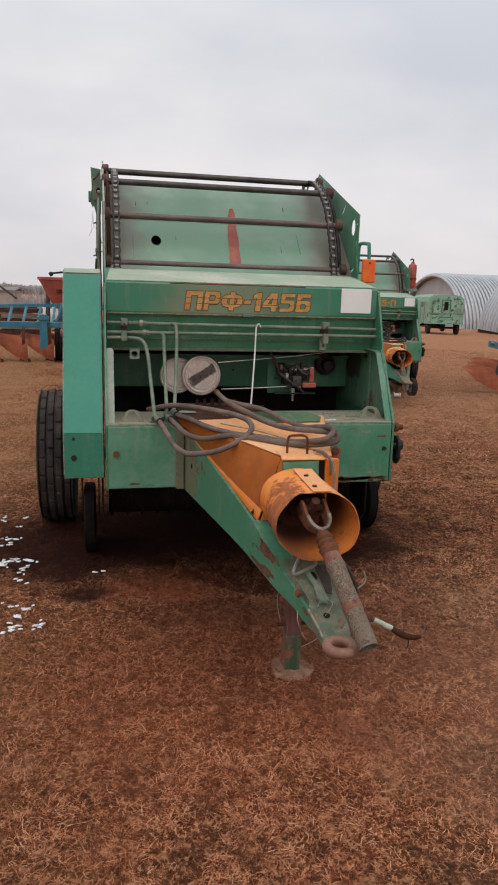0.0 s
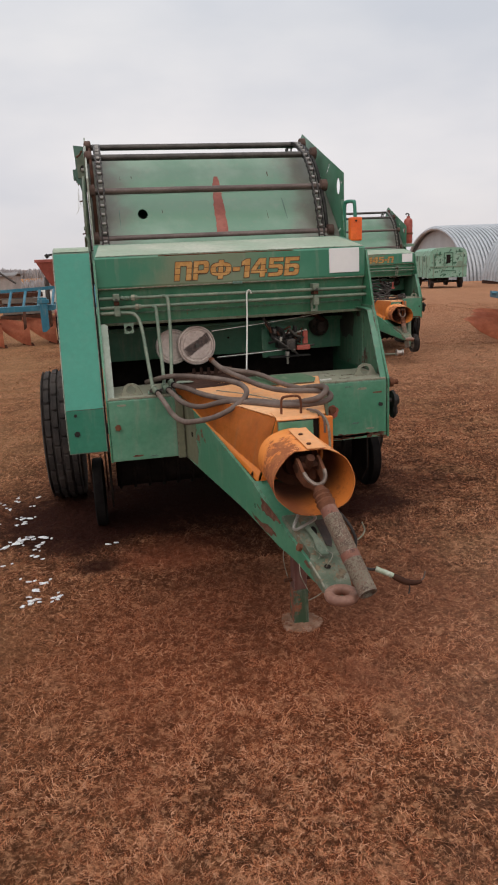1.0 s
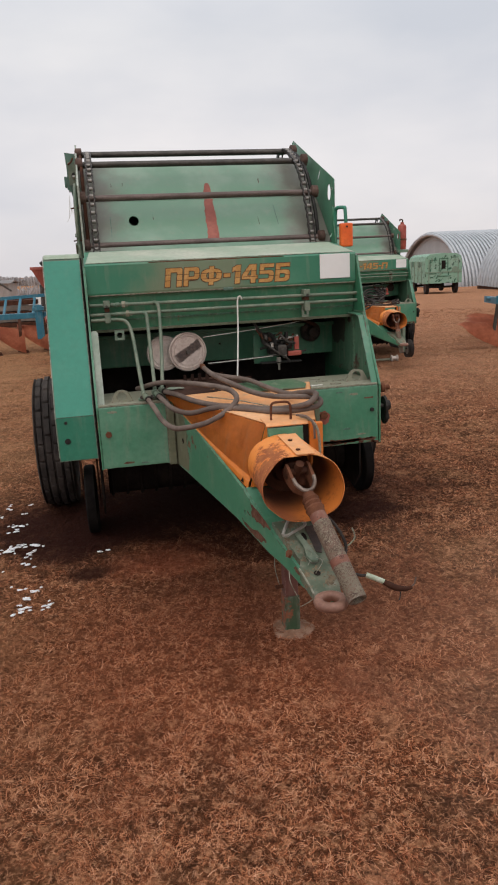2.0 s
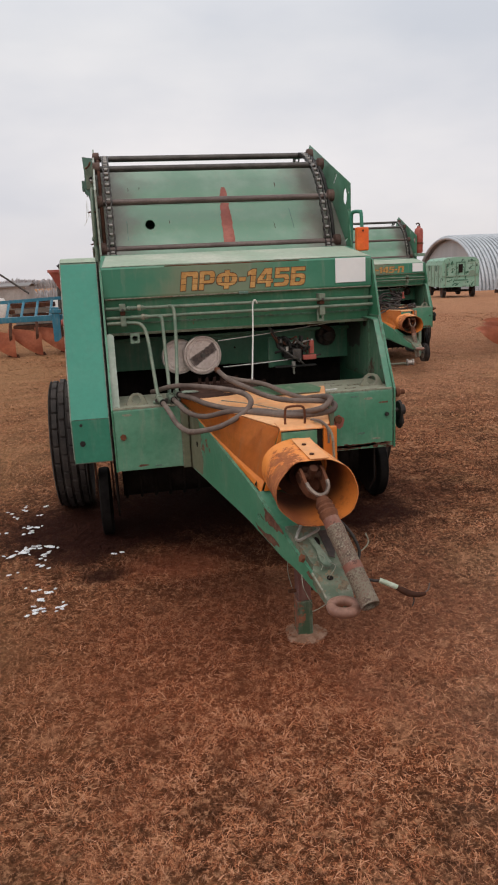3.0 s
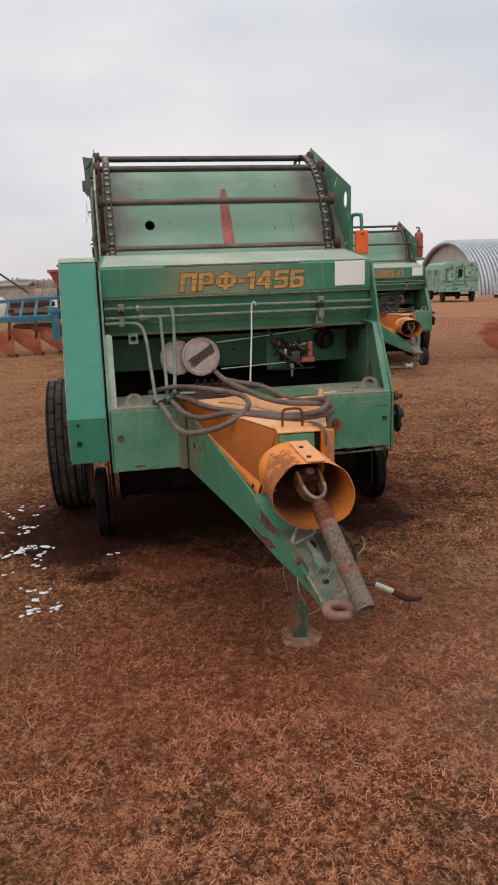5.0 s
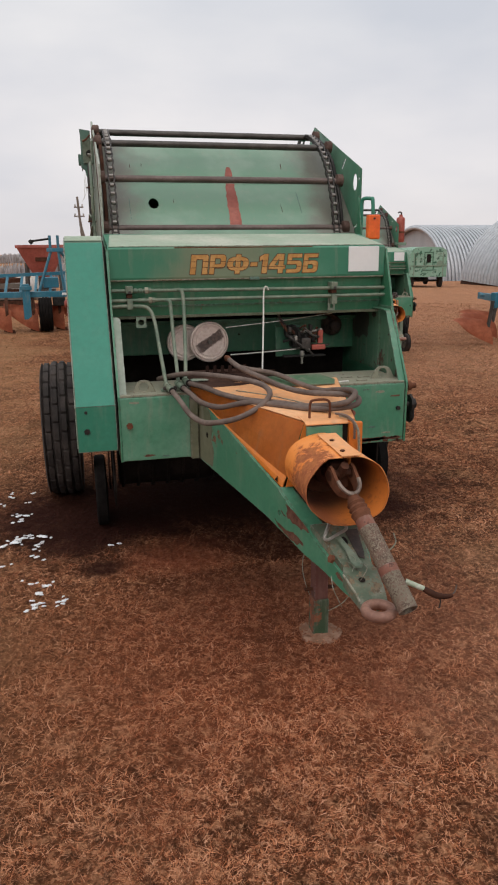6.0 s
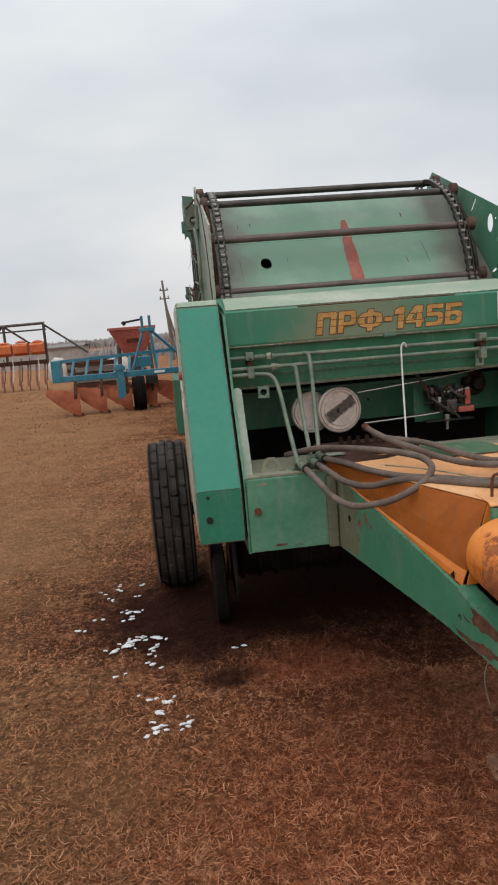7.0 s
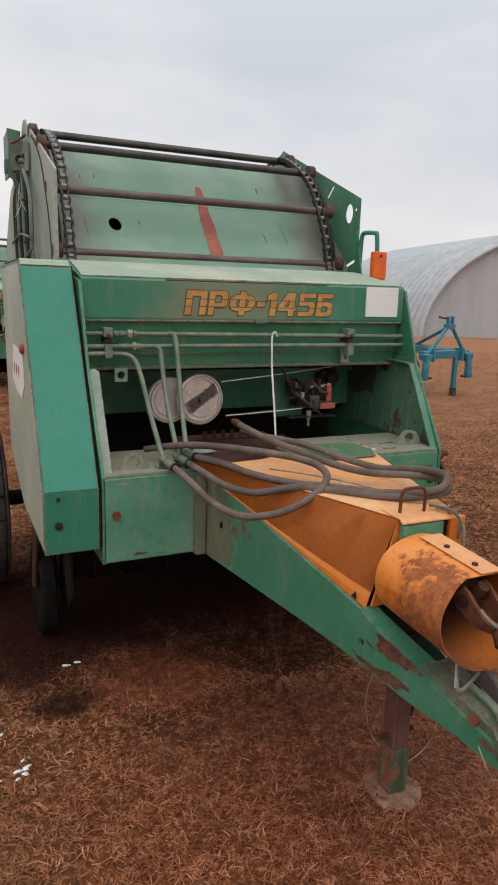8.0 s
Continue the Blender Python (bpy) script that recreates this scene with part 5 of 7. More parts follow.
            part("twine_scrap", tube([(x, y, 0.60 + 0.33 * (y + 0.98) + 0.035), (x + rr.uniform(-0.02, 0.02), y - 0.02, 0.60 + 0.33 * (y + 0.96) + 0.03), (x + rr.uniform(-0.03, 0.03), y - 0.05, 0.60 + 0.33 * (y + 0.93) + 0.012)], 0.0013, 5), LEDGE, b)
        part("nose_bolt", hexnut((-0.078, -1.165, 0.545), (-0.9, -0.1, 0.4), 0.016, 0.012), RUSTY, b)
        part("wire_scrap", tube([(-0.095, -1.20, 0.50), (-0.10, -1.235, 0.47), (-0.085, -1.25, 0.43), (-0.07, -1.24, 0.40)], 0.0016, 5), LEDGE, b)
        part("slack_cable", tube([(0.156, -1.08, 0.504), (0.183, -1.08, 0.519), (0.201, -1.08, 0.545), (0.190, -1.08, 0.581)], 0.003, 6), LEDGE, b, "curled pale wire", True)
        hz = part("dangling_hose", tube([(0.07, -0.93, 0.64), (0.10, -1.02, 0.626), (0.126, -1.05, 0.599), (0.147, -1.08, 0.562), (0.158, -1.10, 0.516), (0.144, -1.12, 0.481), (0.135, -1.127, 0.455), (0.164, -1.12, 0.420), (0.208, -1.11, 0.396), (0.240, -1.106, 0.390)], 0.006, 8), RUBBER, b, "short hose with a pale sleeve", True)
        part("pale_sleeve", cyl((0.236, -1.106, 0.392), (0.296, -1.139, 0.369), 0.0105, 0.010, 12), SLEEVE, hz, "grimy off-white sleeve")
        part("hose_end", tube([(0.292, -1.137, 0.370), (0.33, -1.16, 0.351), (0.366, -1.17, 0.344), (0.396, -1.176, 0.349)], [0.009, 0.010, 0.011, 0.012, 0.013, 0.013, 0.013, 0.013, 0.012, 0.012, 0.011, 0.011, 0.010, 0.010, 0.009, 0.008, 0.008, 0.007, 0.006, 0.005], 10), RUSTY_DARK, hz, "brown frayed hose end", True)
        part("hose_tail", tube([(0.385, -1.174, 0.348), (0.405, -1.172, 0.360), (0.413, -1.168, 0.385)], 0.0028, 6), HOSE, hz, "", True)
        part("hose_tail", tube([(0.345, -1.165, 0.347), (0.350, -1.17, 0.325), (0.340, -1.18, 0.305)], 0.0025, 6), RUBBER, hz, "", True)

    # orange hump over the drive line, PTO guard and shaft
    y0, y1 = 0.0, -0.775
    tl0, tr0, tl1, tr1 = (-0.395, y0, 0.968), (0.36, y0, 0.968), (-0.062, y1, 0.946), (0.15, y1, 0.945)
    bl0, br0, bl1, br1 = (-0.358, y0, 0.924), (0.35, y0, 0.924), (-0.143, y1 + 0.010, 0.682), (0.15, y1 + 0.010, 0.682)
    bm = bmesh.new()
    cols = []
    for i in range(9):
        u = i / 8
        row = []
        for a0, a1 in ((bl0, bl1), (tl0, tl1), (tr0, tr1), (br0, br1)):
            p = Vector(a0).lerp(Vector(a1), u)
            row.append(p)
        sag = 0.010 * math.sin(math.pi * u)
        mids = [row[1].lerp(row[2], q) + Vector((0, 0, 0.004 * math.sin(math.pi * q) - sag * 0.4)) for q in (0.25, 0.5, 0.75)]
        low = row[0].lerp(row[1], 0.5) + Vector((-0.004, 0, -0.006))
        cols.append([row[0], low, row[1], *mids, row[2], row[3]])
    ring_tube(cols, bm, close=False)
    bmesh.ops.solidify(bm, geom=bm.faces[:], thickness=0.004)
    hump = part("driveline_hood", bm, ORANGE, b, "orange sheet hood over the drive line")
    part("hood_skin", ring_tube([[c[2] + Vector((0.004, 0, 0.004)), *(q + Vector((0, 0, 0.004)) for q in c[3:6]), c[6] + Vector((-0.004, 0, 0.004))] for c in cols], close=False), ORANGE_TOP, hump, "pale orange top")
    part("hood_front", plate([(-0.136, 0.690), (-0.061, 0.944), (0.15, 0.942), (0.15, 0.690)], lambda u, v, w: (u, -0.780 + w, v), 0.006), ORANGE, hump)
    part("hood_lip", ring_tube([[(-0.066, y, z), (0.110, y, z - 0.002), (0.110, y, z + 0.002), (-0.066, y, z + 0.004)] for y, z in ((-0.70, 0.9525), (-0.79, 0.950), (-0.806, 0.941))]), ORANGE_TOP, hump, "bent front lip of the hood")
    strip_rows = []
    for i, c in enumerate(cols):
        lowp, upp = c[0] + Vector((-0.004, -0.001, -0.002)), c[0].lerp(c[1], 0.04 + 0.040 * i) + Vector((-0.0015, -0.001, 0.001))
        strip_rows.append([lowp, lowp.lerp(upp, 0.5) + Vector((-0.002, -0.001, 0.001)), upp])
    part("hood_flange", ring_tube(strip_rows, close=False), ORANGE, hump, "folded lower flange")
    tip_a = cols[8][0].lerp(cols[7][0], 0.45)
    tip_u = (cols[8][1] - cols[8][0]).normalized()
    tip_v = (cols[7][0] - cols[8][0]).normalized()
    part("flange_hole", plate([(0.0, 0.006), (0.022, 0.006), (0.011, 0.026)], lambda u, v, w: tip_a + tip_v * (u - 0.013) + tip_u * v + Vector((-0.0085 - w, -0.002, 0.0)), 0.001), VOID, hump, "small triangular hole")
    part("bearing_box", box(-0.058, 0.088, -0.802, -0.782, 0.80, 0.934, 0.003), BEAM, b, "worn green bearing box")
    # Dark strip: the gap's shade put into a solid box.
    part("hood_gap_dark", box(0.089, 0.114, -0.788, -0.783, 0.81, 0.938), VOID, b, "dark strip for the shade beside the bearing box")
    part("hood_side_plate", box(0.115, 0.172, -0.80, -0.775, 0.66, 0.94, 0.004), ORANGE, b, "orange side plate")
    part("grab_handle", tube([(-0.03, -0.742, 0.945), (-0.03, -0.745, 1.0), (-0.026, -0.748, 1.022), (-0.01, -0.75, 1.028), (0.03, -0.753, 1.028), (0.045, -0.755, 1.02), (0.05, -0.755, 1.0), (0.05, -0.752, 0.945)], 0.0052, 8), RUSTY, b, "bent rusty grab handle", True)
    part("thin_wire", tube([(-0.22, -0.26, 0.985), (-0.10, -0.38, 0.98), (0.0, -0.52, 0.972), (0.04, -0.6, 0.968)], 0.0028, 5), LEDGE, b)
    part("side_cable", tube([(0.09, -0.76, 0.962), (0.115, -0.81, 0.958), (0.14, -0.825, 0.92), (0.15, -0.82, 0.85), (0.152, -0.815, 0.79)], 0.006, 6), LEDGE, b)
    part("side_cable", tube([(0.08, -0.74, 0.965), (0.105, -0.80, 0.968), (0.125, -0.825, 0.94), (0.13, -0.82, 0.88)], 0.005, 6), HOSE, b)
    # guard: an open tube with a flat folded top
    rows_out, rows_in = [], []
    for i, u in enumerate((0, 0.25, 0.5, 0.75, 1.0)):
        c = Vector((-0.012, -0.806, 0.790)).lerp(Vector((0.0, -1.10, 0.762)), u)
        r = 0.132 + 0.018 * u
        ro, ri = [], []
        for k in range(44):
            a = 2 * math.pi * k / 44
            dent = 1 + 0.012 * math.sin(5 * a + 3 * u) + (0.008 * math.sin(9 * a) if u == 1 else 0)
            z = min(0.90 * r * dent * math.cos(a), 0.122 + 0.002 * u)
            z *= 1 - 0.16 * u if z < 0 else 1
            back = 0.035 * math.cos(a) * u
            ro.append(c + Vector((1.05 * r * dent * math.sin(a), back * 0.8, z)))
            ri.append(c + Vector((1.02 * r * dent * math.sin(a), back * 0.8, 0.972 * z)))
        rows_out.append(ro)
        rows_in.append(ri)
    g = part("pto_guard", ring_tube(rows_out + [[p.lerp(q, 0.6) for p, q in zip(a_, b_)] for a_, b_ in zip(rows_out, rows_in)][::-1], caps=False), GUARD_ORANGE, b, "dented orange guard tube, paint flaking to rust", True)
    part("guard_lining", ring_tube(rows_in[:-1] + [[p + Vector((0, 0.006, 0)) for p in rows_in[-1]]], caps=False), LINING, g, "inner side of the guard, shade put into its colour", True)
    part("guard_lap", plate([(-0.030, -0.838), (0.045, -0.838), (0.052, -1.076), (-0.018, -1.076)], lambda u, v, w: (u, v, 0.9115 + 0.091 * (v + 0.838) + w), 0.0025), ORANGE_TOP, g, "lapped seam of the guard sheet")
    for y in (-0.92, -1.03):
        part("rivet", hexnut((0.0, y, 0.914 + 0.091 * (y + 0.838)), (0, 0, 1), 0.009, 0.005), RUSTY_DARK, g)
    part("gearbox_face", lathe([(0, 0.1), (0.02, 0.1), (0.03, 0.06), (0.07, 0.05), (0.07, 0.004)], (-0.01, -0.84, 0.785), (0, -1, 0), 20), RUSTY_DARK, b, "", True)
    a0, a1 = Vector((-0.006, -1.075, 0.80)), Vector((0.064, -1.47, 0.492)) if stand else Vector((0.01, -1.24, 0.40))
    ax = (a1 - a0).normalized()
    part("pto_stub", cyl((-0.012, -0.86, 0.785), (0.0, -1.02, 0.805), 0.03), RUSTY_DARK, b)
    shaft = part("pto_shaft", lathe([(0.20, 0.004), (0.20, 0.0315), (0.205, 0.0335), (0.22, 0.0335), (0.225, 0.032), (0.50, 0.033), (0.51, 0.032), (0.51, 0.025), (0.46, 0.024), (0.46, 0.004)], a0, ax, 22), SHAFT, b, "PTO shaft with cracked grey-green paint", True)
    part("shaft_collar", lathe([(0.070, 0.008), (0.070, 0.020), (0.09, 0.027), (0.10, 0.033), (0.11, 0.028), (0.12, 0.034), (0.13, 0.029), (0.14, 0.036), (0.155, 0.031), (0.165, 0.031), (0.165, 0.004)], a0, ax, 22), RUSTY, shaft, "rusty ribbed collar", True)
    part("upper_tube", lathe([(0.16, 0.004), (0.16, 0.0305), (0.205, 0.0315), (0.205, 0.004)], a0, ax, 22), SHAFT_RED, shaft, "red-brown upper tube", True)
    part("tube_band", lathe([(0.352, 0.028), (0.352, 0.0335), (0.382, 0.0337), (0.382, 0.028)], a0, ax, 22, closed=True), SHAFT_RED, shaft, "worn red band", True)
    side = ax.cross(Vector((0, 0, 1))).normalized()
    up = ax.cross(side)
    for s in (-1, 1):
        rows = []
        for q, wide, thick in ((-0.055, 0.026, 0.010), (-0.035, 0.029, 0.011), (-0.01, 0.025, 0.012), (0.02, 0.021, 0.014), (0.045, 0.018, 0.016), (0.068, 0.014, 0.014)):
            off = 0.043 if q < 0.0 else 0.043 - 0.032 * (q / 0.068) ** 3
            c = a0 + ax * q + side * s * off
            rows.append([c + side * s * thick / 2 + up * wide, c - side * s * thick / 2 + up * wide, c - side * s * thick / 2 - up * wide, c + side * s * thick / 2 - up * wide])
        arm = part("yoke_arm", ring_tube(rows), RUSTY, shaft, "rusty forged yoke arm")
        part("yoke_edge", tube([a0 + side * s * 0.042 + ax * 0.012 - up * 0.0235, a0 + side * s * 0.036 + ax * 0.040 - up * 0.020, a0 + side * s * 0.018 + ax * 0.062 - up * 0.016, a0 + ax * 0.068 - up * 0.016], 0.008, 6), YOKE, arm, "bright worn yoke edge", True)
        part("bearing_cap", cyl(a0 + side * s * 0.036 - ax * 0.030, a0 + side * s * 0.052 - ax * 0.030, 0.019), RUSTY_DARK, arm, "round bearing cap")
    part("cross_piece", cyl(a0 - side * 0.04 - ax * 0.035, a0 + side * 0.04 - ax * 0.035, 0.013), RUSTY_DARK, shaft)
    part("cross_piece", cyl(a0 - up * 0.045 - ax * 0.035, a0 + up * 0.045 - ax * 0.035, 0.016), RUSTY_DARK, shaft)
    part("inner_yoke", box(-0.035, 0.035, -0.03, 0.03, -0.05, 0.05, 0.012, m=Matrix.Translation((-0.004, -0.99, 0.80))), RUSTY_DARK, b, "rusty inner yoke")

    # parking stand or tongue wheel
    if stand:
        st = part("parking_stand", box(-0.006, 0.054, -0.770, -0.710, 0.17, 0.56, 0.006), POST, b, "red-brown rusty parking stand")
        part("stand_leg", box(-0.010, 0.058, -0.774, -0.706, 0.008, 0.17, 0.006), STAND_LEG, st, "green lower leg")
        rings = []
        for rad, z in ((0.10, -0.01), (0.098, 0.003), (0.085, 0.008), (0.066, 0.006), (0.05, 0.013), (0.03, 0.015)):
            rings.append([(0.025 + rad * math.cos(t) * (1 + 0.32 * noise.noise((1.5 * math.cos(t), 1.5 * math.sin(t), 5.0))), -0.745 + 0.92 * rad * math.sin(t) * (1 + 0.32 * noise.noise((1.5 * math.cos(t), 1.5 * math.sin(t), 5.0))), z * (1 + 0.6 * noise.noise((9 * rad * math.cos(t) * 4, 9 * rad * math.sin(t) * 4, 2.0)))) for t in [2 * math.pi * e / 36 for e in range(36)]])
        part("stand_foot", ring_tube(rings), EARTH, st, "foot plate covered with pale dry earth", True)
        part("stand_pin", cyl((-0.04, -0.74, 0.21), (0.09, -0.74, 0.21), 0.008), RUSTY_DARK, st)
        part("slack_wire", tube([(0.045, -0.62, 0.53), (0.007, -0.62, 0.353), (-0.011, -0.62, 0.295), (-0.010, -0.62, 0.232), (0.013, -0.62, 0.141), (0.040, -0.64, 0.09), (0.05, -0.70, 0.09)], 0.0017, 6), LEDGE, b, "loose pale wire", True)
        part("slack_wire", tube([(0.150, -0.76, 0.50), (0.168, -0.77, 0.30), (0.161, -0.77, 0.212), (0.139, -0.77, 0.162), (0.101, -0.77, 0.132), (0.048, -0.772, 0.113)], 0.0017, 6), LEDGE, b, "loose pale wire", True)
        part("crank_rod", tube([(0.085, -0.72, 0.42), (0.095, -0.73, 0.30), (0.085, -0.73, 0.25)], 0.006, 6), RUSTY_DARK, b)
    else:
        w = wheel(b, (0.24, -0.95, 0.345), 0.135, 0.08, ZINC, 1, "tongue_wheel", False)
        part("jack_post", box(0.13, 0.18, -0.98, -0.92, 0.3, 0.72, 0.006), PALE, b)
        part("jack_axle", cyl((0.15, -0.95, 0.345), (0.29, -0.95, 0.345), 0.014), STEEL, b)

    # belt guard on the left
    front = [(0.0, 0.672), (0.0, 0.893), (0.392, 1.640), (0.41, 1.660), (0.44, 1.668)]
    back = [(0.96, 1.655), (0.98, 1.60), (0.88, 0.86), (0.5, 0.70)]
    g = part("belt_guard", plate([(y, z) for y, z in front + back], side_at(-0.935), 0.186), GUARD_BODY, b, "teal belt guard")
    def strip(pts, x0, x1, off):
        return ring_tube([[(x0, y - off, z + off * 0.4), (x1, y - off, z + off * 0.4)] for y, z in pts], close=False)
    part("guard_front_skin", strip([(0.0, 0.895), (0.392, 1.640)], -0.931, -0.753, 0.003), TEAL, g, "teal sloping front sheet")
    part("guard_lower_skin", strip([(0.0, 0.676), (0.0, 0.891)], -0.931, -0.753, 0.003), TEAL_LOW, g, "scuffed lower sheet, shade put into its green")
    part("guard_top_skin", ring_tube([[(-0.931, y, z + 0.003), (-0.753, y, z + 0.003)] for y, z in ((0.396, 1.648), (0.412, 1.663), (0.44, 1.6705), (0.95, 1.6605))], close=False), PALE_GREEN, g, "pale guard top")
    part("guard_side_skin", plate([(0.012, 0.69), (0.012, 0.885), (0.40, 1.635), (0.45, 1.655), (0.95, 1.642), (0.86, 0.87), (0.49, 0.715)], side_at(-0.9385), 0.003), SIDE, g, "dusty pale side panel, sky sheen in its colour")
    for z in (0.775, 0.868):
        part("guard_bolt", hexnut((-0.888, -0.003, z), (0, -1, 0), 0.015 if z < 0.8 else 0.008, 0.008), BLACK_STEEL, g)
    # Near-black filler: shade in the gap between guard and beam.
    part("guard_gap_dark", plate([(0.0, 0.672), (0.0, 0.893), (0.40, 1.65), (0.5, 1.65), (0.1, 0.88), (0.1, 0.672)], side_at(-0.749), 0.006), VOID, g)
    if full:
        part("side_reflector", lathe([(0, 0.004), (0, 0.019), (0.010, 0.019), (0.014, 0.014), (0.014, 0.004)], (-0.939, 0.335, 1.35), (-1, 0, 0), 18), RED, g, "dull red round reflector", True)
        stick = part("torn_sticker", plate([(0.36, 1.335), (0.62, 1.345), (0.66, 1.20), (0.55, 1.17), (0.40, 1.155), (0.33, 1.215)], side_at(-0.9415), 0.002), WHITE, g, "torn white sticker with red marks")
        for i in range(3):
            part("red_mark", plate([(0.46 + i * 0.06, 1.23 + 0.01 * i), (0.475 + i * 0.06, 1.23), (0.49 + i * 0.06, 1.25), (0.475 + i * 0.06, 1.275), (0.455 + i * 0.06, 1.27)], side_at(-0.9425), 0.0015), RED, stick)

    # gear at the left rear: latch box, ram and hoses
    lb = part("latch_box", plate([(-0.805, 2.364), (-0.738, 2.355), (-0.738, 2.065), (-0.775, 2.075), (-0.785, 2.115), (-0.806, 2.13), (-0.808, 2.20), (-0.797, 2.23)], lambda u, v, w: (u, 1.70 + w, v), 0.012), LATCH, b, "grey-green latch plate")
    part("latch_side", plate([(1.712, 2.13), (1.90, 2.13), (1.90, 2.35), (1.712, 2.36)], side_at(-0.800), 0.007), LATCH, lb)
    part("latch_top", box(-0.798, -0.740, 1.712, 1.90, 2.340, 2.347), LATCH, lb)
    part("latch_frame", plate([(1.42, 2.125), (1.42, 2.255), (1.695, 2.30), (1.695, 2.15)], side_at(-0.744), 0.010, [oval(1.60, 2.20, 0.06, 0.032, 16)]), PIPE, lb, "scraped frame with a round hole")
    part("latch_face", plate([(-0.793, 2.30), (-0.735, 2.31), (-0.728, 2.165), (-0.790, 2.155)], lambda u, v, w: (u, 1.688 + w, v), 0.012), PIPE, lb, "scraped paler face plate")
    part("latch_boss", lathe([(0, 0.004), (0, 0.020), (0.014, 0.020), (0.014, 0.010), (0.004, 0.010), (0.004, 0.004)], (-0.751, 1.688, 2.215), (0, -1, 0), 16), BLACK_STEEL, lb, "round boss with a pin hole", True)
    part("latch_tab", box(-0.822, -0.806, 1.70, 1.74, 2.143, 2.214, 0.006), LATCH, lb)
    part("latch_pin", hexnut((-0.734, 1.60, 2.195), (-1, 0, 0), 0.012, 0.03), ZINC, lb)
    part("latch_rod", tube([(-0.785, 1.69, 2.29), (-0.765, 1.60, 2.29), (-0.75, 1.45, 2.29)], 0.006, 6), RUSTY, lb)
    part("ram", cyl((-0.758, 1.74, 2.10), (-0.757, 1.86, 1.45), 0.015), RUBBER, b, "dark hydraulic ram", True)
    for z in (1.78, 1.98):
        part("hose_clip", tube([(-0.79, 1.40, z), (-0.765, 1.375, z + 0.004), (-0.742, 1.37, z)], 0.005, 5), RUSTY_DARK, b)
    for k, mat in enumerate((PIPE, RUBBER, LATCH, BLACK_STEEL, LATCH, RUBBER)):
        x, y = -0.747 - 0.004 * (k % 2), 1.27 + 0.105 * k
        part("rear_hose", tube([(x - 0.006, 1.52 + 0.03 * k, 2.14), (x - 0.010, y + 0.05, 2.02), (x - 0.012, y + 0.02 * (k % 3), 1.88), (x - 0.012, y + 0.01, 1.74), (x - 0.008, y - 0.08 + 0.03 * (k % 2), 1.6)], 0.0105, 7), mat, b, "", True)
    part("hose_tie", tube([(-0.775, 1.90, 1.80), (-0.776, 1.55, 1.83), (-0.774, 1.25, 1.80)], 0.006, 6), PIPE, b, "pale tie round the hoses", True)
    part("hose_tie", tube([(-0.775, 1.75, 1.66), (-0.778, 1.45, 1.70), (-0.772, 1.15, 1.75)], 0.007, 6), PIPE, b, "pale tie round the hoses", True)
    if full:
        for k in range(3):
            rr = random.Random(40 + k)
            part("twine_wisp", tube([(-0.79, 1.4, 2.06 - 0.02 * k), (-0.795 + rr.uniform(-0.02, 0.02), 1.39, 2.0 - 0.02 * k), (-0.79 + rr.uniform(-0.03, 0.03), 1.38, 1.93 - 0.015 * k)], 0.0014, 4), CORD, b)

    # marker lamp on its bracket at the right
    if stand:
        br = part("lamp_bracket", tube([(0.772, 0.76, 1.62), (0.772, 0.75, 1.80), (0.772, 0.745, 1.86), (0.777, 0.73, 1.880), (0.795, 0.67, 1.877), (0.80, 0.655, 1.86), (0.803, 0.645, 1.72)], 0.011, 8), TEAL_LOW, b, "bent green tube lamp bracket", True)
        part("lamp_gusset", plate([(0.70, 1.62), (0.78, 1.62), (0.78, 1.86), (0.77, 1.90)], side_at(0.757), 0.008), GREEN, b)
        part("marker_lamp", box(0.752, 0.826, 0.595, 0.635, 1.652, 1.786, 0.008), LAMP, br, "orange marker lamp")
        part("lamp_screw", hexnut((0.788, 0.595, 1.765), (0, -1, 0), 0.006, 0.004), BLACK_STEEL, br)
    else:
        ex = part("extinguisher_can", lathe([(0, 0.004), (0, 0.06), (0.02, 0.070), (0.36, 0.070), (0.39, 0.062), (0.41, 0.03), (0.44, 0.026), (0.44, 0.004)], (0.855, 0.9, 1.77), (0, 0, 1), 22), RED, b, "faded red canister on a bracket", True)
        part("valve_lever", tube([(0.855, 0.9, 2.19), (0.855, 0.88, 2.235), (0.82, 0.86, 2.25), (0.79, 0.86, 2.235)], 0.012, 6), STEEL, ex)
        part("can_strap", lathe([(-0.015, 0.071), (-0.015, 0.076), (0.015, 0.076), (0.015, 0.071)], (0.855, 0.9, 1.93), (0, 0, 1), 22, closed=True), RUSTY, ex)
        part("can_bracket", box(0.755, 0.94, 0.82, 0.98, 1.72, 1.768, 0.006), PALE, b)

    # running gear
    if not wheels:
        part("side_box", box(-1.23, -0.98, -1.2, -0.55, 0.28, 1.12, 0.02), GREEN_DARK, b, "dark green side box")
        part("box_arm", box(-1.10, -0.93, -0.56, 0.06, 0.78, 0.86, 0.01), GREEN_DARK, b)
    else:
        wheel(b, (-1.05, 1.48, 0.448), 0.455, 0.235, PALE_GREEN, -1, "main_wheel")
    wheel(b, (1.05, 1.48, 0.448), 0.455, 0.235, PALE_GREEN, 1, "main_wheel")
    part("axle", cyl((-1.1, 1.46, 0.46), (1.1, 1.46, 0.46), 0.04), VOID, b)
    wheel(b, (-0.832, 0.80, 0.212), 0.212, 0.068, VOID, -1, "gauge_wheel", False, 1, TYRE_DARK)
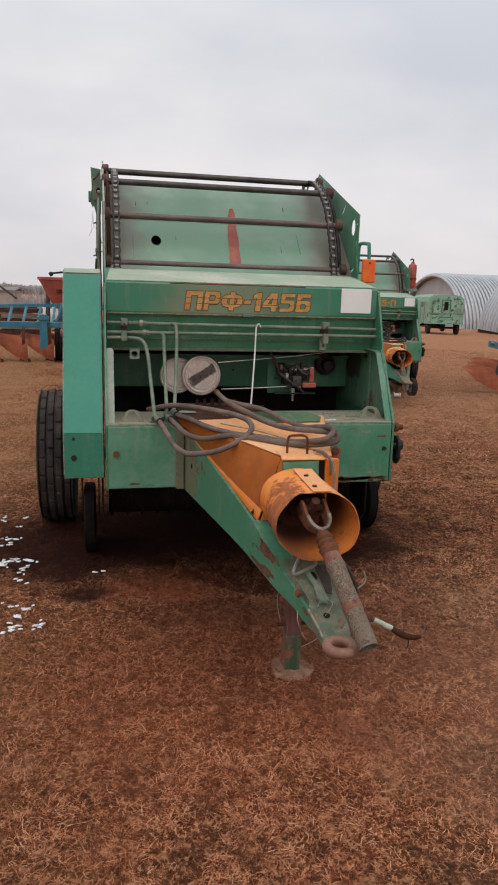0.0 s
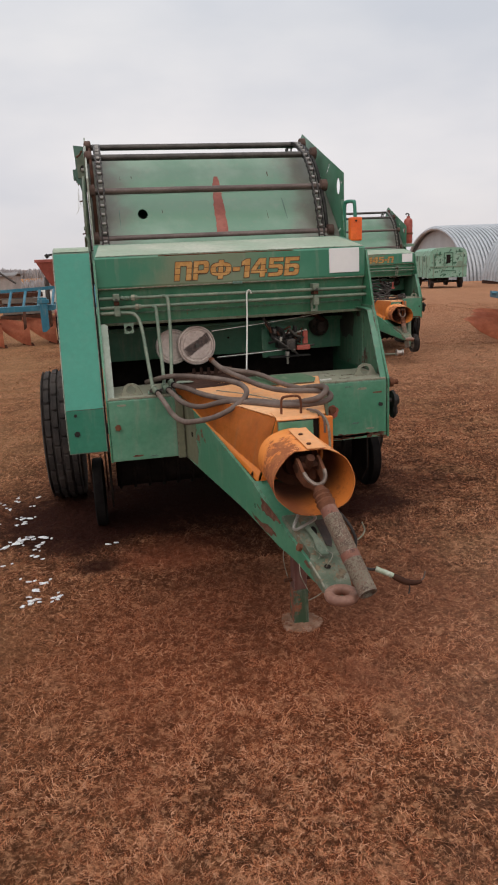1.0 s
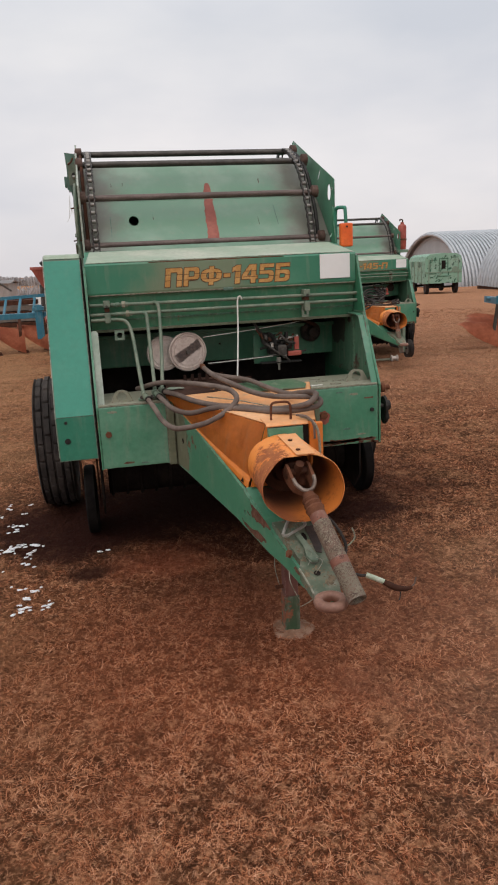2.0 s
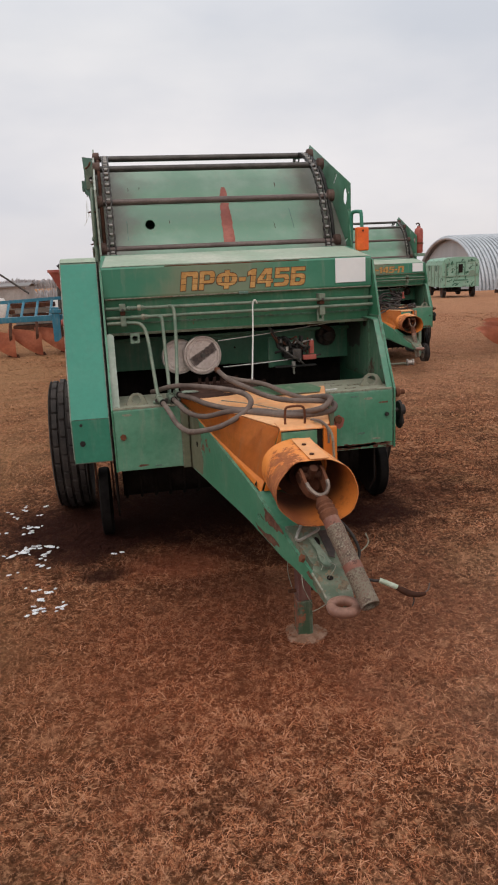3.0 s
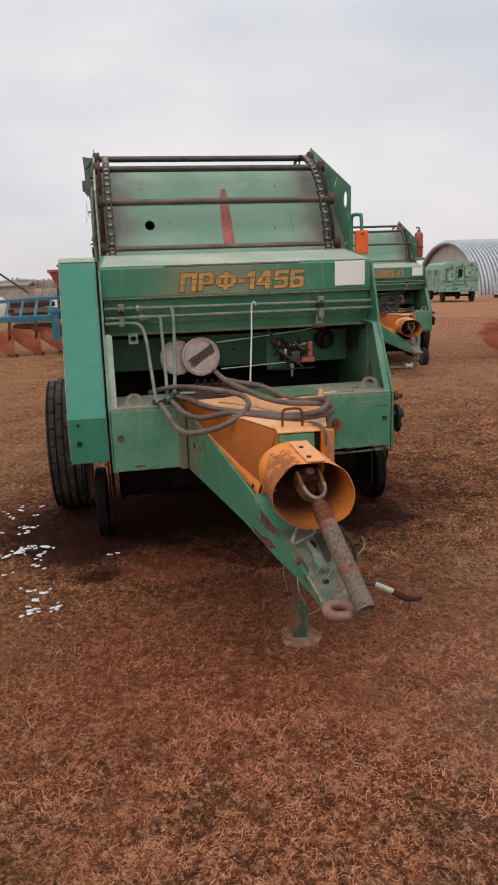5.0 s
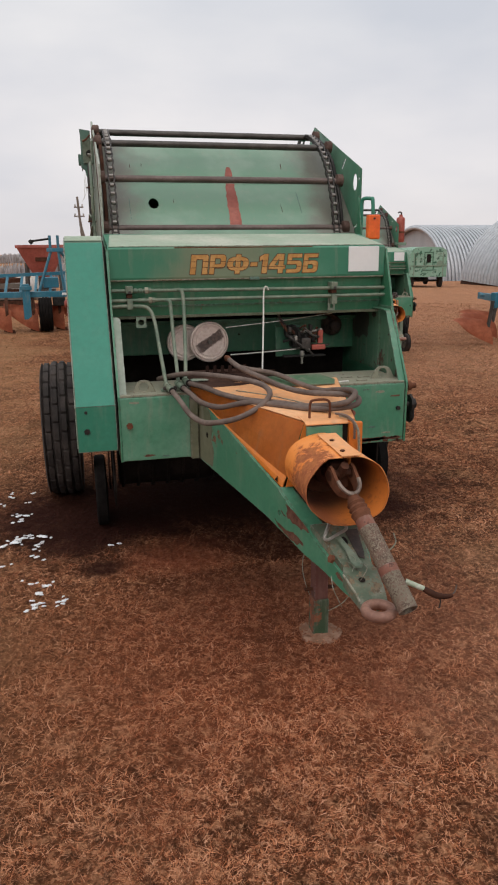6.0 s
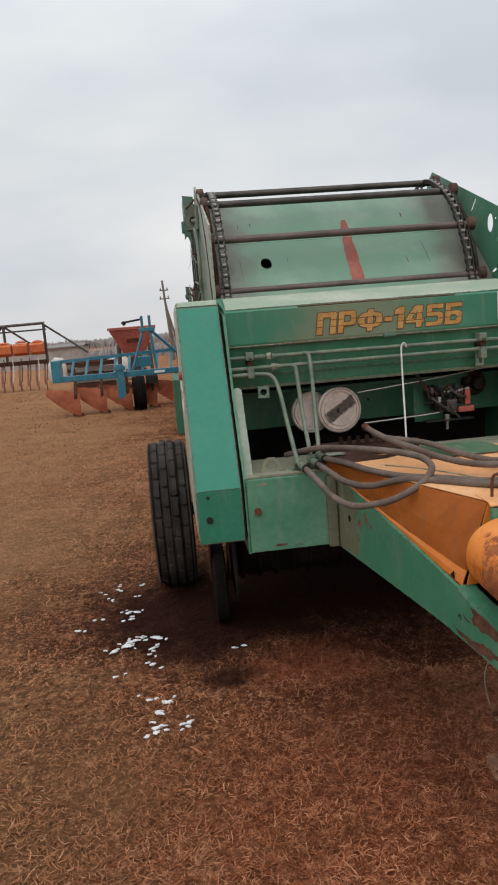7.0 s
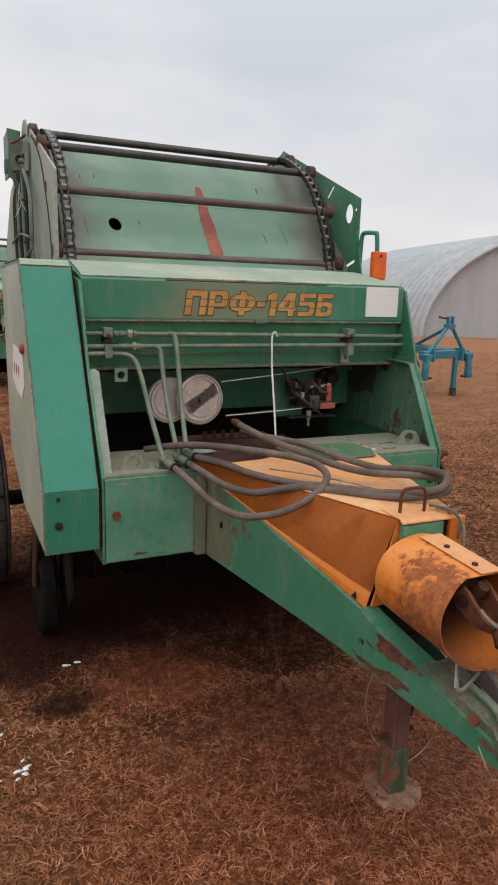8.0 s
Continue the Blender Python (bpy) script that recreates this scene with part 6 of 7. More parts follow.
    wheel(b, (1.0, 1.0, 0.225), 0.218, 0.070, RUSTY_DARK, 1, "gauge_wheel", False, 1, TYRE_DARK)
    for x in (-0.878, -0.782):
        part("wheel_fork", plate([(0.74, 0.24), (0.77, 0.22), (0.83, 0.22), (0.74, 0.56), (0.66, 0.60), (0.62, 0.56)], side_at(x), 0.008), RUSTY_DARK, b, "rusty fork of the gauge wheel")
    part("fork_head", box(-0.885, -0.770, 0.61, 0.74, 0.585, 0.635, 0.006), RUSTY_STAND, b)
    for x in (0.885,):
        part("gauge_arm", tube([(x, 0.83, 0.26), (x, 0.7, 0.45), (x * 0.93, 0.45, 0.64)], 0.018, 6), VOID, b)
    # Pickup parts are near-black: the shade under the machine is in their colour.
    part("pickup_drum", cyl((-0.72, 0.86, 0.36), (0.80, 0.86, 0.36), 0.14, seg=24), VOID, b, "pickup drum, near-black for the shade below", True)
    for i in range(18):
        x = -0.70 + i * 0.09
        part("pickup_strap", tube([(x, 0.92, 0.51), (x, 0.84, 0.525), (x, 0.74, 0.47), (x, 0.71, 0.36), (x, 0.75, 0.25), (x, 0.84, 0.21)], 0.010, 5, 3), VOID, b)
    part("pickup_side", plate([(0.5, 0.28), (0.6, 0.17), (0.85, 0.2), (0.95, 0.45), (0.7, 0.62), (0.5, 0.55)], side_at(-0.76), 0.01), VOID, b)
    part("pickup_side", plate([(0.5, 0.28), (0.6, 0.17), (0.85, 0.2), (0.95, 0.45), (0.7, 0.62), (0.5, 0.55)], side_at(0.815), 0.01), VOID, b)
    # Unseen sheets, added to keep light out from under the machine.
    part("floor_light_stop", box(-0.73, 0.75, 0.36, 1.95, 0.545, 0.56), VOID, b)
    part("rear_light_stop", box(-0.73, 0.75, 1.9, 1.92, 0.30, 0.56), VOID, b)
    # chain sprockets at the right end of the beam
    sp = part("sprocket", lathe([(0, 0.008), (0, 0.05), (0.012, 0.05), (0.012, 0.03), (0.035, 0.028), (0.035, 0.008)], (0.785, 0.05, 0.80), (1, 0, 0), 14), BLACK_STEEL, b, "greasy drive sprocket")
    part("sprocket", lathe([(0, 0.008), (0, 0.034), (0.012, 0.034), (0.012, 0.02), (0.03, 0.018), (0.03, 0.008)], (0.785, 0.05, 0.735), (1, 0, 0), 12), BLACK_STEEL, b)
    part("sprocket_shaft", cyl((0.74, 0.05, 0.80), (0.79, 0.05, 0.80), 0.012), STEEL, sp)
    part("drive_chain", tube([(0.795, 0.02, 0.80), (0.795, 0.05, 0.845), (0.795, 0.1, 0.80), (0.795, 0.085, 0.73), (0.795, 0.05, 0.705), (0.795, 0.018, 0.735), (0.795, 0.02, 0.80)], 0.009, 6), BLACK_STEEL, b)
    part("tension_roller", lathe([(0, 0.008), (0, 0.026), (0.02, 0.026), (0.026, 0.014), (0.05, 0.014), (0.05, 0.004)], (0.765, 0.04, 0.90), (1, 0, 0), 14), RUSTY, b, "rusty tension roller", True)
    return b


# ---- the balers ----
round_baler(pose(0, 0, 0), "weathered green round baler with an orange drawbar hood on dry grass", "ПРФ-145Б")
TIP = pose(0, 1.45, 0, 5.5) @ pose(0, -1.45, 0)
round_baler(pose(3.50, 7.06, -0.06, 0, 0, -2.6), "second green round baler parked behind, tongue on a small wheel", "ПРФ-145-П", -0.41, 1.1, stand=False, full=False)
round_baler(pose(0.32, 9.0, -0.01) @ TIP, "third green round baler parked straight behind the first", "ПРФ-145-П", -0.45, 1.32, stand=False, full=False, wheels=False)


def loose_hoses(m):
    p = thing("hose_bundle", "black hoses coiled loosely on the second baler's drawbar hood", "hose", "", m)
    rnd = random.Random(21)
    for e in range(4):
        a, c, z = 0.12 + 0.02 * e, 0.05 * rnd.uniform(-1, 1), 0.03 + 0.035 * e
        part("hose", tube([(c + a * math.cos(t) * 1.1, 0.07 * math.sin(t) + 0.03 * rnd.uniform(-1, 1), z + 0.07 * math.sin(t) + 0.02 * math.sin(3 * t + e)) for t in [2 * math.pi * q / 10 for q in range(10 + e % 2)]], 0.011, 6, 4), RUBBER, p, "", True)
    return p


loose_hoses(pose(3.42, 6.72, 0.91))


def spare_shaft(m):
    p = thing("spare_drive_shaft", "short pale drive shaft with a flange lying on the grass", "shaft", "", m)
    part("tube", cyl((-0.35, 0, 0.03), (0.30, 0, 0.03), 0.018), LEDGE, p, "", True)
    part("flange", lathe([(0.28, 0.02), (0.28, 0.055), (0.30, 0.055), (0.31, 0.035), (0.36, 0.035), (0.37, 0.05), (0.39, 0.05), (0.39, 0.01)], (0, 0, 0.045), (1, 0, 0), 16), ALU, p, "pale pinkish flange", True)
    return p


spare_shaft(pose(3.47, 6.90, 0.0, 0, 0, -9))


# ---- ploughs ----
def plough(m, label):
    p = thing("mouldboard_plough", label, "plough", "ploughs", m)
    part("main_beam", box(-1.9, 1.15, -0.06, 0.06, 0.70, 0.82, 0.01), SKYBLUE, p)
    part("top_rail", ring_tube([[(-1.9, 0.45, 1.08), (-1.9, 0.53, 1.08), (-1.9, 0.53, 1.15), (-1.9, 0.45, 1.15)], [(1.0, 0.55, 1.16), (1.0, 0.63, 1.16), (1.0, 0.63, 1.23), (1.0, 0.55, 1.23)]]), SKYBLUE, p)
    part("end_plate", box(-1.98, -1.80, -0.08, 0.55, 0.70, 1.16, 0.012), SKYBLUE, p)
    for i in range(9):
        x = -1.6 + i * 0.3
        part("cross_tube", tube([(x, 0, 0.79), (x + 0.06, 0.52, 1.12)], 0.03, 8), SKYBLUE, p)
    for i in range(5):
        x, y = -1.52 + i * 0.53, -0.40 + i * 0.12
        part("shank", ring_tube([[(x - 0.03, yy - 0.04, z), (x + 0.03, yy - 0.04, z), (x + 0.03, yy + 0.04, z), (x - 0.03, yy + 0.04, z)] for yy, z in ((y, 0.15), (y, 0.45), (y * 0.5, 0.66), (0.02, 0.72), (0.02, 0.76))]), RUSTY_DARK, p)
        rows = []
        for a in range(9):
            u = a / 8
            row = []
            for c in range(7):
                v = c / 6
                xx = x + 0.08 - 0.68 * u
                yy = y - 0.12 + 0.20 * u + 0.20 * v * v * (0.5 + 0.5 * u)
                zz = 0.015 + 0.46 * (u ** 1.5) * (1 - v) + 0.52 * v * (1 - 0.12 * (1 - u) ** 3) + 0.05 * u * v
                row.append((xx, yy, zz))
            rows.append(row)
        bm = ring_tube(rows, close=False)
        bmesh.ops.solidify(bm, geom=bm.faces[:], thickness=0.012)
        mb = part("mouldboard", bm, MOULD, p, "rust-brown mouldboard", True)
        part("share", ring_tube([[(x + 0.14, y - 0.1, 0.0), (x + 0.14, y - 0.02, 0.0), (x + 0.12, y - 0.05, 0.07)], [(x - 0.10, y + 0.0, 0.03), (x - 0.10, y + 0.06, 0.03), (x - 0.08, y + 0.03, 0.08)]]), RUSTY_DARK, mb)
    wheel(p, (-0.22, -0.22, 0.36), 0.36, 0.27, BLACK_STEEL, -1, "depth_wheel", False, 4, TYRE_DARK)
    part("wheel_arm", tube([(-0.15, -0.22, 0.34), (-0.12, -0.1, 0.6), (-0.12, 0, 0.75)], 0.035, 6), SKYBLUE, p)
    part("wheel_post", box(-0.66, -0.50, -0.20, -0.07, 0.26, 0.98, 0.01), SKYBLUE, p)
    part("post_foot", box(-0.64, -0.52, -0.19, -0.08, 0.20, 0.27, 0.01), BLACK_STEEL, p)
    part("axle_block", box(-0.06, 0.20, -0.18, -0.02, 0.52, 0.70, 0.02), BLACK_STEEL, p)
    part("frame_box", box(-0.22, 0.10, 0.10, 0.40, 0.88, 1.10, 0.02), SKYBLUE, p)
    part("post_collar", box(-0.70, -0.46, -0.22, -0.04, 0.86, 0.94, 0.01), SKYBLUE, p)
    for x in (-0.02, 0.14):
        part("tower_leg", tube([(x + (0.06 if x > 0 else -0.30), 0.05, 0.8), (x, 0.02, 1.62), (x, 0.0, 1.95)], 0.030, 6, smooth=False), SKYBLUE, p)
    part("tower_bar", box(-0.10, 0.24, -0.03, 0.05, 1.62, 1.70, 0.008), SKYBLUE, p)
    part("crank", tube([(-0.42, -0.05, 1.82), (-0.36, -0.05, 1.84), (-0.05, 0, 1.88)], 0.022, 6, smooth=False), BLACK_STEEL, p)
    part("crank_knob", cyl((-0.43, -0.05, 1.80), (-0.37, -0.05, 1.84), 0.045), BLACK_STEEL, p)
    part("back_stay", tube([(0.14, 0.02, 1.65), (0.95, 0.35, 0.86)], 0.032, 8), SKYBLUE, p)
    part("lower_link", box(0.75, 0.9, -0.25, 0.0, 0.62, 0.80, 0.01), SKYBLUE, p)
    part("stand_leg", box(0.92, 1.05, -0.05, 0.05, 0.30, 0.86, 0.01), SKYBLUE, p)
    part("maker_plate", box(0.14, 0.36, -0.068, -0.060, 0.735, 0.785), WHITE, p, "pale blank plate")
    return p


plough(pose(-1.38, 12.36, 0, 0, 0, 3), "blue mouldboard plough with rusty shares standing on the field")


def hitch_plough(m):
    """The second plough, seen from its hitch."""
    p = thing("mounted_plough", "blue mounted plough with a hitch tower and one depth wheel", "plough", "ploughs", m)
    part("main_beam", ring_tube([[(-0.2, 0.1, 0.66), (-0.2, 0.22, 0.66), (-0.2, 0.22, 0.78), (-0.2, 0.1, 0.78)], [(0.7, 2.5, 0.66), (0.7, 2.62, 0.66), (0.7, 2.62, 0.78), (0.7, 2.5, 0.78)]]), SKYBLUE, p)
    part("cross_beam", box(-0.52, 0.52, 0.0, 0.12, 0.62, 0.74, 0.01), SKYBLUE, p)
    part("side_beam", tube([(0.36, 0.08, 0.70), (0.62, 2.4, 0.74)], 0.05, 6), SKYBLUE, p)
    for x in (-0.50, 0.45):
        part("hitch_arm", tube([(x * 0.86, 0.06, 0.70), (x, -0.02, 0.64), (x * 1.04, -0.05, 0.50), (x * 1.06, -0.04, 0.30)], [0.045, 0.045, 0.05, 0.06], 8), SKYBLUE, p)
        part("arm_collar", box(x - 0.075, x + 0.075, -0.09, 0.05, 0.60, 0.70, 0.015), SKYBLUE, p)
        part("hitch_pin", cyl((x - 0.12, -0.04, 0.33), (x + 0.12, -0.04, 0.33), 0.022), STEEL, p)
        part("side_plate", box(x * 0.7 - 0.02, x * 0.7 + 0.02, -0.06, 0.12, 0.58, 0.78, 0.006), SKYBLUE, p)
    for s in (-1, 1):
        part("tower_leg", tube([(s * 0.40, 0.02, 0.72), (s * 0.05, 0.0, 1.12), (s * 0.05, 0.0, 1.28)], 0.030, 8, smooth=False), SKYBLUE, p)
    part("tower_head", box(-0.09, 0.09, -0.04, 0.05, 1.08, 1.16, 0.008), SKYBLUE, p)
    part("crank", tube([(-0.26, 0, 1.27), (-0.12, 0, 1.25), (-0.02, 0, 1.26)], 0.016, 6, smooth=False), STEEL, p)
    part("back_stay", tube([(0.05, 0.05, 1.12), (0.45, 1.1, 0.76)], 0.03, 6), SKYBLUE, p)
    part("front_leg", box(0.20, 0.27, 0.0, 0.06, 0.02, 0.64, 0.006), SKYBLUE, p)
    part("leg_foot", box(0.19, 0.28, -0.01, 0.07, 0.0, 0.14, 0.006), STEEL, p)
    dw = wheel(p, (0.72, 1.6, 0.27), 0.27, 0.16, ZINC, -1, "depth_wheel", False)
    dw.matrix_basis = pose(0.72, 1.6, 0, 0, 0, 38) @ pose(-0.72, -1.6, 0)
    part("wheel_arm", tube([(0.80, 1.68, 0.27), (0.8, 1.62, 0.5), (0.6, 1.4, 0.7)], 0.03, 6), SKYBLUE, p)
    part("bracket", box(-0.08, 0.16, 1.2, 1.32, 0.6, 0.86, 0.01), SKYBLUE, p)
    part("pale_plate", box(-0.15, 0.02, 0.92, 0.935, 0.79, 0.90, 0.006), WHITE, p)
    for i, (x, y) in enumerate(((-0.40, 1.05), (0.26, 1.72), (0.74, 2.35))):
        part("shank", tube([(x + 0.15, y, 0.74), (x + 0.12, y + 0.02, 0.4), (x + 0.05, y, 0.12)], 0.035, 6), STEEL, p)
        rows = []
        for a in range(9):
            u = a / 8
            rows.append([(x + 0.12 - 0.66 * u, y - 0.12 + 0.10 * u + 0.20 * v * v, 0.01 + (0.40 - 0.10 * u) * ((v - 0.5) * (1 - 0.85 * u ** 5) + 0.5) * (1 - 0.2 * u) + 0.28 * u) for v in (0, 0.2, 0.4, 0.6, 0.8, 1.0)])
        bm = ring_tube(rows, close=False)
        bmesh.ops.solidify(bm, geom=bm.faces[:], thickness=0.012)
        part("mouldboard", bm, MOULD, p, "rust-red mouldboard", True)
    return p


hitch_plough(pose(6.33, 6.45, 0, 0, 0, 8))


# ---- seed drill, spreader, clutter on the far left ----
def seed_drill(m):
    p = thing("seed_drill", "orange seed drill with rows of coulters under a dark frame", "seeder", "", m)
    part("tool_bar", box(-4.2, 0.0, -0.1, 0.1, 0.95, 1.1, 0.02), RUSTY_DARK, p)
    for i in range(7):
        x = -4.1 + i * 0.59
        part("hopper_box", plate([(-0.28, 1.66), (-0.15, 1.74), (0.15, 1.74), (0.28, 1.66), (0.24, 1.40), (0.10, 1.30), (-0.10, 1.30), (-0.24, 1.40)], lambda u, v, w: (x + w, u, v), 0.50), SEED_ORANGE, p, "orange hopper box")
        part("hopper_lid", lathe([(0, 0.004), (0, 0.18), (0.04, 0.20), (0.08, 0.12), (0.10, 0.004)], (x + 0.25, 0, 1.73 + 0.02 * (i % 2)), (0, 0, 1), 14), SEED_ORANGE, p)
    for i in range(14):
        x = -4.1 + i * 0.305
        part("coulter_arm", tube([(x, 0.05, 1.0), (x, -0.25, 0.6), (x, -0.35, 0.2)], 0.04, 5, 3), COULTER, p)
        part("coulter_disc", lathe([(-0.01, 0.02), (-0.01, 0.19), (0.01, 0.19), (0.01, 0.02)], (x + 0.05, -0.35, 0.2), (1, 0.1, 0), 14), COULTER, p)
        part("seed_tube", tube([(x + 0.1, -0.1, 1.2), (x + 0.12, -0.2, 0.8), (x + 0.08, -0.33, 0.35)], 0.018, 5, 3), BAG if i % 3 == 0 else RUBBER, p)
    part("top_rail", tube([(-4.2, 0.0, 2.36), (0.02, 0.0, 2.42)], 0.05, 8), STEEL, p)
    part("top_rail", tube([(-4.2, 0.3, 2.16), (0.02, 0.3, 2.2)], 0.03, 8), STEEL, p)
    for x in (-0.02, -1.45, -2.9, -4.15):
        part("frame_post", tube([(x, 0, 1.0), (x, 0, 2.4)], 0.05, 8), STEEL, p)
        part("frame_stay", tube([(x + (0.02 if x > -0.5 else -0.05), 0, 2.36), (x + (1.5 if x > -0.5 else -0.85), 0.05, 1.22 if x > -0.5 else 1.66)], 0.04, 6), STEEL, p)
        if x < -0.5:
            part("frame_stay", tube([(x + 0.05, 0, 2.36), (x + 0.95, 0.05, 1.66)], 0.04, 6), STEEL, p)
    return p


seed_drill(pose(-5.25, 23.9, -0.14))


def spreader(m):
    p = thing("fertiliser_spreader", "dull red hopper of a fertiliser spreader on a frame", "spreader", "", m)
    rings = []
    for z, hx, hy in ((0.95, 0.25, 0.25), (1.25, 0.42, 0.4), (1.84, 0.72, 0.62), (1.93, 0.74, 0.64)):
        rings.append([(-hx, -hy, z), (hx, -hy, z), (hx, hy, z), (-hx, hy, z)])
    part("hopper", ring_tube(rings), HOPPER, p, "dull red steel hopper")
    part("hopper_rim", box(-0.77, 0.77, -0.67, -0.63, 1.86, 1.95, 0.01), HOPPER, p)
    part("inspection_plate", box(-0.2, 0.2, -0.52, -0.46, 1.45, 1.62), RUSTY_DARK, p)
    for x in (-0.5, 0.5):
        part("leg", tube([(x, -0.4, 1.4), (x * 1.1, -0.45, 0.0)], 0.05, 6), STEEL, p)
        part("leg", tube([(x, 0.4, 1.4), (x * 1.1, 0.45, 0.0)], 0.05, 6), STEEL, p)
    part("spinner", cyl((0, 0, 0.5), (0, 0, 0.58), 0.35), STEEL, p)
    part("gearbox", box(-0.18, 0.18, -0.18, 0.18, 0.58, 0.95, 0.03), STEEL, p)
    return p


spreader(pose(-1.95, 20.9, -0.1))


def bag_mesh(w, d, h, seed):
    bm = bmesh.new()
    bmesh.ops.create_icosphere(bm, subdivisions=3, radius=1.0)
    noise.seed_set(1)
    for v in bm.verts:
        n = noise.noise(v.co * 1.7 + Vector((seed, 0, 0)))
        k = 1 + 0.22 * n
        x, y, z = v.co
        z = max(z, -0.75)
        v.co = Vector((x * w * k, y * d * k, (z + 0.75) / 1.75 * h * (1 + 0.1 * n)))
    return bm


for i, (x, y, w, h) in enumerate(((-5.8, 29.8, 0.45, 1.15), (-3.1, 27.0, 0.5, 1.0), (-2.5, 27.4, 0.35, 1.2), (-4.4, 31.0, 0.5, 0.8))):
    ob = part("bulk_bag", bag_mesh(w, w * 0.8, h, i * 3.1), BAG, None, "", True)
    tagged(ob, "slumped dirty white bulk bag on the grass", "bag", "bulk bags")
    ob.matrix_basis = pose(x, y, dip(x, y) - 0.01)


def pallet_stack(x, y, w):
    p = thing("timber_stack", "low dark stack of timber and scrap", "timber", "", pose(x, y, dip(x, y)))
    for i in range(5):
        part("plank", box(-w / 2 + 0.1 * (i % 2), w / 2, -0.3 + 0.03 * i, 0.3, 0.06 + i * 0.18, 0.21 + i * 0.18, 0.01), TIMBER if i % 2 else RUSTY_DARK, p)
    return p


pallet_stack(-3.4, 21.5, 1.4)
pallet_stack(-4.6, 30.0, 2.0)


def utility_pole(m):
    p = thing("utility_pole", "weathered timber power pole with a slanting brace", "pole", "", m)
    part("shaft", tube([(0, 0, 0), (-0.55, 0, 9.3)], [0.17] + [0.11], 10), TIMBER, p)
    part("brace", tube([(1.15, 0.2, 0), (-0.40, 0, 6.6)], 0.12, 8), TIMBER, p)
    part("brace", tube([(0.45, -0.3, 0), (-0.36, 0, 6.8)], 0.10, 8), TIMBER, p)
    for z, w in ((8.2, 0.42), (7.3, 0.5)):
        part("cross_arm", box(-0.5 - w, -0.4 + w, -0.06, 0.06, z, z + 0.12), TIMBER, p)
        for k in (-1, 0, 1):
            part("insulator", lathe([(0, 0.03), (0, 0.07), (0.12, 0.08), (0.16, 0.05), (0.24, 0.05), (0.26, 0.004)], (-0.45 + k * w * 0.85, 0, z + 0.12), (0, 0, 1), 8), ZINC, p)
    return p


utility_pole(pose(0.15, 75.0, dip(0.15, 75) - 0.7))


def shed(name, x0, x1, y, depth, h, roof, label, openings=3, m_wall=None):
    z = min(dip(x0, y), dip(x1, y)) - 0.1
    p = thing(name, label, "building", "", pose((x0 + x1) / 2, y, z))
    L = (x1 - x0) / 2
    part("wall", box(-L, L, 0, depth, 0, h), m_wall or WALL_PALE, p)
    part("roof", ring_tube([[(x, -0.3, h), (x, depth / 2, h + roof), (x, depth + 0.3, h), (x, depth + 0.3, h + 0.12), (x, depth / 2, h + roof + 0.15), (x, -0.3, h + 0.12)] for x in (-L - 0.3, L + 0.3)]), ROOF_GREY, p)
    for i in range(openings):
        cx = -L + (i + 0.5) * 2 * L / openings
        wn_ = part("window", box(cx - 0.7, cx + 0.7, -0.06, 0.02, 1.2, 2.1), VOID, p)
        part("sill", box(cx - 0.8, cx + 0.8, -0.12, 0.0, 1.1, 1.2), WALL_PALE, wn_)
    return p


shed("farm_shed", -34.0, -9.7, 74.0, 8.0, 2.25, 0.25, "long low grey farm shed with a flat dark roof", 0)
shed("farm_shed", -70.0, -38.0, 96.0, 9.0, 3.4, 1.4, "distant pale farm building", 7)


def far_trees():
    rnd = random.Random(11)
    bm = bmesh.new()
    for i in range(1500):
        x = -260 + i * 0.3
        y = 300 + rnd.uniform(-15, 30)
        h = 4.3 + 1.3 * noise.noise((x * 0.05, 0, 3)) + 0.9 * noise.noise((x * 0.31, 2, 3)) + rnd.uniform(-0.4, 0.3)
        c = Vector((x, y, dip(x, y) - 0.3))
        for k in range(6):
            a = rnd.uniform(-1, 1)
            top = c + Vector((a * 1.6, rnd.uniform(-1, 1), h * rnd.uniform(0.55, 1.0)))
            tube([c + Vector((a * 0.6, 0, 0)), (c + top) / 2 + Vector((a * 0.5, 0, 0.3)), top], [0.42, 0.38, 0.20], 3, 1, bm, smooth=False)
    for i in range(900):
        x = -110 + i * 0.2
        c = Vector((x, 118 + rnd.uniform(-6, 12), 0))
        c.z = dip(x, c.y) - 0.2
        h = 2.5 + 0.5 * noise.noise((x * 0.12, 4, 1)) + rnd.uniform(-0.3, 0.2)
        for k in range(5):
            a = rnd.uniform(-1, 1)
            top = c + Vector((a * 0.8, rnd.uniform(-1, 1), h * rnd.uniform(0.55, 1.0)))
            tube([c + Vector((a * 0.4, 0, 0)), (c + top) / 2 + Vector((a * 0.3, 0, 0.2)), top], [0.20, 0.16, 0.07], 3, 1, bm, smooth=False)
    tagged(part("far_tree_belt", bm, HAZE_TREE), "bare tree belt far off, haze put into its grey", "trees", kind="stuff")


far_trees()


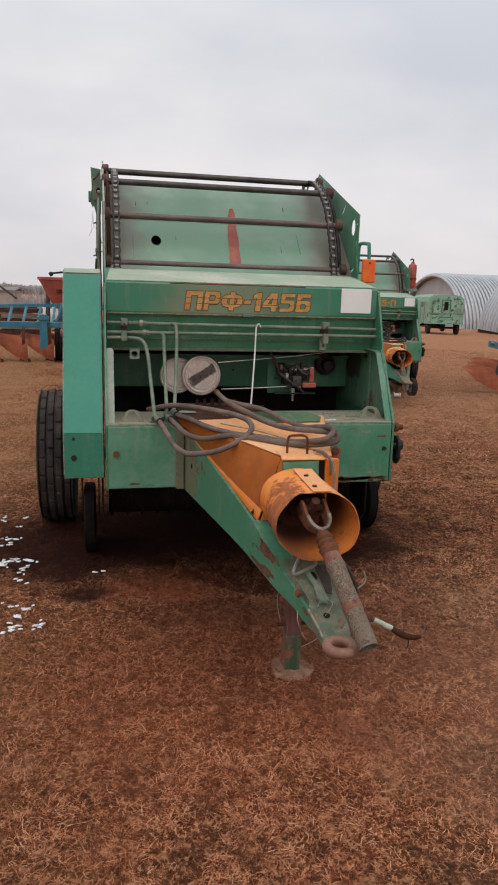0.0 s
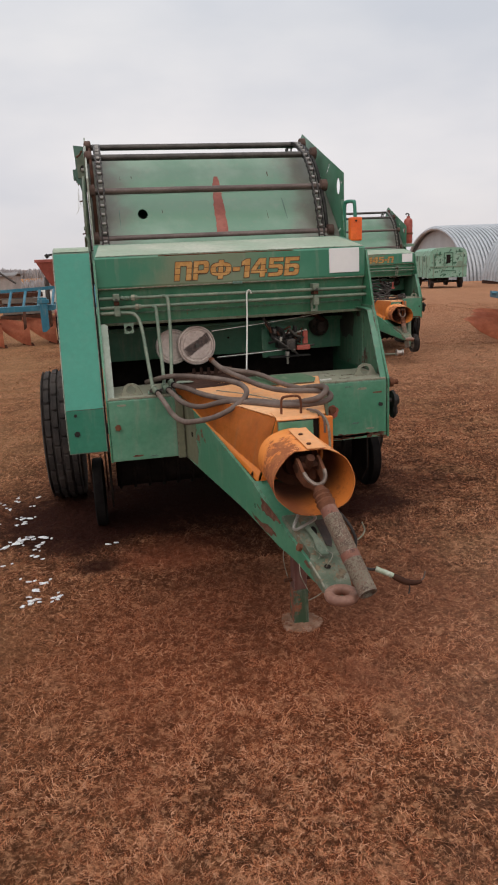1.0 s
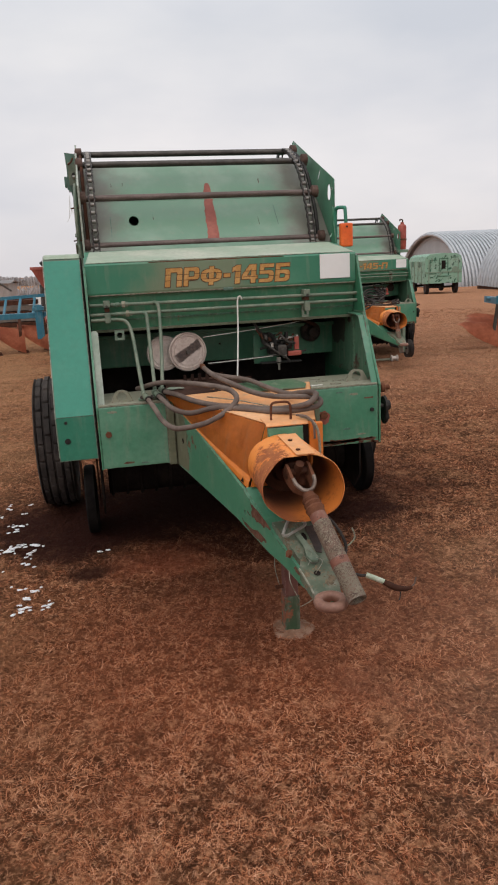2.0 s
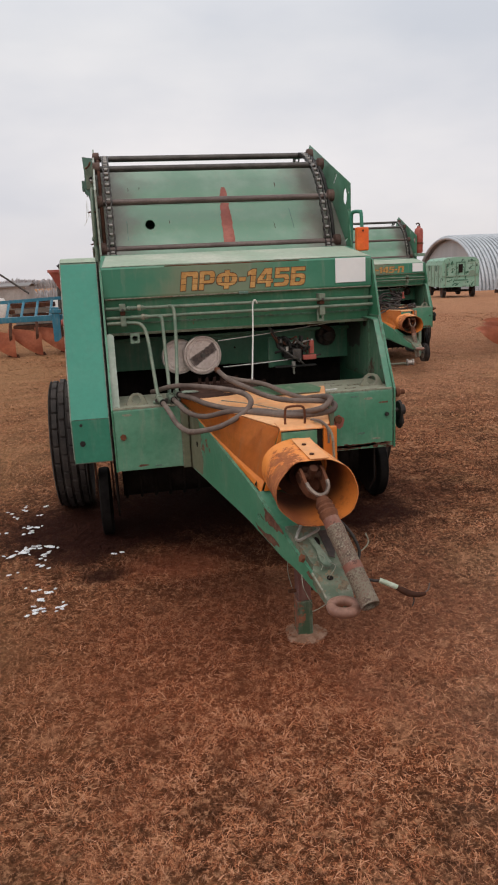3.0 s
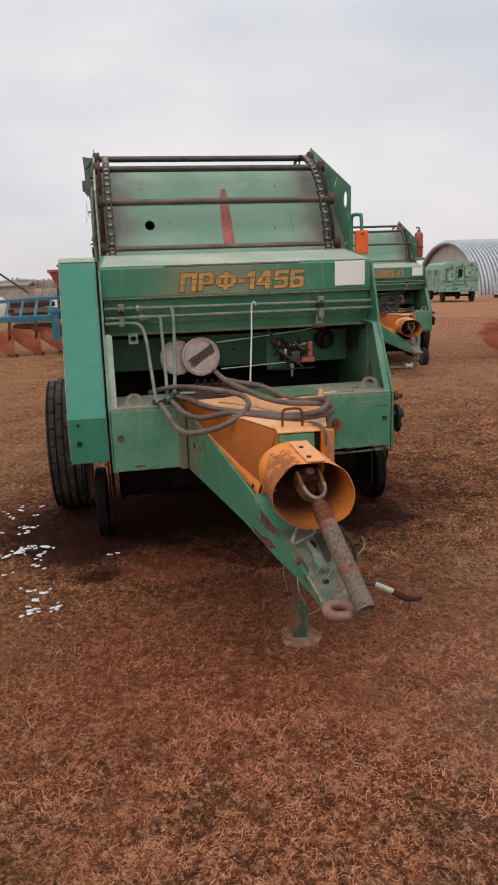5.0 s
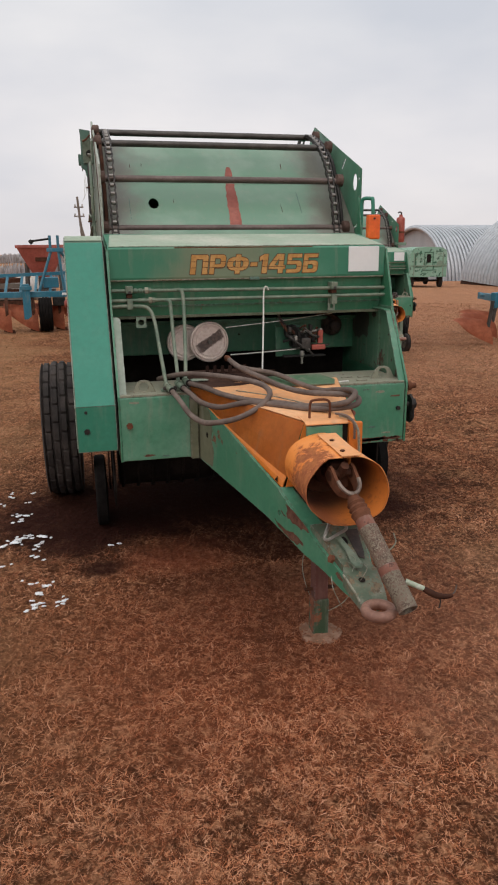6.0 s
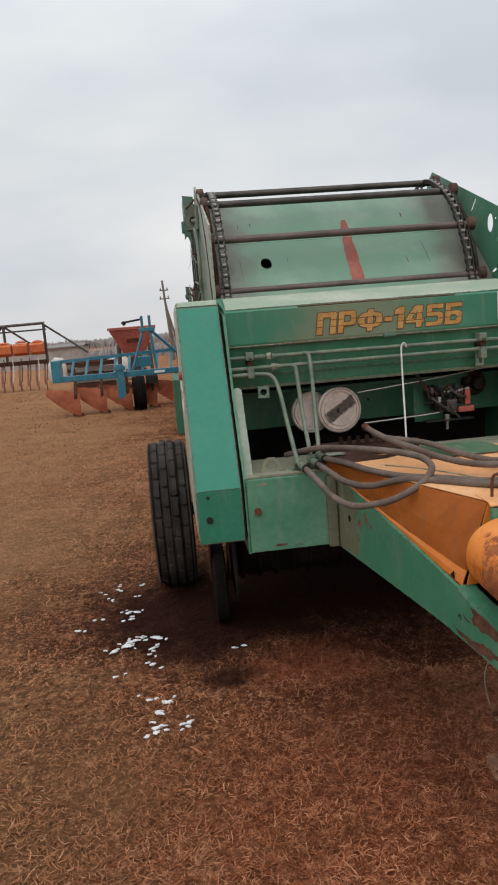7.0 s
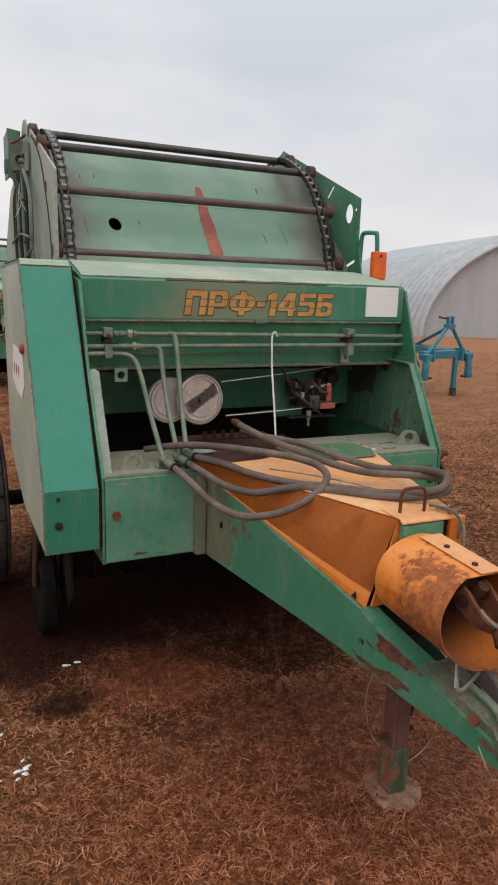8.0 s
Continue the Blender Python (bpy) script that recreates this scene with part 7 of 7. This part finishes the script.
# ---- wagon and arched hangars ----
def van_wagon(m):
    p = thing("van_wagon", "flaking pale green box wagon on four wheels", "wagon", "", m)
    w, h0, h1, L = 1.20, 0.70, 2.60, 5.6
    prof = [(-w, h0), (w, h0), (w, h1 - 0.45), (w * 0.93, h1 - 0.18), (w * 0.72, h1 - 0.03), (0, h1 + 0.02), (-w * 0.72, h1 - 0.03), (-w * 0.93, h1 - 0.18), (-w, h1 - 0.45)]
    part("body", plate(prof, lambda u, v, t: (u, t, v), L), WAGON, p)
    part("end_window", box(-0.13, 0.13, -0.03, 0.02, 1.62, 2.15, 0.01), VOID, p)
    for x0, x1, z0, z1 in ((-0.30, -0.25, 1.45, 2.25), (0.25, 0.30, 1.45, 2.25), (-0.30, 0.30, 2.25, 2.30), (-0.90, -0.45, 2.16, 2.21), (-0.90, -0.45, 1.30, 1.35), (-0.90, -0.85, 1.35, 2.16), (0.45, 0.9, 2.3, 2.35), (-0.4, 0.5, 1.12, 1.17)):
        part("frame_strip", box(x0, x1, -0.025, 0.0, z0, z1), GREEN_DARK, p)
    rw = random.Random(14)
    for i in range(46):
        x, z = rw.uniform(-1.05, 1.05), rw.uniform(h0 + 0.1, h1 - 0.35)
        a, lx, lz = rw.uniform(0, 90), rw.uniform(0.04, 0.16), rw.uniform(0.02, 0.07)
        part("flaked_patch", plate([(lx * math.cos(t) * (1 + 0.5 * noise.noise((math.cos(t), math.sin(t), i))), lz * math.sin(t) * (1 + 0.5 * noise.noise((math.cos(t), math.sin(t), i + 50)))) for t in [2 * math.pi * e / 10 for e in range(10)]], lambda u, v, t: (x + u * math.cos(radians(a)) - v * math.sin(radians(a)), -0.006 + t, z + u * math.sin(radians(a)) + v * math.cos(radians(a))), 0.004), GREEN_DARK if i % 3 else PALE, p)
    part("end_sign", cyl((0.75, -0.025, 1.55), (0.75, 0.01, 1.55), 0.2), PALE, p)
    for x in (-0.95, 0.95):
        part("end_post", box(x - 0.03, x + 0.03, -0.035, 0.0, h0, h1 - 0.35), PALE, p)
    part("end_rail", box(-w, w, -0.035, 0.0, 1.38, 1.44), PALE, p)
    for y in (1.0, 2.2, 3.4, 4.6):
        part("side_rib", box(-w - 0.03, -w, y, y + 0.07, h0, h1 - 0.5), PALE, p)
    for y in (1.5, 3.9):
        part("side_window", box(-w - 0.02, -w + 0.02, y, y + 0.5, 1.75, 2.1), GREEN_DARK, p)
    part("chassis", box(-0.7, 0.7, 0.1, L - 0.1, 0.72, 0.94, 0.02), BLACK_STEEL, p)
    for x in (-0.95, 0.95):
        for y in (0.7, L - 0.9):
            wheel(p, (x, y, 0.44), 0.44, 0.24, RUSTY_DARK, -1 if x < 0 else 1, "road_wheel", False)
    for y in (0.7, L - 0.9):
        part("axle", cyl((-0.95, y, 0.44), (0.95, y, 0.44), 0.07), BLACK_STEEL, p)
        part("spring", tube([(-0.5, y - 0.5, 0.7), (-0.5, y, 0.5), (-0.5, y + 0.5, 0.7)], 0.05, 5), BLACK_STEEL, p)
    part("tool_locker", box(-0.6, 0.2, 1.9, 2.9, 0.4, 0.75, 0.02), BLACK_STEEL, p)
    return p


van_wagon(pose(21.6, 40.0, dip(21.6, 40.0) - 0.02, 0, 0, -14))


def arched_hangar(m, radius, length, label, rise=1.0, pitch=0.42, rail=False, deep=0.3):
    """A corrugated half-round hangar; the near gable at local y = 0, the axis along +y."""
    p = thing("arched_hangar", label, "hangar", "arched hangars", m)
    rings = []
    n = int(length / pitch)
    for i in range(n * 4 + 1):
        y = (i // 4 + (0.0, 0.18, 0.5, 0.82)[i % 4]) * pitch
        r = radius + (0.0, 0.36, 0.44, 0.36)[i % 4]
        rings.append([(-r * math.cos(math.pi * k / 30), y, rise * r * math.sin(math.pi * k / 30)) for k in range(31)])
    part("shell", ring_tube(rings, close=False), CORRUGATED, p, "ribbed galvanised shell")
    arc = [(radius * 0.985 * math.cos(math.pi * k / 30), rise * radius * 0.985 * math.sin(math.pi * k / 30)) for k in range(31)]
    part("gable", plate(arc, lambda u, v, t: (u, deep + t, v), 0.1), GABLE, p, "plain grey gable")
    part("back_gable", plate(arc, lambda u, v, t: (u, length - 0.4 + t, v), 0.1), GABLE, p)
    for off in (0.0, 1.7):
        part("edge_rib", tube([(-(radius + 0.1) * math.cos(math.pi * k / 30), off, rise * (radius + 0.1) * math.sin(math.pi * k / 30)) for k in range(31)], 0.17, 8, smooth=False), CORRUGATED, p, "pale edge rib")
    for s in (-1, 1):
        part("footing", box(s * radius - 0.2, s * radius + 0.2, -0.1, length, -0.4, 0.18), RUSTY_DARK, p)
    part("gable_sill", box(-radius, radius, 0.1, 0.3, -0.4, 0.12), RUSTY_DARK, p)
    if rail:
        part("gate_rail", box(-radius * 0.85, radius * 0.85, deep - 0.18, deep - 0.04, 2.5, 2.8), RUSTY, p)
        part("gate_slot", box(-radius * 0.85, radius * 0.5, deep - 0.10, deep - 0.01, 1.7, 2.5), VOID, p)
    return p


arched_hangar(pose(32.4, 27.2, -0.86, 0, 0, -15.4), 8.4, 21.3, "grey corrugated arched hangar beside the field", 0.73, 0.8)
arched_hangar(pose(34.5, 68.6, -1.75, 0, 0, -86), 6.1, 40.0, "far grey corrugated arched hangar with a pale gable", 0.9, rail=True, deep=0.5)


# ---- remains of snow ----
SNOW_SPOTS = ((-1.422, 1.466, 1), (-1.407, 1.384, 1), (-1.454, 1.255, 2), (-1.294, 1.265, 1), (-1.287, 1.439, 1), (-1.35, 1.02, 2), (-1.30, 1.015, 3), (-1.328, 0.923, 2), (-1.531, 0.979, 1),
              (-1.335, 0.572, 4), (-1.313, 0.613, 3), (-1.259, 0.663, 2), (-1.196, 0.641, 3), (-1.176, 0.627, 2), (-1.287, 0.627, 2), (-1.39, 0.525, 3), (-1.202, 0.33, 2), (-1.204, 0.508, 2), (-1.221, 0.439, 1),
              (-1.373, 0.265, 1), (-1.213, 0.02, 1), (-1.138, -0.01, 3), (-1.175, -0.084, 3), (-1.17, -0.195, 3), (-1.182, -0.229, 2), (-1.05, -0.191, 2), (-1.055, -0.219, 1), (-0.806, 0.408, 1), (-1.61, 0.85, 2), (-1.50, 1.35, 1))


def snow_patch(x, y, size, seed):
    """A thin ragged fleck, heaped a little in the middle."""
    rnd = random.Random(seed)
    bm = bmesh.new()
    r = (0.008, 0.012, 0.017, 0.025, 0.033)[size]
    for j in range(1):
        cx, cy = rnd.uniform(-1.2, 1.2) * r * (j > 0), rnd.uniform(-1.0, 1.0) * r * (j > 0)
        a, b_, lean = r * rnd.uniform(0.7, 1.1) * (1 if j == 0 else 0.5), r * rnd.uniform(0.35, 0.6) * (1 if j == 0 else 0.45), rnd.uniform(-0.5, 0.8)
        pts = []
        for e in range(20):
            t = 2 * math.pi * e / 20
            k = 1 + 0.95 * noise.noise((1.9 * math.cos(t), 1.9 * math.sin(t), seed * 1.7 + j)) + 0.7 * noise.noise((4.5 * math.cos(t), 4.5 * math.sin(t), seed + 0.5 * j))
            u, v = a * k * math.cos(t), b_ * k * math.sin(t)
            pts.append((cx + u * math.cos(lean) - v * math.sin(lean), cy + u * math.sin(lean) + v * math.cos(lean)))
        ring_tube([[(cx + (u - cx) * q, cy + (v - cy) * q, z + 0.3 * z * noise.noise((u * 90, v * 90, seed))) for u, v in pts] for q, z in ((1.0, -0.004), (0.97, 0.001), (0.6, 0.0022), (0.2, 0.0028))], bm)
    ob = part("snow_patch", bm, SNOW, None, "", True)
    ob.matrix_basis = pose(x, y, rough_ground(x, y) + 0.013)
    return tagged(ob, "small melting fleck of old snow on the grass", "snow", "snow patches")


rs = random.Random(17)
for i, (x, y, r) in enumerate(SNOW_SPOTS):
    snow_patch(x, y, r, i)
    for e in range(r // 2 + (r > 0)):
        snow_patch(x + rs.uniform(-0.05, 0.05), y + rs.uniform(-0.045, 0.045), rs.choice((0, 0, 1)), 100 + 3 * i + e)


# ---- grass ----
def grass(name, count, seed, label):
    """Curled dry blades, thinning out and growing coarser away from the camera's place, densest in its view."""
    rng = np.random.default_rng(seed)
    r = (1.1 ** 0.25 + rng.uniform(0, 1, count) * (26.0 ** 0.25 - 1.1 ** 0.25)) ** 4
    ang = np.where(rng.uniform(0, 1, count) < 0.8, rng.normal(0.26, 0.40, count), rng.uniform(-np.pi, np.pi, count))
    x, y = -0.85 + r * np.sin(ang), -3.2 + r * np.cos(ang)
    clump = np.array([noise.noise((a * 6.5, b * 6.5, 2.0)) + 0.7 * noise.noise((a * 1.9, b * 1.9, 7.0)) for a, b in zip(x, y)])
    tuft = np.array([noise.noise((a * 19.0, b * 19.0, 5.0)) for a, b in zip(x, y)])
    ok = 0.55 * clump + 0.7 * tuft > rng.uniform(-1.0, 0.55, count)
    x, y, clump, r = x[ok], y[ok], (clump + tuft)[ok], r[ok]
    n = len(x)
    z = np.array([rough_ground(a, b) for a, b in zip(x, y)])
    ln = rng.uniform(0.024, 0.058, n) * (0.75 + 0.5 * np.clip(clump + 0.4, 0, 1)) * (1 + r / 50)
    w = 0.00190 * r ** 0.75 * rng.uniform(0.7, 1.25, n)
    turn, curl = rng.uniform(0, 2 * np.pi, n), rng.normal(0, 0.75, n)
    lift = rng.uniform(0.0, 0.62, n)
    p = np.stack([x, y, z - 0.004], 1)
    rows = []
    for s, fat in ((0, 1.0), (1, 0.95), (2, 0.9), (3, 0.0)):
        side = np.stack([-np.sin(turn), np.cos(turn), np.zeros(n)], 1) * (w * fat / 2)[:, None]
        rows += [p - side, p + side] if fat else [p]
        step = np.stack([np.cos(lift) * np.cos(turn), np.cos(lift) * np.sin(turn), np.sin(lift)], 1)
        p = p + step * (ln / 3)[:, None]
        turn, lift = turn + curl, lift - rng.uniform(0.08, 0.42, n)
    v = np.stack(rows, 1).reshape(-1, 3)
    i = np.arange(n)[:, None] * 7
    loops = np.concatenate([i + np.array([[0, 1, 3, 2, 2, 3, 5, 4, 4, 5, 6]])]).ravel()
    me = bpy.data.meshes.new(name)
    me.vertices.add(len(v))
    me.vertices.foreach_set("co", v.astype(np.float32).ravel())
    me.loops.add(len(loops))
    me.loops.foreach_set("vertex_index", loops.astype(np.int32))
    me.polygons.add(3 * n)
    me.polygons.foreach_set("loop_start", (np.arange(n)[:, None] * 11 + np.array([[0, 4, 8]])).ravel().astype(np.int32))
    me.update(calc_edges=True)
    me.materials.append(STRAW)
    tagged(new(name, me), label, "grass", kind="stuff")


def straw_material():
    k = Nodes("dry_straw_blades")
    rnd = k.n.new("ShaderNodeNewGeometry").outputs["Random Per Island"]
    patch = k.noise(1.6, 4.0, 0.6)
    ramp = k.n.new("ShaderNodeValToRGB")
    cols = ((0.0, (0.050, 0.014, 0.006)), (0.40, (0.135, 0.039, 0.015)), (0.57, (0.360, 0.122, 0.054)), (0.81, (0.53, 0.224, 0.114)), (1.0, (0.66, 0.352, 0.218)))
    while len(ramp.color_ramp.elements) < len(cols):
        ramp.color_ramp.elements.new(0.5)
    for e, (pos, c) in zip(ramp.color_ramp.elements, cols):
        e.position, e.color = pos, (*c, 1)
    k.l.new(rnd, ramp.inputs[0])
    col = k.mix(k.ramp(patch, 0.42, 0.66, 0.0, 0.5), ramp.outputs[0], (0.24, 0.070, 0.032))
    moss = k.noise(1.3, 4.0, 0.6)
    col = k.mix(k.ramp(moss, 0.54, 0.68, 0.0, 0.4), col, (0.16, 0.092, 0.040))
    col = stained_and_shaded(k, col, 0.75)
    k.bsdf.inputs["Specular IOR Level"].default_value = 0.06
    return k.done(col, 0.85)


STRAW = straw_material()
grass("grass", 1180000, 3, "short trampled dry straw-coloured grass")
